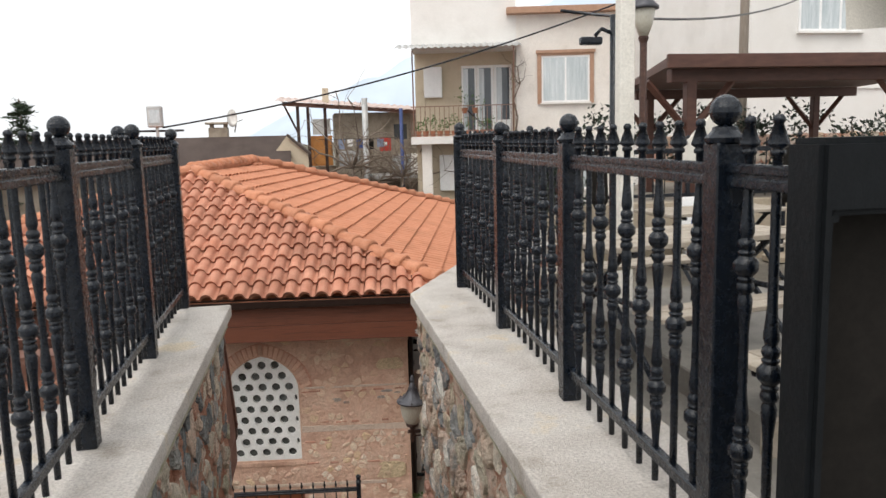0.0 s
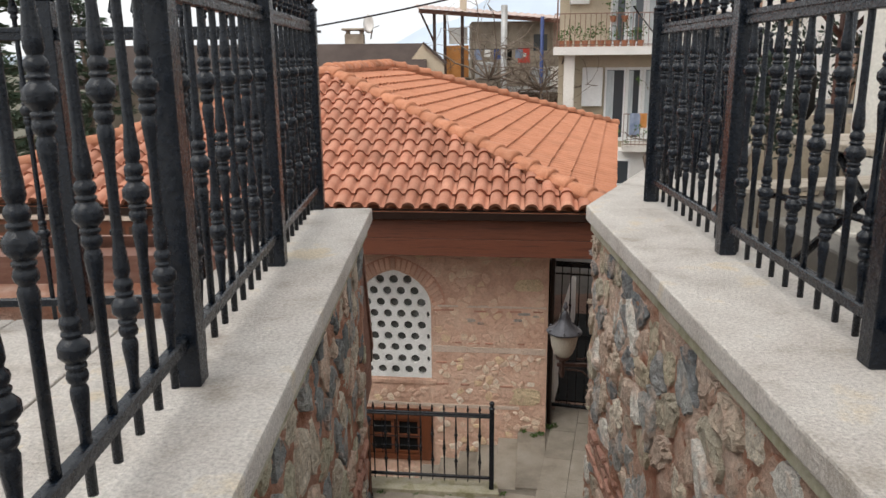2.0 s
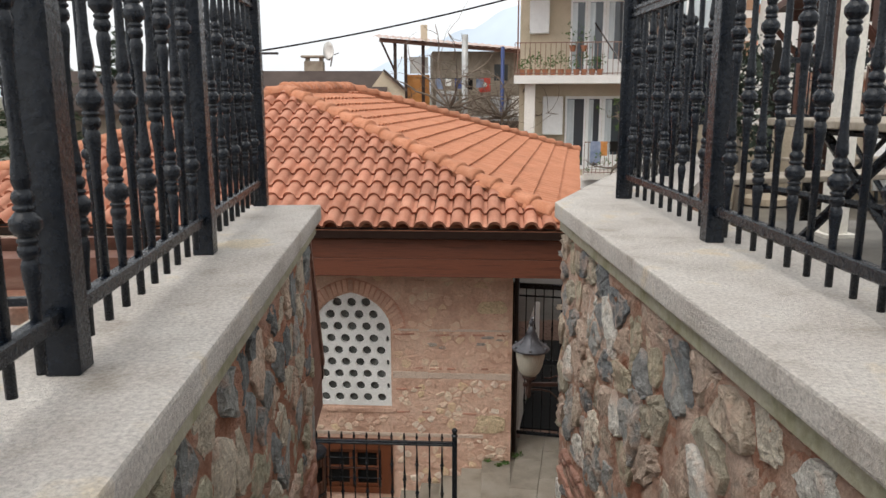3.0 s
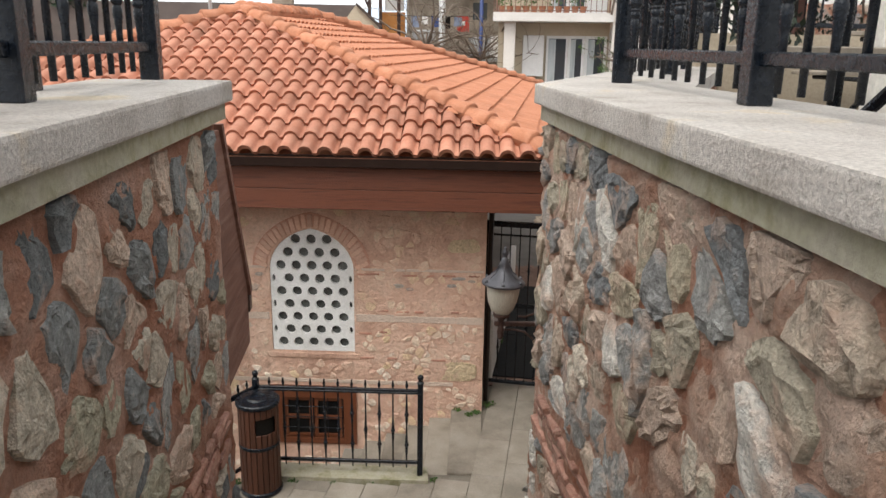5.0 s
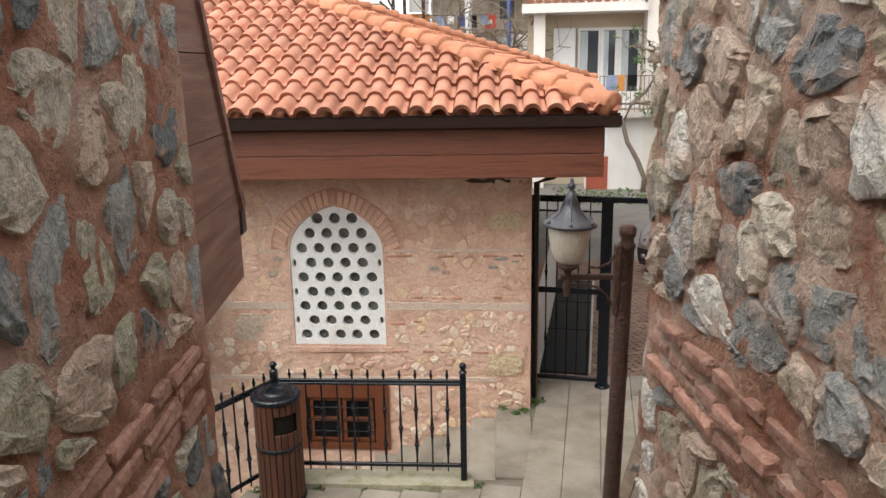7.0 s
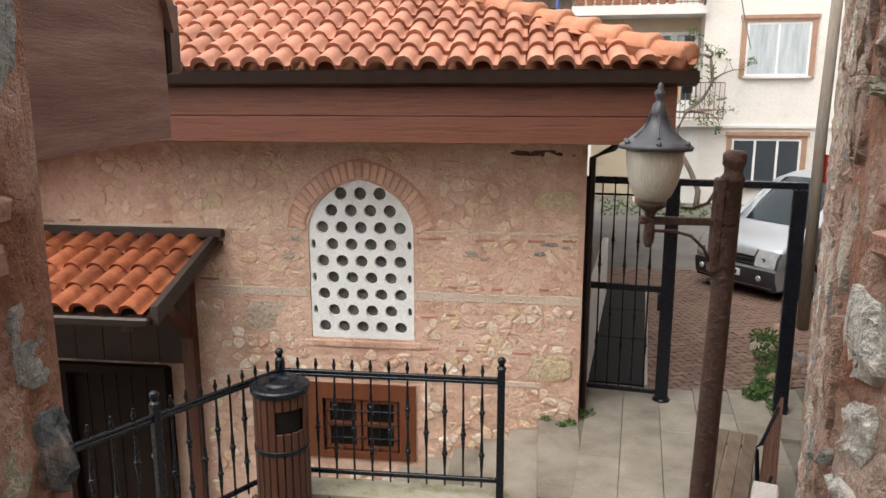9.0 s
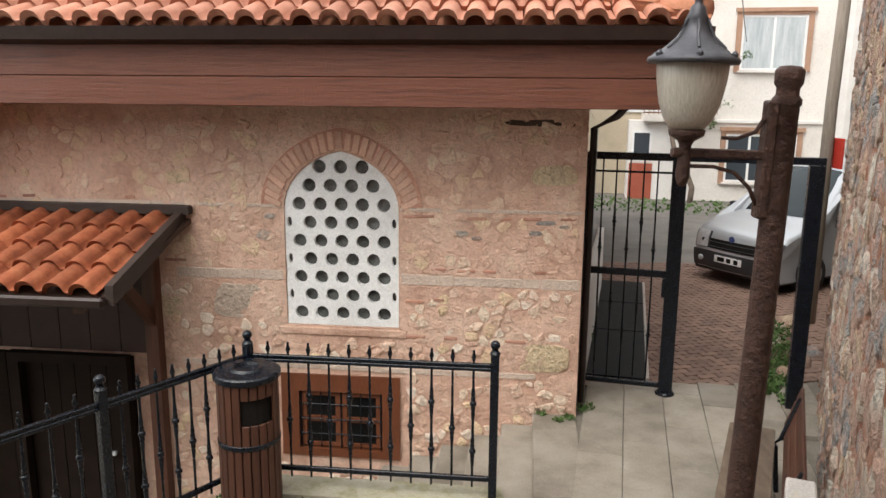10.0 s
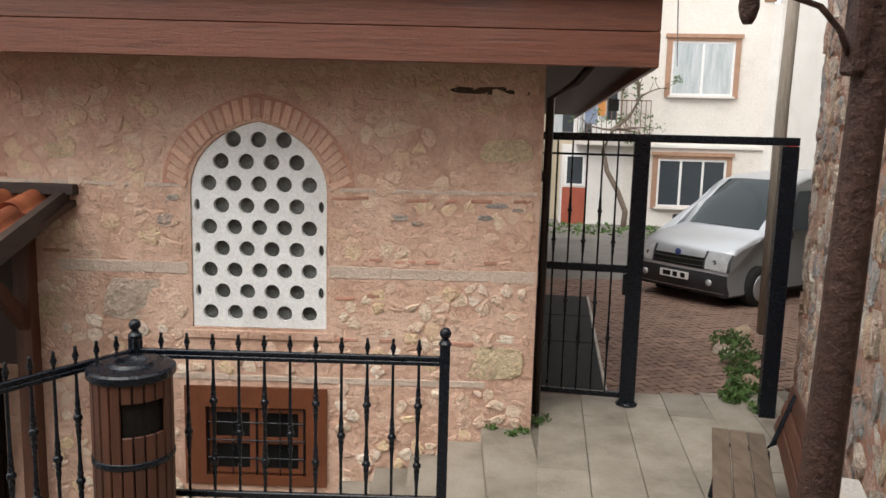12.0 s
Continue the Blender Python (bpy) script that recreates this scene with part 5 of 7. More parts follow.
part("globe", lathe([(0.055, LH - 0.235), (0.085, LH - 0.20), (0.108, LH - 0.14), (0.122, LH - 0.06), (0.127, LH + 0.005), (0.12, LH + 0.01)], 28, (-0.35, 0, 0)), M_FROST, lan, "frosted ribbed glass globe", True)
part("hood", lathe([(0.158, LH - 0.002), (0.162, LH + 0.008), (0.156, LH + 0.018), (0.128, LH + 0.032), (0.116, LH + 0.044), (0.092, LH + 0.062), (0.066, LH + 0.088), (0.048, LH + 0.118), (0.038, LH + 0.148), (0.040, LH + 0.152), (0.030, LH + 0.172), (0.026, LH + 0.192), (0.016, LH + 0.20), (0.013, LH + 0.212), (0.024, LH + 0.228), (0.023, LH + 0.245), (0.010, LH + 0.258), (0.014, LH + 0.268), (0.003, LH + 0.285)], 28, (-0.35, 0, 0)), M_LAMPTOP, lan, "grey metal hood with a finial", True)
for i in range(6):
    a = radians(60 * i + 20)
    part("hood_rib", tube([(-0.35 + 0.112 * math.cos(a), 0.112 * math.sin(a), LH + 0.048), (-0.35 + 0.068 * math.cos(a), 0.068 * math.sin(a), LH + 0.088), (-0.35 + 0.039 * math.cos(a), 0.039 * math.sin(a), LH + 0.15)], 0.006, 5), M_LAMPTOP, lan)
    part("hood_stud", lathe([(0.012, 0), (0.013, 0.012), (0.004, 0.022)], 8, (-0.35 + 0.145 * math.cos(a), 0.145 * math.sin(a), LH + 0.018)), M_LAMPTOP, lan)

# ---- bench ----
bench = thing("bench", pose(2.60, 10.68, GROUND, 0, 0, -24.5), "slatted wooden bench with black iron supports against the wall", "bench")
for i in range(3):
    part("seat_slat", obox(-0.17 + 0.118 * i, -0.06 + 0.118 * i, -1.75, 0.0, 0.405, 0.435, 0.006), M_BENCH, bench)
for i in range(3):
    part("back_slat", obox(-0.012, 0.012, -1.75, 0.05, 0, 0.105, 0.005), M_WOODV, bench, "reddish-brown back board", False, pose(0.245 + 0.035 * i, 0, 0.47 + 0.115 * i, 0, 16, 0))
for y in (-0.2, -1.5):
    part("support", tube([(-0.15, y, 0), (-0.12, y, 0.39), (0.16, y, 0.39), (0.22, y, 0.45), (0.33, y, 0.80)], 0.02, 8), M_IRON, bench)
    part("support", tube([(0.22, y, 0), (0.18, y, 0.39)], 0.02, 8), M_IRON, bench)
whole("stone_ledge", obox(-0.02, 0.13, -2.2, 0.0, -3.9, -3.34, 0.01), M_CAP, "white stone block ledge at the foot of the wall", "ledge", "", "", Matrix.Translation((2.10, 8.62, 0)) @ Matrix.Rotation(radians(-24.5), 4, "Z") @ Matrix.Translation((-0.16, 0, 0)))

# ---- silver van ----
PROFILE = [(0.00, 0.26), (0.05, 0.40), (0.06, 0.54), (0.035, 0.585), (0.01, 0.74), (-0.05, 0.845), (-0.16, 0.915), (-0.50, 1.02), (-0.98, 1.13), (-1.34, 1.46), (-1.66, 1.74), (-1.82, 1.84), (-2.2, 1.93), (-2.8, 1.97), (-3.6, 1.97), (-4.05, 1.94), (-4.2, 1.84), (-4.27, 1.2), (-4.28, 0.6), (-4.25, 0.32)]


def half_width(y, z):
    w = 0.90 if z < 1.0 else 0.90 - 0.20 * ((z - 1.0) / 0.8) ** 1.3
    if y > -0.55:
        w *= 1 - 0.10 * ((y + 0.55) / 0.6) ** 2
    return w


def bow(y, f):
    k = max(0.0, 1 + min(0, y) / 1.9)
    return -0.13 * k * abs(f) ** 2.6


def loft(i0, i1, lift=0.0, inset=1.0, f0=-1.0, f1=1.0, k=12):
    bm = bmesh.new()
    rows = []
    for y, z in PROFILE[i0:i1 + 1]:
        row = []
        for j in range(k + 1):
            f = f0 + (f1 - f0) * j / k
            row.append(bm.verts.new((f * half_width(y, z) * inset, y + bow(y, f) + lift, z + lift * 0.8 - (0.05 * abs(f) ** 4 if z > 1.5 else 0.03 * abs(f) ** 4))))
        rows.append(row)
    for a, b in zip(rows, rows[1:]):
        for j in range(k):
            bm.faces.new((a[j], a[j + 1], b[j + 1], b[j]))
    return bm, rows


van = thing("van", Matrix.Translation((4.86, 17.2, GROUND - 0.07)) @ Matrix.Rotation(radians(119), 4, "Z") @ Matrix.Scale(1.05, 4), "silver panel van parked facing the gate", "van")
vb, vrows = loft(0, len(PROFILE) - 1)
for j in (0, 12):
    ring = [r[j] for r in vrows]
    vb.faces.new(ring if j else ring[::-1])
bmesh.ops.triangulate(vb, faces=[f for f in vb.faces if len(f.verts) > 4])
vbody = part("body", vb, M_SILVER, van, "silver painted body", False)
for f in vbody.data.polygons:
    f.use_smooth = len(f.vertices) == 4
bm, _ = loft(8, 11, 0.012, 0.84)
part("windscreen", bm, M_SCREEN, van, "dark windscreen", True)
bm, _ = loft(0, 2, 0.02, 1.01)
part("front_bumper", bm, M_PLASTIC, van, "dark grey plastic bumper", True)
bm, _ = loft(3, 4, 0.014, 1.0, -0.54, 0.54)
part("grille", bm, M_DARK, van, "black slotted grille", True)
for z in (0.625, 0.70):
    part("grille_bar", tube([(f * 0.88, 0.05 - (z - 0.585) * 0.16 + bow(0, f), z) for f in (-0.52, -0.25, 0, 0.25, 0.52)], 0.007), M_PLASTIC, van)
for s in (-1, 1):
    bm, _ = loft(3, 5, 0.010, 1.002, s * 0.53, s * 1.0, 6)
    part("lamp_surround", bm, M_PLASTIC, van, "dark lamp surround", True)
    bm, _ = loft(3, 5, 0.018, 1.0, s * 0.58, s * 0.96, 5)
    light = part("headlight", bm, M_CHROME, van, "clear headlight", True)
    part("lamp_bowl", lathe([(0.030, -0.012), (0.036, 0.0), (0.030, 0.008), (0.01, 0.004)], 14, (s * 0.60, 0.022 + bow(0, 0.68), 0.70), None, "y"), M_PLASTIC, light, "dark lamp bowl", True)
    part("fog_lamp", lathe([(0.045, -0.01), (0.05, 0.012), (0.02, 0.016)], 14, (s * 0.58, 0.075 + bow(0, 0.64), 0.41), None, "y"), M_CHROME, van, "round fog lamp", True)
    wm = obox(-0.07, 0.07, -0.07, 0.03, -0.09, 0.09, 0.03, 2)
    part("wing_mirror", wm, M_PLASTIC, van, "", False, pose(s * 1.0, -1.15, 1.12))
    bm = bmesh.new()
    q = [bm.verts.new((s * (half_width(y, z) + 0.012), y, z)) for y, z in ((-1.22, 1.12), (-1.80, 1.70), (-2.55, 1.72), (-2.55, 1.12))]
    bm.faces.new(q)
    part("side_window", bm, M_GLASS, van, "dark side window")
    for y in (-0.78, -3.45):
        wheel = part("wheel", lathe([(0.20, -0.10), (0.29, -0.10), (0.315, -0.07), (0.315, 0.07), (0.29, 0.10), (0.20, 0.10)], 24, (s * 0.80, y, 0.315), None, "x"), M_RUBBER, van, "black tyre", True)
        part("rim", lathe([(0.02, -0.112), (0.06, -0.112), (0.12, -0.104), (0.19, -0.112), (0.205, -0.10), (0.205, 0.10), (0.19, 0.112), (0.12, 0.104), (0.02, 0.112)], 20, (s * 0.80, y, 0.315), None, "x"), M_SILVER, wheel, "silver wheel cover", True)
part("number_plate", obox(-0.26, 0.26, 0.078, 0.09, 0.40, 0.51, 0.004), M_PVC, van, "white number plate")
for i, (x0, x1) in enumerate(((-0.20, -0.12), (-0.06, 0.02), (0.06, 0.20))):
    part("plate_mark", obox(x0, x1, 0.0905, 0.0925, 0.42, 0.49), M_DARK, van, "dark plate characters")
part("badge", lathe([(0.05, 0.05), (0.05, 0.066), (0.02, 0.07)], 16, (0, -0.035, 0.785), None, "y"), M_BLUE, van, "small oval badge")
part("underside", obox(-0.80, 0.80, -4.15, -0.1, 0.2, 0.4), M_PLASTIC, van, "dark underbody")

# ---- utility pole beyond the gate ----
pole = thing("utility_pole", (5.22, 15.15, GROUND - 0.07), "weathered wooden utility pole by the street", "pole")
part("shaft", tube([(0, 0, 0), (0.02, 0.05, 3), (0.12, 0.12, 6.1)], 0.088, 10, None, 0.8), M_POLE, pole, "", True)
part("red_sign", obox(0.10, 0.13, -0.2, 0.1, 2.2, 2.6, 0.005), M_RED, pole, "small red sheet nailed to the pole")


# ---- cream house with balconies ----
HM = Matrix.Translation((3.87, 29.0, 0)) @ Matrix.Rotation(radians(-11.3), 4, "Z")
house = thing("house", HM, "cream rendered house with planted balconies and brown window surrounds", "house")


def window_unit(owner, x0, x1, z0, z1, panes, y=0.0, surround=None, glass=None, sill=True):
    win = part("window", plate([(x0, z0), (x1, z0), (x1, z1), (x0, z1)], [[(x0 + 0.07 + i * (x1 - x0 - 0.07) / panes, z0 + 0.07), (x0 + (i + 1) * (x1 - x0 - 0.07) / panes, z0 + 0.07), (x0 + (i + 1) * (x1 - x0 - 0.07) / panes, z1 - 0.07), (x0 + 0.07 + i * (x1 - x0 - 0.07) / panes, z1 - 0.07)] for i in range(panes)], 0.08), M_PVC, owner, "white plastic window", False, Matrix.Translation((0, y - 0.03, 0)))
    for i in range(panes):
        a, b = x0 + 0.06 + i * (x1 - x0 - 0.07) / panes, x0 + 0.01 + (i + 1) * (x1 - x0 - 0.07) / panes
        part("pane", obox(a, b, 0.004, 0.014, z0 + 0.05, z1 - 0.05), glass or M_PALE_GLASS, win, "pale streaked pane")
    if surround:
        s = 0.15
        part("surround", plate([(x0 - s, z0 - 0.05), (x1 + s, z0 - 0.05), (x1 + s, z1 + s), (x0 - s, z1 + s)], [[(x0, z0), (x1, z0), (x1, z1), (x0, z1)]], 0.08), surround, win, "brown plaster surround", False, Matrix.Translation((0, -0.03, 0)))
        part("surround_head", obox(x0 - s - 0.05, x1 + s + 0.05, -0.08, 0.0, z1 + s - 0.06, z1 + s + 0.05), surround, win)
    if sill:
        part("sill", obox(x0 - 0.05, x1 + 0.05, -0.10, 0.05, z0 - 0.06, z0 - 0.005), M_WHITE, win, "white sill")
    return win


def railing(owner, x0, x1, y, z0, z1, step, name="railing", side=None):
    r = thing(name, Matrix.Identity(4), "", "")
    r.parent = owner
    part("rail", obox(x0, x1, y - 0.02, y + 0.02, z1 - 0.03, z1), M_RAIL, r)
    part("rail", obox(x0, x1, y - 0.012, y + 0.012, z0 + 0.05, z0 + 0.08), M_RAIL, r)
    k = int((x1 - x0) / step)
    bar = mesh_of(tube([(0, 0, z0), (0, 0, z1 - 0.02)], 0.012, 5), "bar", M_RAIL)
    for i in range(k + 1):
        part("bar", bar, M_RAIL, r, "", False, Matrix.Translation((x0 + (x1 - x0) * i / k, y, 0)))
    return r


M_RAIL = mat("old_brown_balcony_rail", [(0.17, 0.085, 0.06), (0.27, 0.16, 0.12)], 0.7, scale=9)
part("wall", obox(3.85, 7.85, 0.0, 7.0, -5.2, 5.9), M_CREAM, house, "cream rendered wall")
part("wall", obox(0.0, 3.85, 1.15, 7.0, -5.2, 4.73), M_CREAM2, house, "ochre loggia wall with the recess's shade in its colour")
part("wall", obox(-0.03, 3.85, 0.0, 7.0, 4.73, 8.3), M_WHITE, house, "whitewashed upper storey")
part("wall", obox(2.0, 3.85, 0.0, 1.15, -5.2, -2.05), M_WHITE, house, "white ground storey")
part("string_course", obox(4.5, 7.85, -0.08, 0.0, -2.09, -1.98, 0.01), M_WHITE, house, "white ledge between the storeys")
part("pillar", obox(0.25, 0.62, 0.1, 0.5, -5.2, 1.28), M_CREAM, house)
part("balcony_slab", obox(-0.12, 3.85, -0.25, 1.15, 1.28, 1.56), M_WHITE, house, "white balcony slab")
part("balcony_slab", obox(2.4, 4.5, -0.35, 1.15, -2.05, -1.85), M_CREAM, house, "lower balcony slab")
part("wall", obox(7.85, 11.5, 0.0, 6.0, -5.2, 2.1), M_WHITE, house, "white lower side wing")
part("roof", prism([(3.5, -0.45), (8.3, -0.45), (8.3, 7.4), (3.5, 7.4)], 5.9, 6.12), M_TRIM, house, "brown roof edge")
for i in range(9, 14):
    part("quoin", obox(7.55 if i % 2 else 7.35, 7.90, -0.04, 0.0, -4.6 + 0.75 * i, -4.6 + 0.75 * i + 0.5, 0.02), M_QUOIN, house)
window_unit(house, 4.77, 6.55, 2.70, 4.40, 2, 0.0, M_TRIM)
window_unit(house, 5.05, 6.85, -0.55, 1.02, 2, 0.0, M_TRIM)
window_unit(house, 4.85, 6.85, -3.85, -2.40, 3, 0.0, M_TRIM, M_GLASS)
def glazed_doors(owner, x0, x1, z0, z1, y, wide):
    """White plastic doors and side light with narrow curtained panes; wide gives each leaf's share."""
    x = x0
    for i, w in enumerate(wide):
        e = x + (x1 - x0) * w
        b = 0.10 if i else 0.07
        low = z0 + (0.55 if i == len(wide) - 1 else 0.14)
        leaf = part("door_leaf", plate([(x, z0), (e - 0.01, z0), (e - 0.01, z1), (x, z1)], [[(x + b, low), (e - 0.01 - b, low), (e - 0.01 - b, z1 - 0.10), (x + b, z1 - 0.10)]], 0.07), M_PVC, owner, "white plastic glazed door", False, Matrix.Translation((0, y - 0.06, 0)))
        part("pane", obox(x + b - 0.02, e + 0.01 - b, 0.03, 0.04, low - 0.02, z1 - 0.08), M_GLASS, leaf, "dark pane")
        part("lace_curtain", obox(x + b, x + b + 0.42 * (e - x - 2 * b), 0.022, 0.028, low, z1 - 0.12), M_PALE_GLASS, leaf, "pale lace curtain")
        x = e


glazed_doors(house, 1.70, 3.80, -1.82, 0.84, 1.15, (0.36, 0.28, 0.36))
glazed_doors(house, 1.80, 3.75, 1.60, 4.23, 1.15, (0.30, 0.34, 0.36))
part("cupboard", obox(0.88, 1.62, 0.85, 1.15, -0.55, 0.84, 0.02), M_PVC, house, "white wall cupboard")
part("cupboard", obox(0.35, 1.05, 0.85, 1.15, 3.05, 4.2, 0.02), M_PVC, house, "white boiler cupboard")
railing(house, -0.1, 3.8, -0.2, 1.56, 2.68, 0.17)
railing(house, 2.4, 4.5, -0.32, -1.85, -0.72, 0.14)
part("door", obox(2.05, 2.75, -0.03, 0.05, -4.75, -3.35), M_REDDOOR, house, "red lower door panel")
window_unit(house, 2.1, 2.7, -3.3, -2.35, 1, 0.0, None, M_GLASS, False)
aw = bmesh.new()
k = 40
top, low = [], []
for i in range(k + 1):
    x = -0.6 + 4.6 * i / k
    dz = 0.025 * (1 if i % 2 else -1)
    top.append(aw.verts.new((x, 0.05, 4.95 + dz)))
    low.append(aw.verts.new((x, -1.05, 4.70 + dz)))
for i in range(k):
    aw.faces.new((low[i], low[i + 1], top[i + 1], top[i]))
part("awning", aw, M_SHEET, house, "corrugated sheet awning")
for x in (0.0, 3.7):
    part("awning_post", tube([(x, -0.2, 1.56), (x, -0.9, 4.68)] if x > 1 else [(x, -0.2, 1.56), (x, -0.2, 4.7)], 0.03), M_RAIL, house)
pr = random.Random(61)


def leaves(bm, c, r, n, size, rr, flat=1.0, thin=0.45, way=None):
    """A loose clump of small leaves round c."""
    for _ in range(n):
        v = Vector((rr.gauss(0, 1), rr.gauss(0, 1), rr.gauss(0, flat)))
        v = v.normalized() * r * rr.random() ** 0.5
        p = Vector(c) + Vector((v.x, v.y, v.z * flat))
        a = Vector((rr.uniform(-1, 1), rr.uniform(-1, 1), rr.uniform(-1, 1))).normalized()
        if way is not None:
            a = (way + a * 0.55).normalized()
        b = a.cross(Vector((rr.uniform(-1, 1), rr.uniform(-1, 1), rr.uniform(-1, 1)))).normalized()
        s = size * rr.uniform(0.6, 1.4)
        bm.faces.new([bm.verts.new(p + a * s), bm.verts.new(p + b * s * thin), bm.verts.new(p - a * s), bm.verts.new(p - b * s * thin)])
    return bm


for i in range(13):
    x, z = (0.15 + 0.27 * i, 1.56) if i < 11 else (1.9 + 0.4 * (i - 11), 2.42)
    pot = thing("potted_plant", HM @ Matrix.Translation((x, 0.0 if i < 11 else 0.95, z)), "potted plant on the house balcony", "plant", "balcony plants")
    part("pot", lathe([(0.08, 0), (0.12, 0.2), (0.13, 0.2), (0.12, 0.21)], 10), M_POT, pot)
    part("foliage", leaves(bmesh.new(), (0, 0, 0.38 + 0.1 * (i % 3)), 0.22 if i < 11 else 0.4, 50, 0.05, pr, 1.2), M_LEAF, pot)
laundry = thing("laundry", HM @ Matrix.Translation((2.6, -0.42, -0.7)), "blue-grey washing hung over the lower balcony rail", "laundry")
for i, (w, h, m) in enumerate(((0.35, 0.75, M_CLOTH), (0.25, 0.5, M_ORANGE), (0.3, 0.35, M_DARK))):
    bm = bmesh.new()
    g = [[bm.verts.new((0.33 * i + w * a / 4, 0.03 * math.sin(2.2 * a + b), -h * b / 4)) for a in range(5)] for b in range(5)]
    for a in range(4):
        for b in range(4):
            bm.faces.new((g[b][a], g[b][a + 1], g[b + 1][a + 1], g[b + 1][a]))
    part("cloth", bm, m, laundry, "", True)


def branchy(name, at, label, trunk, limbs, rr, reach, droop, r0, twigs, spread=1.0, leaf=0):
    """A bare tree: tapered trunk, crooked limbs and fine twigs."""
    t = thing(name, at, label, "tree")
    part("trunk", tube(trunk, r0, 8, None, 0.45), M_BARK, t, "", True)
    bm = bmesh.new()
    fine = bmesh.new()
    lf = bmesh.new()
    for i in range(limbs):
        k = rr.randint(max(1, len(trunk) // 2), len(trunk) - 1)
        p = Vector(trunk[k])
        d = Vector((rr.uniform(-1, 1) * spread, rr.uniform(-1, 1) * spread, rr.uniform(0.0, 0.9))).normalized()
        pts = [p.copy()]
        n = 7
        for j in range(n):
            d = (d + Vector((rr.uniform(-0.4, 0.4), rr.uniform(-0.4, 0.4), rr.uniform(-0.4, 0.35) - droop))).normalized()
            p = p + d * reach / n
            pts.append(p.copy())
        tube(pts, r0 * 0.42, 5, bm, 0.25)
        for _ in range(twigs):
            q = pts[rr.randint(2, n)].copy()
            e = Vector((rr.uniform(-1, 1), rr.uniform(-1, 1), rr.uniform(-0.6, 1))).normalized()
            tw = [q.copy()]
            for j in range(4):
                e = (e + Vector((rr.uniform(-0.5, 0.5), rr.uniform(-0.5, 0.5), rr.uniform(-0.5, 0.5)))).normalized()
                q = q + e * reach * 0.11
                tw.append(q.copy())
            tube(tw, r0 * 0.14, 3, fine, 0.4)
            if leaf:
                leaves(lf, q, 0.16, leaf, 0.05, rr)
    part("branchwork", bm, M_BARK, t, "", True)
    tagged(part("twig_mass", fine, M_BARK, t), kind="stuff")
    if leaf:
        part("foliage", lf, M_LEAF, t, "sparse green leaves")
    else:
        lf.free()
    return t


branchy("vine", HM @ Matrix.Translation((3.6, -0.6, -4.6)), "bare twisting vine climbing the house wall", [(0.25, 0, 0), (0.3, 0, 0.6), (0.05, 0, 1.2), (-0.3, 0, 1.8), (-0.45, 0, 2.4), (-0.2, 0, 3.0), (0.25, 0, 3.4), (0.5, 0, 3.9), (0.4, 0, 4.6)], 9, random.Random(62), 1.2, 0.0, 0.09, 5, 1.0, 14)
branchy("vine", HM @ Matrix.Translation((3.75, -0.4, 1.5)), "bare climbing stems beside the upper balcony", [(0, 0, 0), (0.1, 0, 0.7), (-0.05, 0, 1.3), (0.2, 0, 1.9), (0.1, 0, 2.5)], 9, random.Random(63), 0.9, 0.0, 0.04, 4)

# ---- shack and dark-roofed building ----
shack = thing("shack", (-0.6, 35.2, 0), "ramshackle shack with patched walls under a rusty sheet roof", "house")
part("wall", obox(1.7, 6.6, 0.6, 4.0, -5.0, 2.75), M_OLDWALL, shack, "patched board wall")
part("wall", obox(-0.3, 6.6, 1.4, 4.0, -5.0, 0.35), M_OLDWALL, shack, "lower masonry wall")
rb2 = bmesh.new()
k = 46
top, low = [], []
for i in range(k + 1):
    x = -0.9 + 7.6 * i / k
    dz = 0.03 * (1 if i % 2 else -1) - 0.085 * (x + 0.9)
    top.append(rb2.verts.new((x, 4.4, 3.75 + dz)))
    low.append(rb2.verts.new((x, -0.4, 3.30 + dz)))
for i in range(k):
    rb2.faces.new((low[i], low[i + 1], top[i + 1], top[i]))
part("roof", rb2, mat("rusty_pale_sheet_roof", [(0.42, 0.32, 0.28), (0.55, 0.44, 0.40)], 0.7, scale=1.2, bump=0.1, grime=0.4), shack, "pale rusty sheet roof")
part("eaves_beam", obox(-0.8, 6.5, -0.2, -0.08, 2.62, 2.80), M_WOOD_DARK, shack, "dark eaves beam", False, pose(0, 0, 0.42, 0, 4.4, 0))
for x in (0.0, 0.45, 1.2):
    part("post", obox(x, x + 0.14, 0.0, 0.14, -0.2, 3.1), M_SOFFIT, shack)
part("strut", tube([(0.05, 0.05, 1.9), (-0.5, 0.0, 3.1)], 0.05), M_SOFFIT, shack)
part("orange_board", obox(0.5, 1.55, 0.35, 0.4, 0.4, 1.75), M_ORANGE, shack, "orange painted board")
part("white_cloth", obox(0.7, 1.5, 0.3, 0.33, 1.8, 2.5), M_WHITE, shack, "white sheet hung in the porch")
for i in range(7):
    part("wall_board", obox(1.75 + 0.68 * i, 2.38 + 0.68 * i, 0.56, 0.6, 1.0, 2.7 - 0.03 * i), M_OLDWALL, shack)
part("window", obox(4.4, 5.0, 0.55, 0.6, 1.5, 2.2), M_GLASS, shack, "small dark window")
part("chimney", obox(1.2, 1.5, 1.5, 1.8, 3.2, 3.95, 0.02), M_CREAM2, shack)
part("lower_roof", prism([(3.2, -2.6), (6.6, -2.6), (6.6, 0.6), (3.2, 0.6)], -0.15, -0.02), M_SHEET, shack, "low grey sheet roof")
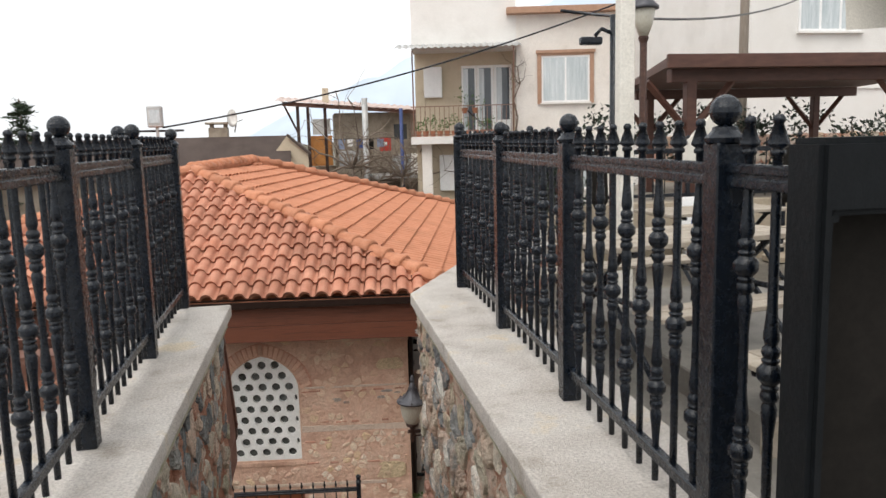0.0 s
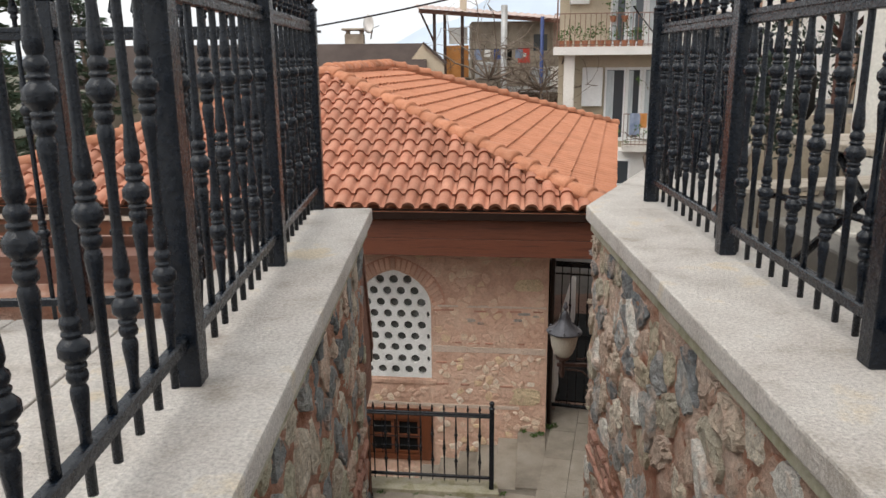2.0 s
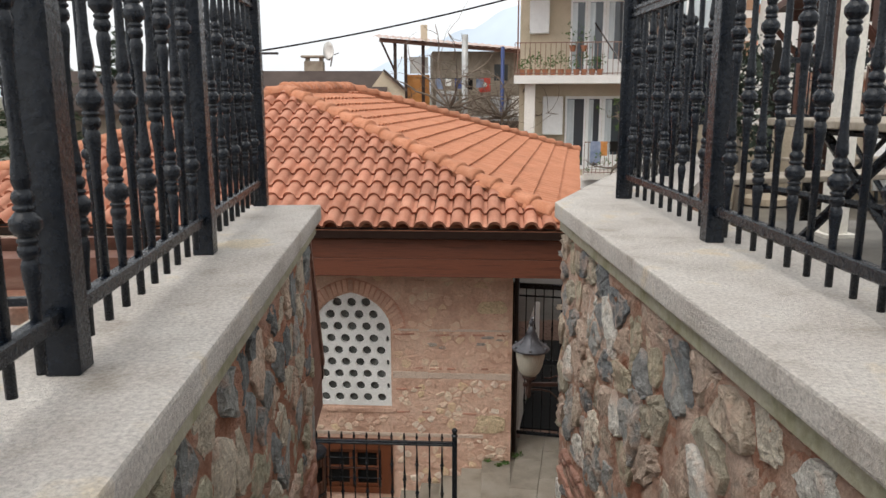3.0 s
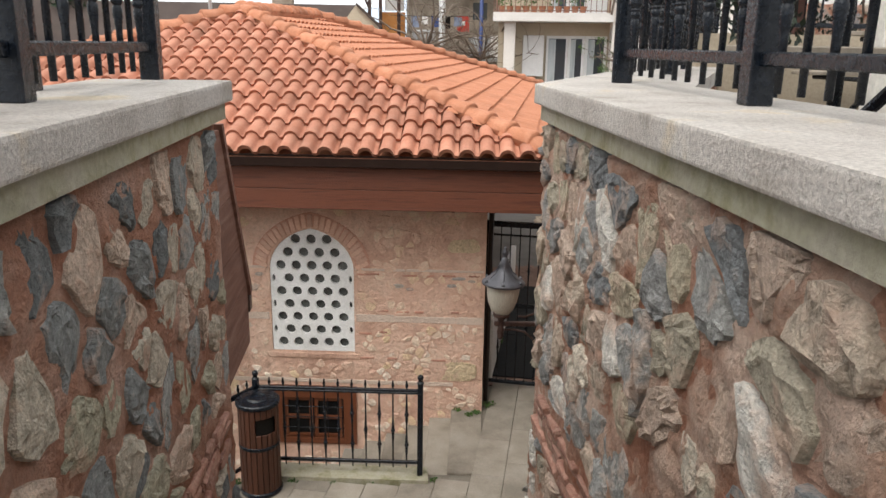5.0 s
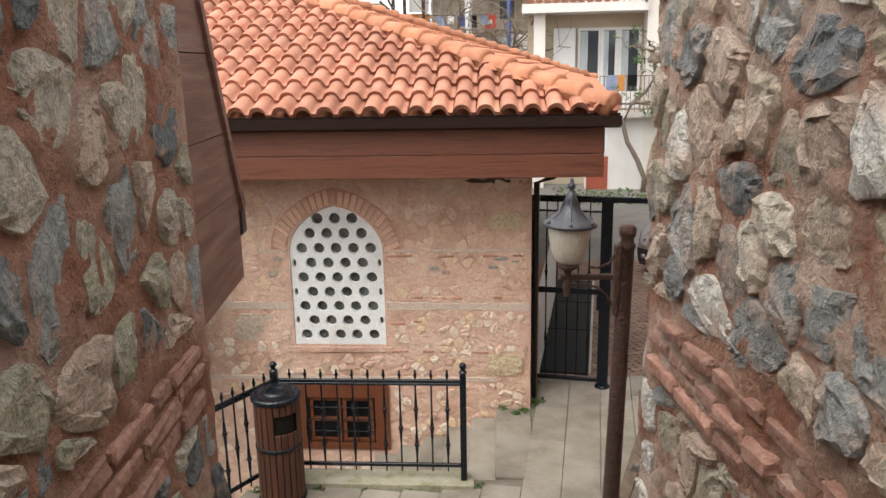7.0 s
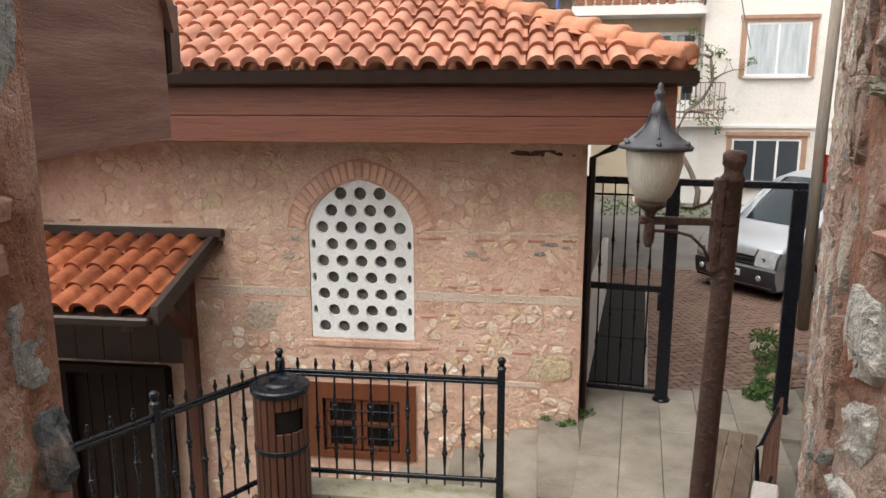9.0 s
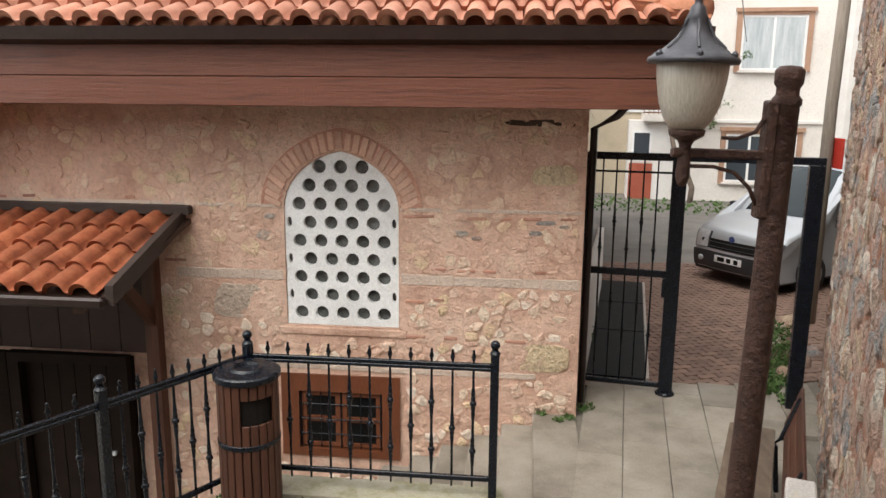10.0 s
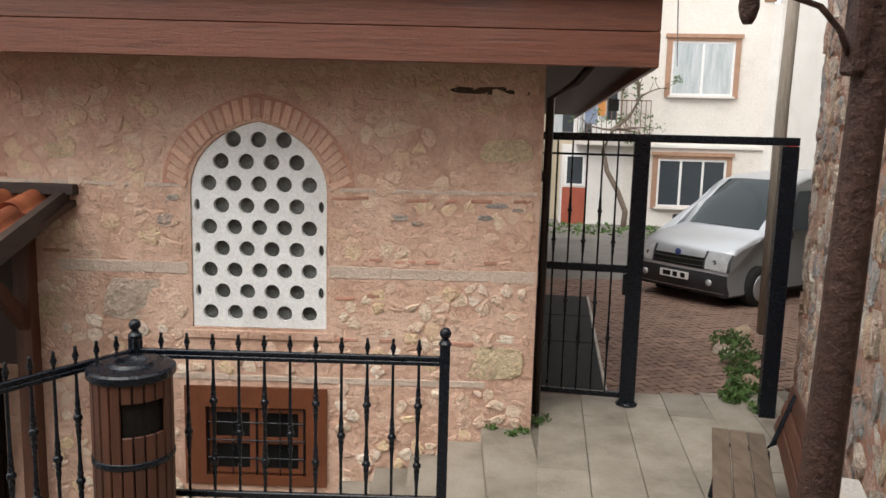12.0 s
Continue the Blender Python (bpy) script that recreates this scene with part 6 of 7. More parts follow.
part("box", obox(5.0, 5.7, -1.2, -0.6, 0.0, 0.85), M_WHITE, shack, "white tank on the low roof")
flag = thing("cloth_sign", (3.0, 34.4, 1.3), "red cloth with a white mark hung on a line", "cloth")
part("cloth", obox(0, 0.5, 0, 0.02, -0.3, 0.3), M_RED, flag)
part("mark", obox(0.14, 0.34, -0.006, 0.0, -0.06, 0.10), M_WHITE, flag)
for x, y, zt, m, r, nm in ((2.3, 33.0, 3.25, M_SHEET, 0.13, "grey metal flue pipe rising from the yard"), (3.95, 34.0, 2.85, M_BLUE, 0.08, "blue painted steel pole in the yard")):
    whole("pole", tube([(x, y, -4.6), (x, y, zt)], r, 10), m, nm, "pole", smooth=True)
branchy("bare_tree", (1.6, 31.5, -4.6), "tangled bare vine tree in front of the shack", [(0, 0, 0), (0.1, 0, 1.5), (-0.1, 0.1, 3.0), (0.1, 0, 4.2), (0.0, 0, 5.0)], 34, random.Random(64), 3.4, 0.10, 0.11, 7, 1.6)
branchy("bare_tree", (3.4, 31.0, -4.6), "tangled bare fruit tree beside the house", [(0, 0, 0), (0, 0, 2), (0.1, 0, 3.6), (0.2, 0, 4.6)], 26, random.Random(65), 3.0, 0.08, 0.09, 7, 1.4)

for i, (x, m, w, h) in enumerate(((1.15, M_CLOTH, 0.30, 0.42), (1.55, M_WHITE, 0.26, 0.30), (1.95, M_BLUE, 0.34, 0.40), (2.42, M_DARK, 0.28, 0.45), (2.85, M_CLOTH, 0.32, 0.36))):
    cl_ = thing("washing", (x, 33.9 + 0.03 * i, 1.55), "washing pegged on a line before the shack", "laundry", "washing on the line")
    bm = bmesh.new()
    g = [[bm.verts.new((w * a / 4, 0.03 * math.sin(2.0 * a + b + i), -h * b / 4)) for a in range(5)] for b in range(5)]
    for a in range(4):
        for b in range(4):
            bm.faces.new((g[b][a], g[b][a + 1], g[b + 1][a + 1], g[b + 1][a]))
    part("cloth", bm, m, cl_, "", True)
cable_pts = [(0.3 + 0.35 * i, 33.95, 1.58 - 0.02 * math.sin(i * 0.4)) for i in range(11)]
whole("washing_line", tube(cable_pts, 0.012, 5), M_IRON, "thin washing line before the shack", "line", smooth=True)
for i, (x, z, w, h, m) in enumerate(((1.2, 0.55, 0.9, 0.7, M_SHEET), (2.3, 0.35, 1.1, 0.6, M_OLDWALL), (3.6, 0.20, 0.9, 0.8, M_SHEET), (4.6, 0.1, 0.8, 0.5, M_SOFFIT))):
    whole("crate", obox(0, w, 0, 0.5, 0, h, 0.03), m, "weathered box stacked in the shack yard", "box", at=pose(x, 34.6, z - 0.2, 0, 0, 8 * i - 12))
barn = thing("low_house", (0, 30, 0), "low house with a dark brown felt roof", "house")
part("roof", slab_yz([(-1.6, 0.4), (-0.05, 1.75), (3.4, 0.6), (3.4, 0.4), (0.0, 1.6), (-1.6, 0.25)], -13, -0.75), M_SLATE, barn, "dark brown felt roof")
part("gable_end", plate([(-1.75, -2.0), (-0.12, -2.0), (-0.12, 1.08), (-0.86, 1.74), (-1.75, 0.6)], [], 0.25), M_CREAM2, barn, "pale rendered gable", False, Matrix.Translation((0, -0.7, 0)))
part("gable_roof", plate([(-0.88, 1.72), (-0.86, 1.80), (-0.02, 1.06), (-0.08, 0.99)], [], 2.4), M_SLATE, barn, "small dark gable roof", False, Matrix.Translation((0, -0.85, 0)))
part("wall", obox(-12.8, -1.2, -1.2, 3.0, -5, 0.35), M_OLDWALL, barn, "grey rendered wall")
part("chimney", obox(-3.75, -3.05, 0.0, 0.5, 1.4, 2.1, 0.03), M_OLDWALL, barn)
part("chimney_cap", obox(-3.85, -2.95, -0.1, 0.6, 2.22, 2.30, 0.02), M_OLDWALL, barn)
for x in (-3.7, -3.2):
    part("chimney_leg", obox(x, x + 0.12, 0.05, 0.45, 2.1, 2.22), M_OLDWALL, barn)
dish = thing("satellite_dish", pose(-2.75, 29.75, 2.0, 0, 20, -50), "white satellite dish on the chimney", "dish")
part("reflector", lathe([(0.03, 0.02), (0.2, -0.02), (0.32, -0.10), (0.33, -0.11), (0.2, -0.03), (0.02, 0.0)], 18, (0, -0.1, 0.45), None, "y"), M_WHITE, dish, "", True)
part("mast", tube([(0, 0, -0.1), (0, 0, 0.45)], 0.03), M_SHEET, dish)
part("feed_arm", tube([(0, 0, 0.3), (0.35, 0, 0.5)], 0.015), M_SHEET, dish)
flood = thing("floodlight", (-3.52, 19.2, -0.8), "grey floodlight on a mast beyond the roof", "floodlight")
part("mast", tube([(0, 0, -3.6), (0, 0, 2.85)], 0.04), M_SHEET, flood)
part("cross_bar", tube([(-0.55, 0, 2.62), (0.6, 0, 2.62)], 0.03), M_IRON, flood)
part("head", obox(-0.2, 0.14, -0.1, 0.1, 2.7, 3.2, 0.03), M_SHEET, flood, "grey floodlight head")
part("lens", obox(-0.15, 0.09, -0.115, -0.1, 2.8, 3.1), M_PALE_GLASS, flood, "square glass lens")


def cable(a, b, sag, r, label):
    pts = []
    for i in range(25):
        f = i / 24
        pts.append((a[0] + (b[0] - a[0]) * f, a[1] + (b[1] - a[1]) * f, a[2] + (b[2] - a[2]) * f - 4 * sag * f * (1 - f)))
    whole("cable", tube(pts, r, 5), M_IRON, label, "cable", smooth=True)


cable((-3.6, 20.3, 1.92), (8.5, 20.0, 5.0), 0.32, 0.022, "black overhead cable sagging across the view")
cable((8.6, 27.0, 0.2), (2.6, 12.6, 1.9), 0.15, 0.014, "thin black cable running to the house corner")
cable((3.0, 9.0, 2.9), (16, 22, 6.0), 0.5, 0.02, "black overhead cable above the terrace")

# ---- right terrace: deck, tables, column, pergola ----
for i, (x0, x1, y0, y1, zt) in enumerate(((1.42, 9, -5, 5.4, -0.11), (2.2, 9, 3.4, 6.6, 0.06))):
    whole("terrace_deck", obox(x0, x1, y0, y1, -0.4, zt, 0.01), M_DECK, "grey paved cafe terrace level", "terrace", "structure")
whole("deck_edge", obox(2.15, 9, 3.36, 3.42, -0.11, 0.07), M_TABLE, "grey timber edge of the raised deck", "step", "structure")


def picnic_table(at, label):
    t = thing("picnic_table", at, label, "table", "picnic tables")
    for i in range(5):
        part("top_board", obox(-0.75, 0.75, -0.36 + 0.147 * i, -0.23 + 0.147 * i, 0.72, 0.755, 0.005), M_TABLE, t)
    for s in (-1, 1):
        for i in range(2):
            part("seat_board", obox(-0.75, 0.75, s * 0.72 - 0.13 + 0.135 * i, s * 0.72 - 0.005 + 0.135 * i, 0.42, 0.45, 0.005), M_TABLE, t)
        for x in (-0.55, 0.55):
            part("leg", tube([(x, s * 0.52, 0.0), (x, -s * 0.24, 0.71)], 0.022, 6), M_IRON, t)
    for x in (-0.55, 0.55):
        part("seat_bar", tube([(x, -0.82, 0.40), (x, 0.82, 0.40)], 0.02, 6), M_IRON, t)
        part("top_bar", tube([(x, -0.34, 0.70), (x, 0.34, 0.70)], 0.02, 6), M_IRON, t)
    return t


pt = picnic_table(pose(2.35, 4.75, 0.06, 0, 0, 12), "grey wooden picnic table on a black metal frame")
copy_thing(pt, pose(3.0, 3.0, -0.11, 0, 0, 96))
copy_thing(pt, pose(4.3, 7.85, -0.12, 0, 0, 8))
copy_thing(pt, pose(6.3, 7.6, -0.12, 0, 0, 4))
copy_thing(pt, pose(4.9, 5.4, 0.06, 0, 0, 10))
M_SHRUB = mat("dark_evergreen_leaf", [(0.010, 0.018, 0.010), (0.022, 0.035, 0.018)], 0.7, scale=9, bump=0.0)
column = thing("column", (2.54, 6.04, 0.06), "off-white square painted column carrying an awning", "column")
part("shaft", obox(-0.06, 0.06, -0.06, 0.06, 0.0, 3.6, 0.008), M_COLUMN, column)
part("base", obox(-0.10, 0.10, -0.10, 0.10, 0.0, 0.02), M_COLUMN, column)
awn = thing("awning", (2.05, 2.85, 1.55), "pale canvas awning edge hanging above the terrace", "awning")
bm = bmesh.new()
g = [[bm.verts.new((0.42 + 0.35 * a, 0.55 + 0.02 * math.sin(2.1 * a) - 0.01 * b, 0.62 - 0.085 * b - 0.02 * math.cos(a * 1.7) * b / 3)) for a in range(9)] for b in range(4)]
for b in range(3):
    for a in range(8):
        bm.faces.new((g[b][a], g[b][a + 1], g[b + 1][a + 1], g[b + 1][a]))
part("valance", bm, M_CANVAS, awn, "", True)
part("frame_tube", tube([(0.40, 0.56, 0.64), (3.3, 0.56, 0.64)], 0.02, 8), M_COLUMN, awn)
for px, py in ((0.45, -2.9), (3.25, -2.9), (3.25, 0.5)):
    part("awning_post", tube([(px, py, -1.66), (px, py, 0.66)], 0.03, 8), M_COLUMN, awn)
part("canvas", prism([(0.42, 0.56), (3.3, 0.56), (3.3, -3.0), (0.42, -3.0)], 0.66, 0.675), M_CANVAS, awn)
shrub = thing("shrub", (2.35, 7.05, -0.12), "dark evergreen shrub growing behind the iron fence", "shrub")
sr = random.Random(91)
part("trunk", tube([(0, 0, 0), (0.02, 0.02, 0.5), (-0.02, 0.0, 1.0)], 0.022, 7, None, 0.6), M_POLE, shrub, "", True)
crown = bmesh.new()
for cx, cy, cz, cr in ((0, 0, 0.85, 0.24), (0.14, 0.06, 1.05, 0.20), (-0.15, -0.02, 1.0, 0.20), (0.02, 0.0, 1.22, 0.16), (0.08, -0.1, 0.72, 0.18)):
    leaves(crown, (cx, cy, cz), cr, 170, 0.03, sr)
tagged(part("crown", crown, M_SHRUB, shrub), kind="stuff")
campole = thing("camera_pole", (2.74, 6.75, -0.12), "black steel pole carrying a surveillance camera", "pole")
part("shaft", tube([(0, 0, 0), (0, 0, 2.62)], 0.04, 10), M_IRON, campole, "", True)
part("arm", tube([(0, 0, 2.45), (-0.12, 0, 2.5), (-0.18, 0, 2.44)], 0.018), M_IRON, campole, "", True)
part("camera_body", obox(-0.32, -0.12, -0.04, 0.04, 2.36, 2.43, 0.02, 2), M_IRON, campole, "grey camera housing", False)
tl = thing("street_lamp", (3.75, 8.4, -0.12), "grey-hooded lantern on a slim post on the terrace", "street lamp")
part("post", tube([(0, 0, 0), (0, 0, 2.60)], 0.04, 10), M_RUST, tl, "", True)
part("globe", lathe([(0.05, 2.65), (0.10, 2.78), (0.125, 2.94), (0.115, 2.95)], 18), M_FROST, tl, "frosted glass globe", True)
part("hood", lathe([(0.165, 2.94), (0.165, 2.97), (0.10, 3.03), (0.05, 3.14), (0.025, 3.18), (0.005, 3.27)], 18), M_LAMPTOP, tl, "grey hood", True)
part("holder", lathe([(0.03, 2.55), (0.06, 2.63), (0.045, 2.66)], 12), M_RUST, tl)

# raised platform with parapet, fence and pergola
whole("parapet", prism([(2.75, 9.0), (2.95, 8.85), (14, 8.85), (14, 9.1), (3.0, 9.1)], -0.4, 0.62), M_BEIGE, "beige rendered parapet at the back of the terrace", "wall", "structure")
whole("platform", prism([(4.3, 9.05), (14, 9.05), (16, 22), (11.4, 22), (6.3, 15.4), (4.6, 12.4)], -4.6, 0.30), M_SLAB, "raised platform behind the parapet", "terrace", "structure")
BACKF = dict(z0=0.62, foot_gap=0.0, bottom=0.08, top=0.62, ball_z=0.80, tip=0.74, w=0.05, ball=0.03, two=(0.2,), one=(0.4,), r=0.008, big=0.7, stub=0.05)
iron_fence([(3.1 + 1.5 * i, 8.97) for i in range(6)], count=9, label="low black iron fence on the beige parapet", **BACKF)
pergola = thing("pergola", (4.65, 9.6, 0.30), "dark varnished timber pergola with a flat roof", "pergola")
part("roof", prism([(0, 0), (5.2, 0), (6.9, 5.6), (1.75, 5.6)], 2.02, 2.14), M_PERGOLA, pergola, "dark boarded flat roof")
part("fascia", obox(-0.05, 5.25, -0.06, 0.0, 1.98, 2.16, 0.01), M_PERGOLA, pergola)
part("beam", obox(0.15, 5.0, 0.25, 0.40, 1.82, 2.0, 0.01), M_PERGOLA, pergola)
part("beam", obox(1.7, 6.5, 4.9, 5.05, 1.82, 2.0, 0.01), M_PERGOLA, pergola)
for x, y in ((0.45, 0.32), (3.9, 0.32), (2.0, 4.97), (5.6, 4.97)):
    part("post", obox(x - 0.07, x + 0.07, y - 0.07, y + 0.07, 0, 1.84, 0.01), M_PERGOLA, pergola)
    for s in (-1, 1):
        part("brace", tube([(x, y, 1.15), (x + s * 0.62, y, 1.84)], 0.05, 4), M_PERGOLA, pergola)
bar = whole("banner", obox(-0.02, 0.02, -0.35, 0.35, -0.35, 0.35, 0.01), M_CANVAS, "small pale diamond plaque on the parapet fence", "plaque", "", "", pose(4.9, 8.95, 1.2, 45, 0, 90))
for i, (x, y) in enumerate(((3.3, 8.55), (5.6, 8.5))):
    ch = thing("folded_parasol", (x, y, -0.1), "folded black parasol on the terrace", "parasol")
    part("cover", lathe([(0.05, 0.7), (0.10, 0.8), (0.09, 1.1), (0.06, 1.35), (0.03, 1.5)], 12), M_DARK, ch, "", True)
    part("pole", tube([(0, 0, 0), (0, 0, 0.8)], 0.025, 8), M_IRON, ch)
    part("foot", lathe([(0.22, 0), (0.22, 0.06), (0.05, 0.1)], 16), M_BEIGE, ch)

board = thing("notice_board", pose(4.75, 8.62, -0.12, -8, 0, 0), "white notice board with a blue round emblem", "sign")
part("panel", obox(-0.36, 0.36, -0.015, 0.015, 0.12, 0.82, 0.006), M_PVC, board)
part("emblem", lathe([(0.01, -0.026), (0.19, -0.024), (0.195, -0.015)], 24, (-0.05, 0, 0.48), None, "y"), M_BLUE, board, "blue round emblem")
part("emblem_band", obox(-0.17, 0.07, -0.030, -0.027, 0.455, 0.505), M_PVC, board, "pale wavy band")
for x in (-0.3, 0.3):
    part("leg", tube([(x, 0.02, 0.0), (x, 0.02, 0.2)], 0.016, 6), M_IRON, board)
for x, y, z in ((3.22, 5.90, 0.06), (3.62, 4.25, 0.06)):
    st = thing("stool", (x, y, z), "small round black stool on the terrace", "stool", "black stools")
    part("seat", lathe([(0.02, 0.43), (0.16, 0.43), (0.17, 0.415), (0.16, 0.395), (0.02, 0.39)], 18), M_DARK, st, "", True)
    for a in range(3):
        part("leg", tube([(0.15 * math.cos(2.1 * a), 0.15 * math.sin(2.1 * a), 0), (0.09 * math.cos(2.1 * a), 0.09 * math.sin(2.1 * a), 0.4)], 0.012, 6), M_IRON, st)
hedge = thing("hedge", (5.6, 15.6, 0.30), "dark green hedge growing behind the pergola", "hedge")
hb, hr = bmesh.new(), random.Random(95)
for i in range(46):
    leaves(hb, (0.17 * i, hr.uniform(-0.25, 0.25), hr.uniform(0.3, 1.55)), 0.42, 60, 0.06, hr, 0.8)
tagged(part("leafage", hb, M_SHRUB, hedge), kind="stuff")
for i in range(9):
    part("stem", tube([(0.9 * i, 0, 0), (0.9 * i + 0.1, 0.05, 0.8), (0.9 * i, 0, 1.3)], 0.03, 5, None, 0.5), M_BARK, hedge)
part("disc", lathe([(0.02, -0.03), (0.17, -0.028), (0.175, -0.02)], 20, (0, 0, 0), None, "x"), M_BLUE, bar, "blue round mark")

# white building and houses on the slope behind
wb = thing("white_house", (11.8, 19.6, 0), "tall white rendered house on the slope", "house")
part("wall", obox(0, 12, 0, 8, -4.6, 9.0), M_WHITE, wb, "white rendered wall")
window_unit(wb, 1.4, 3.3, 4.1, 5.6, 3)
window_unit(wb, 5.2, 7.0, 4.1, 5.6, 3)
part("ledge", obox(1.4, 5, -0.06, 0.0, 2.55, 2.65), M_WHITE, wb)
rub = whole("garden_wall", obox(8.2, 24, 17.2, 17.8, -4.6, 1.35), M_MORTAR, "rough rubble garden wall on the slope", "wall", "structure")
rubble(rub, face_frame((8.2, 17.2, 0.2), (1, 0, 0)), 9.0, 1.2, 0.36, 0.26, 0.02, 0.03, M_STONE_DIAG, random.Random(71))
wp = whole("pole", tube([(9.6, 16.2, -1), (9.6, 16.2, 9)], 0.11, 10, None, 0.8), M_POLE, "weathered timber pole beside the white house", "pole", smooth=True)
yh = thing("yellow_house", (29.5, 52, 0), "yellow house with green balconies far up the slope", "house")
part("wall", obox(0, 6, 0, 8, -3, 9.5), mat("far_yellow_render", [(0.50, 0.43, 0.26), (0.56, 0.49, 0.32)], 0.9, scale=0.5, bump=0.0), yh, "yellow rendered wall")
part("roof", prism([(-0.6, -0.6), (6.6, -0.6), (6.6, 8.6), (-0.6, 8.6)], 9.5, 9.9), M_TILE_R, yh, "orange tiled roof")
for z in (3.6, 6.6):
    part("balcony", obox(-1.2, 2.5, -1.2, 0.0, z, z + 1.1), mat("green_balcony_panel", [(0.05, 0.16, 0.13), (0.08, 0.2, 0.16)], 0.7, scale=1, bump=0.0), yh, "green balcony panel")
    part("window", obox(3.4, 5, -0.03, 0.0, z + 0.6, z + 1.9), M_GLASS, yh)
for i, (x, y, w, h, m) in enumerate(((46, 88, 7, 8.5, M_CREAM2), (54, 98, 8, 12.0, M_OLDWALL), (52, 112, 8, 13.5, M_CREAM), (40, 92, 6, 7.0, M_OLDWALL))):
    oh = thing("hillside_house", (x, y, 0), "small plastered house on the far slope", "house", "far houses")
    part("wall", obox(0, w, 0, 6, -5, h - 1), m, oh)
    part("roof", slab_yz([(-0.5, h - 1), (3, h + 0.2), (6.5, h - 1)], -0.4, w + 0.4), M_TILE_R, oh, "orange tiled roof")
    for j in range(2):
        part("window", obox(0.7 + 2.2 * j, 1.7 + 2.2 * j, -0.03, 0.0, h - 2.8, h - 1.7), M_GLASS, oh)
sl2 = thing("street_lamp", (16.2, 34, -4), "tall grey street lamp beyond the pergola", "street lamp")
part("mast", tube([(0, 0, 0), (0, 0, 9.6), (-0.3, 0, 9.9)], 0.09, 8), M_SHEET, sl2, "", True)
part("head", obox(-1.2, -0.2, -0.15, 0.15, 9.85, 10.0, 0.04), M_SHEET, sl2)

# ---- conifers beyond the left terrace ----


def conifer(at, h, r, rr, label):
    t = thing("conifer", at, label, "tree")
    part("trunk", tube([(0, 0, 0), (0.05, 0, h * 0.5), (0, 0, h)], 0.16, 7, None, 0.1), M_BARK, t, "", True)
    bm = bmesh.new()
    twig = bmesh.new()
    n = int(h * 11)
    for i in range(n):
        f = 0.12 + 0.88 * i / n
        z = h * f
        ln = r * (1 - f) ** 0.8 * rr.uniform(0.65, 1.15) + 0.1
        a = rr.uniform(0, 6.28)
        d = Vector((math.cos(a), math.sin(a), rr.uniform(-0.15, 0.25)))
        tube([(0, 0, z), tuple(Vector((0, 0, z)) + d * ln)], 0.02, 3, twig, 0.4)
        for j in range(int(5 + 10 * ln)):
            g = rr.uniform(0.25, 1.0)
            leaves(bm, Vector((0, 0, z)) + d * ln * g + Vector((rr.uniform(-0.16, 0.16), rr.uniform(-0.16, 0.16), rr.uniform(-0.14, 0.06))), 0.22, 8, 0.13, rr, 0.45, 0.16, d)
    part("branchwork", twig, M_BARK, t)
    part("crown", bm, M_CONIFER, t, "dark feathery needles")
    return t


for x, y, z, h, r in ((-14.5, 25, -4.9, 10.2, 2.6), (-12.0, 27, -4.9, 9.0, 2.2), (-10.2, 30, -4.9, 8.2, 2.1), (-17.5, 27, -4.9, 8.4, 2.6), (-13.2, 31, -4.9, 7.6, 3.0), (-9.6, 16.5, -4.9, 12.5, 3.2)):
    conifer((x, y, z), h, r, random.Random(int(x * 10) + 500), "dark green conifer beyond the roofs")

# ---- left wing under the eaves: boards with faded lettering ----
wing = thing("sign_boards", FAC, "brown cornice boards with faded lettering under the eaves", "sign")
for z0, z1, m, y in ((-0.99, -0.92, M_BAND, -0.88), (-1.28, -1.0, M_WINWOOD, -0.83), (-1.46, -1.29, M_CREAM2, -0.85), (-1.70, -1.47, M_WINWOOD, -0.80), (-1.78, -1.71, M_ORANGE, -0.82)):
    part("board", obox(-9.6, -4.35, y, y + 0.06, z0, z1, 0.006), m, wing)
for i in range(12):
    if i not in (4, 9):
        part("letter_bar", obox(-6.75 + 0.2 * i, -6.62 + 0.2 * i, -0.84, -0.83, -1.2, -1.08), M_LETTER, wing)
whole("wing_wall", obox(-9.6, -5.3, -0.72, -0.02, -6.2, -1.72), M_CREAM, "cream rendered porch wall below the boards", "wall", "structure", at=FAC)

# ---- weeds at the gate and along the facade ----
wr = random.Random(81)
for x, y, r, n in ((3.70, 12.75, 0.17, 260), (3.95, 13.2, 0.20, 300), (4.2, 13.75, 0.24, 340), (4.4, 14.4, 0.26, 320), (3.62, 12.2, 0.12, 130), (1.30, 11.78, 0.07, 50), (1.50, 12.0, 0.10, 70), (1.05, 11.88, 0.06, 34), (-1.0, 10.22, 0.06, 30), (0.62, 10.16, 0.05, 14), (1.75, 14.2, 0.3, 140), (-0.55, 10.17, 0.05, 26), (-0.1, 10.14, 0.04, 18), (0.3, 10.12, 0.05, 22), (-1.62, 10.2, 0.06, 30), (1.2, 11.74, 0.06, 40), (3.5, 12.5, 0.15, 200), (1.6, 16.5, 0.5, 220)):
    w = thing("weed", (x, y, GROUND - 0.02), "green weeds growing in the paving edge", "weed", "weeds")
    tagged(part("leaf_clump", leaves(bmesh.new(), (0, 0, r * 0.40), r, n, 0.022 if r < 0.12 else 0.030, wr, 0.55), M_LEAF, w), kind="stuff")
    part("stem", tube([(0, 0, -0.05), (0.02, 0.01, r * 0.6)], 0.006, 4), M_LEAF, w)
grass = bmesh.new()
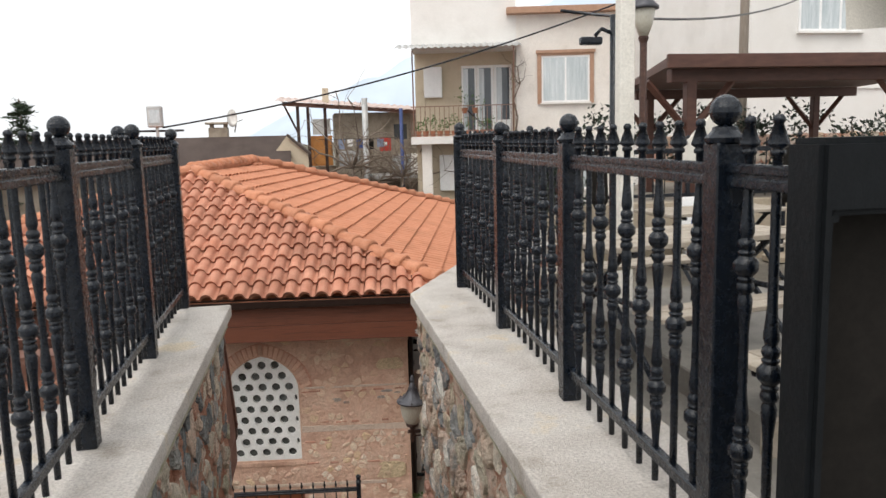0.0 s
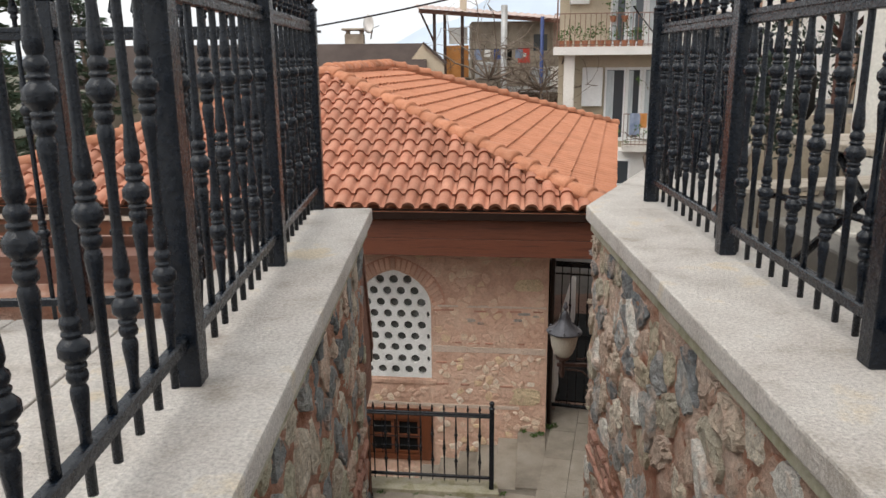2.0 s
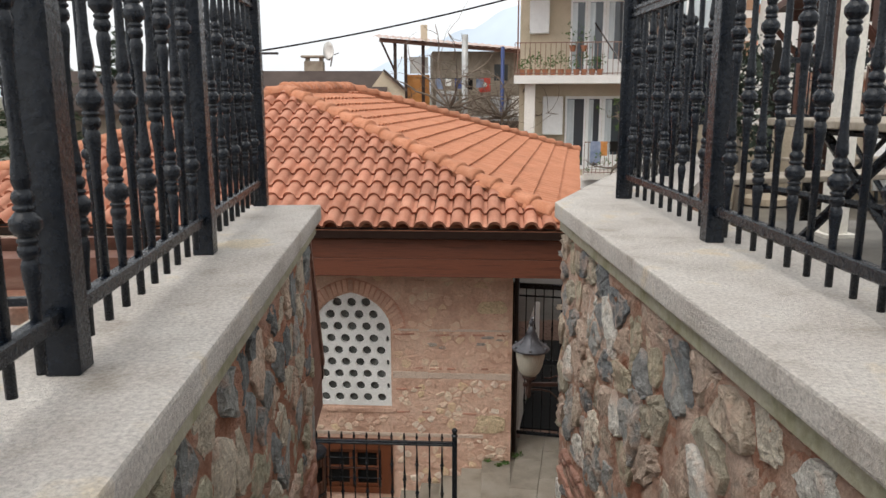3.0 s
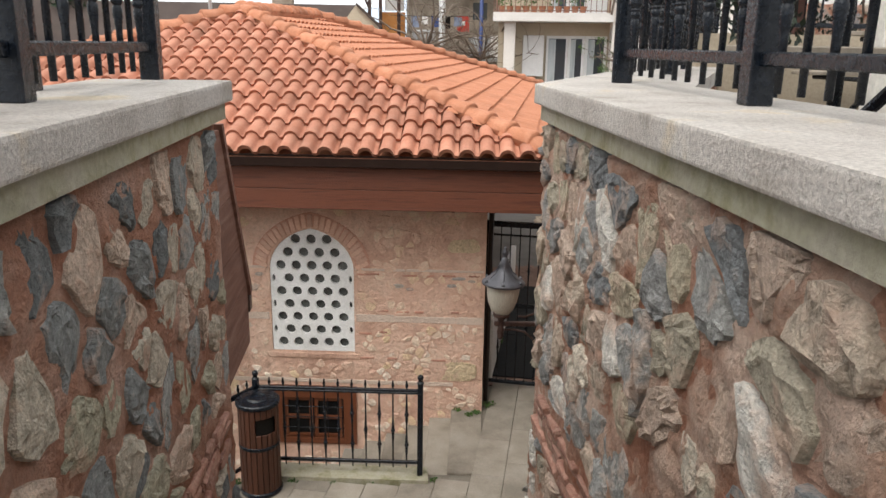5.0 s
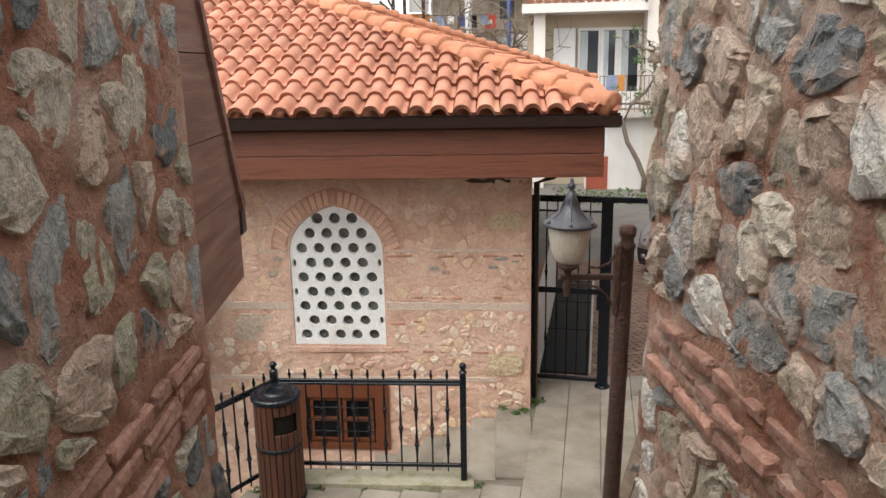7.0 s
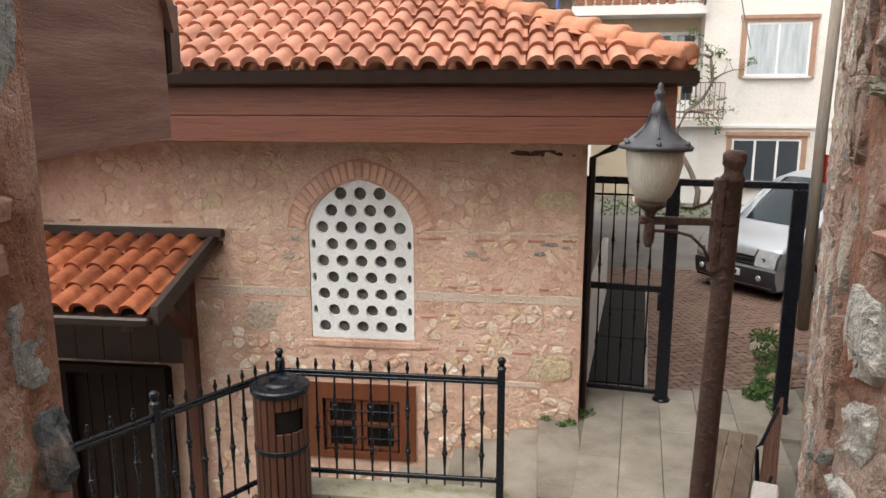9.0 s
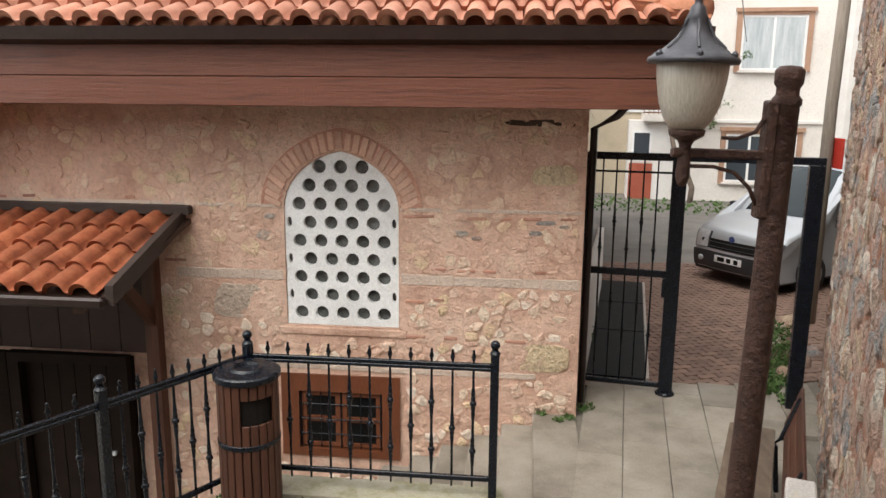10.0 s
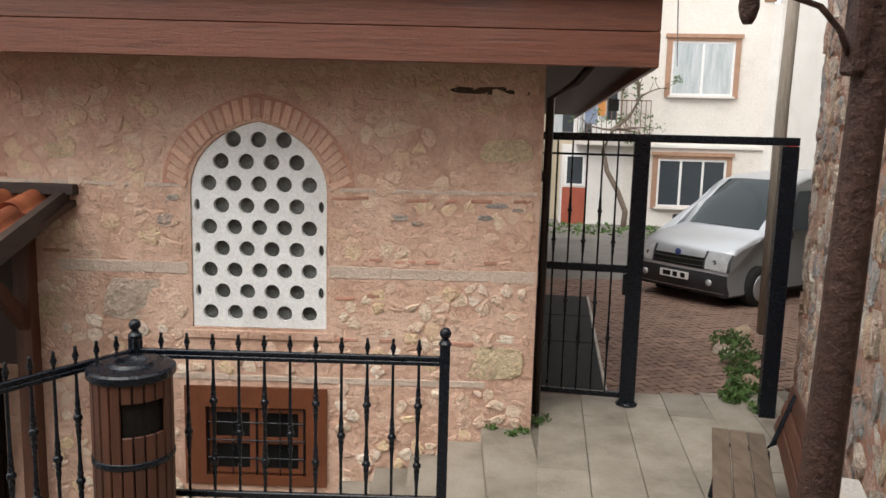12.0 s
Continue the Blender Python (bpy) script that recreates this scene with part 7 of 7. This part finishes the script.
for _ in range(420):
    p = HM @ Vector((wr.uniform(1.0, 7.5), wr.uniform(-3.2, -0.2), 0))
    leaves(grass, (p.x, p.y, GROUND - 0.02), 0.10, 2, 0.06, wr, 0.4)
whole("grass", grass, M_LEAF, "rough grass verge along the house wall", "grass", "stuff")
for i in range(6):
    whole("rock", stone_bm((0, 0), [(-0.16, -0.1), (0.1, -0.14), (0.18, 0.05), (0.02, 0.15), (-0.15, 0.09)], 0.01, 0.14, wr), M_STONE_DIAG, "pale loose rock among the weeds", "rock", "", "loose rocks", pose(3.95 + 0.22 * (i % 3) + 0.1 * i, 12.95 + 0.42 * i, GROUND - 0.07, 0, 0, 50 * i), True)

# ---- paving pieces ----


def in_poly(x, y, poly):
    c = False
    for (x0, y0), (x1, y1) in zip(poly, poly[1:] + poly[:1]):
        if (y0 > y) != (y1 > y) and x < (x1 - x0) * (y - y0) / (y1 - y0) + x0:
            c = not c
    return c


yard_poly = [(-0.7, 7.2), (1.5, 7.2), (GATE_R.x + 0.2, 12.85), (1.45, 12.7), (1.36, 12.0), (1.06, 10.2), (0.6, 10.12), (-1.46, 10.34), (-2.3, 9.25), (-3.6, 7.4)]
PAVE = Matrix.Translation((0, 12.05, 0)) @ Matrix.Rotation(radians(-13.5), 4, "Z")
slab_kinds = {}
for i in range(-12, 14):
    off = rnd.uniform(0, 0.86)
    for j in range(-9, 3):
        u, v = 0.388 * i + 0.1, 0.859 * j + off
        inside = [k for k in range(9) if in_poly(*(PAVE @ Vector((u, v - 0.427 + 0.107 * k, 0))).xy, yard_poly)]
        if len(inside) < 2:
            continue
        span_ = (inside[0], inside[-1])
        if span_ not in slab_kinds:
            slab_kinds[span_] = mesh_of(obox(-0.192, 0.192, -0.427 + 0.107 * span_[0], -0.427 + 0.107 * span_[1], -0.05, 0.0, 0.005), "slab", M_SLAB)
        p = PAVE @ Vector((u, v, 0))
        at = Matrix.Translation((p.x, p.y, GROUND + rnd.uniform(-0.002, 0.002))) @ Matrix.Rotation(radians(-13.5 + rnd.uniform(-0.25, 0.25)), 4, "Z")
        part("slab", slab_kinds[span_], M_SLAB, yard, "", False, at)
tl_bed = bpy.data.objects["terrace_left"]
lslab = mesh_of(obox(-0.297, 0.297, -0.297, 0.297, -0.05, 0.0, 0.005), "slab", M_CAP)
for i in range(8):
    for j in range(14):
        part("slab", lslab, M_CAP, tl_bed, "", False, pose(-1.45 - 0.605 * i, 4.62 - 0.605 * j, -0.10 + rnd.uniform(-0.002, 0.002)))

# interlocking street pavers
pbm = prism([(-0.112, -0.045), (-0.056, -0.062), (0.0, -0.045), (0.056, -0.062), (0.112, -0.045), (0.112, 0.045), (0.056, 0.062), (0.0, 0.045), (-0.056, 0.062), (-0.112, 0.045)], -0.06, 0.0)
for v in pbm.verts:
    if v.co.z > -0.01:
        v.co.x *= 0.965
        v.co.y *= 0.93
paver = mesh_of(pbm, "paver", M_PAVER)
spots = []
for i in range(-6, 60):
    for j in range(0, 62):
        p = Matrix.Rotation(radians(14), 4, "Z") @ Vector((0.229 * i + (0.114 if j % 2 else 0), 0.112 * j, 0)) + Vector((2.6, 12.55, 0))
        if 1.5 < p.x < 9 and p.y > 12.72 and p.y < 19:
            spots.append(p)
spots.sort(key=lambda p: math.hypot(p.x - 3.1, (p.y - 12.6) * 0.75))
base = np.empty(len(paver.vertices) * 3)
paver.vertices.foreach_get("co", base)
base = base.reshape(-1, 3)
co, fc = [], []
pf = [tuple(f.vertices) for f in paver.polygons]
for i, p in enumerate(spots):
    at = Matrix.Translation((p.x, p.y, GROUND - 0.03 + rnd.uniform(-0.004, 0.004))) @ Matrix.Rotation(radians(14), 4, "Z")
    if i < 300:
        part("paver", paver, M_PAVER, street, "", False, at)
    else:
        k = len(co)
        co.extend(tuple(at @ Vector(v)) for v in base)
        fc.extend(tuple(q + k for q in f) for f in pf)
fp = bpy.data.meshes.new("far_pavers")
fp.from_pydata(co, [], fc)
fp.materials.append(M_PAVER)
fpo = new("far_pavers", fp)
fpo.parent = street
tagged(fpo, "further red-grey block pavers of the street", kind="stuff")
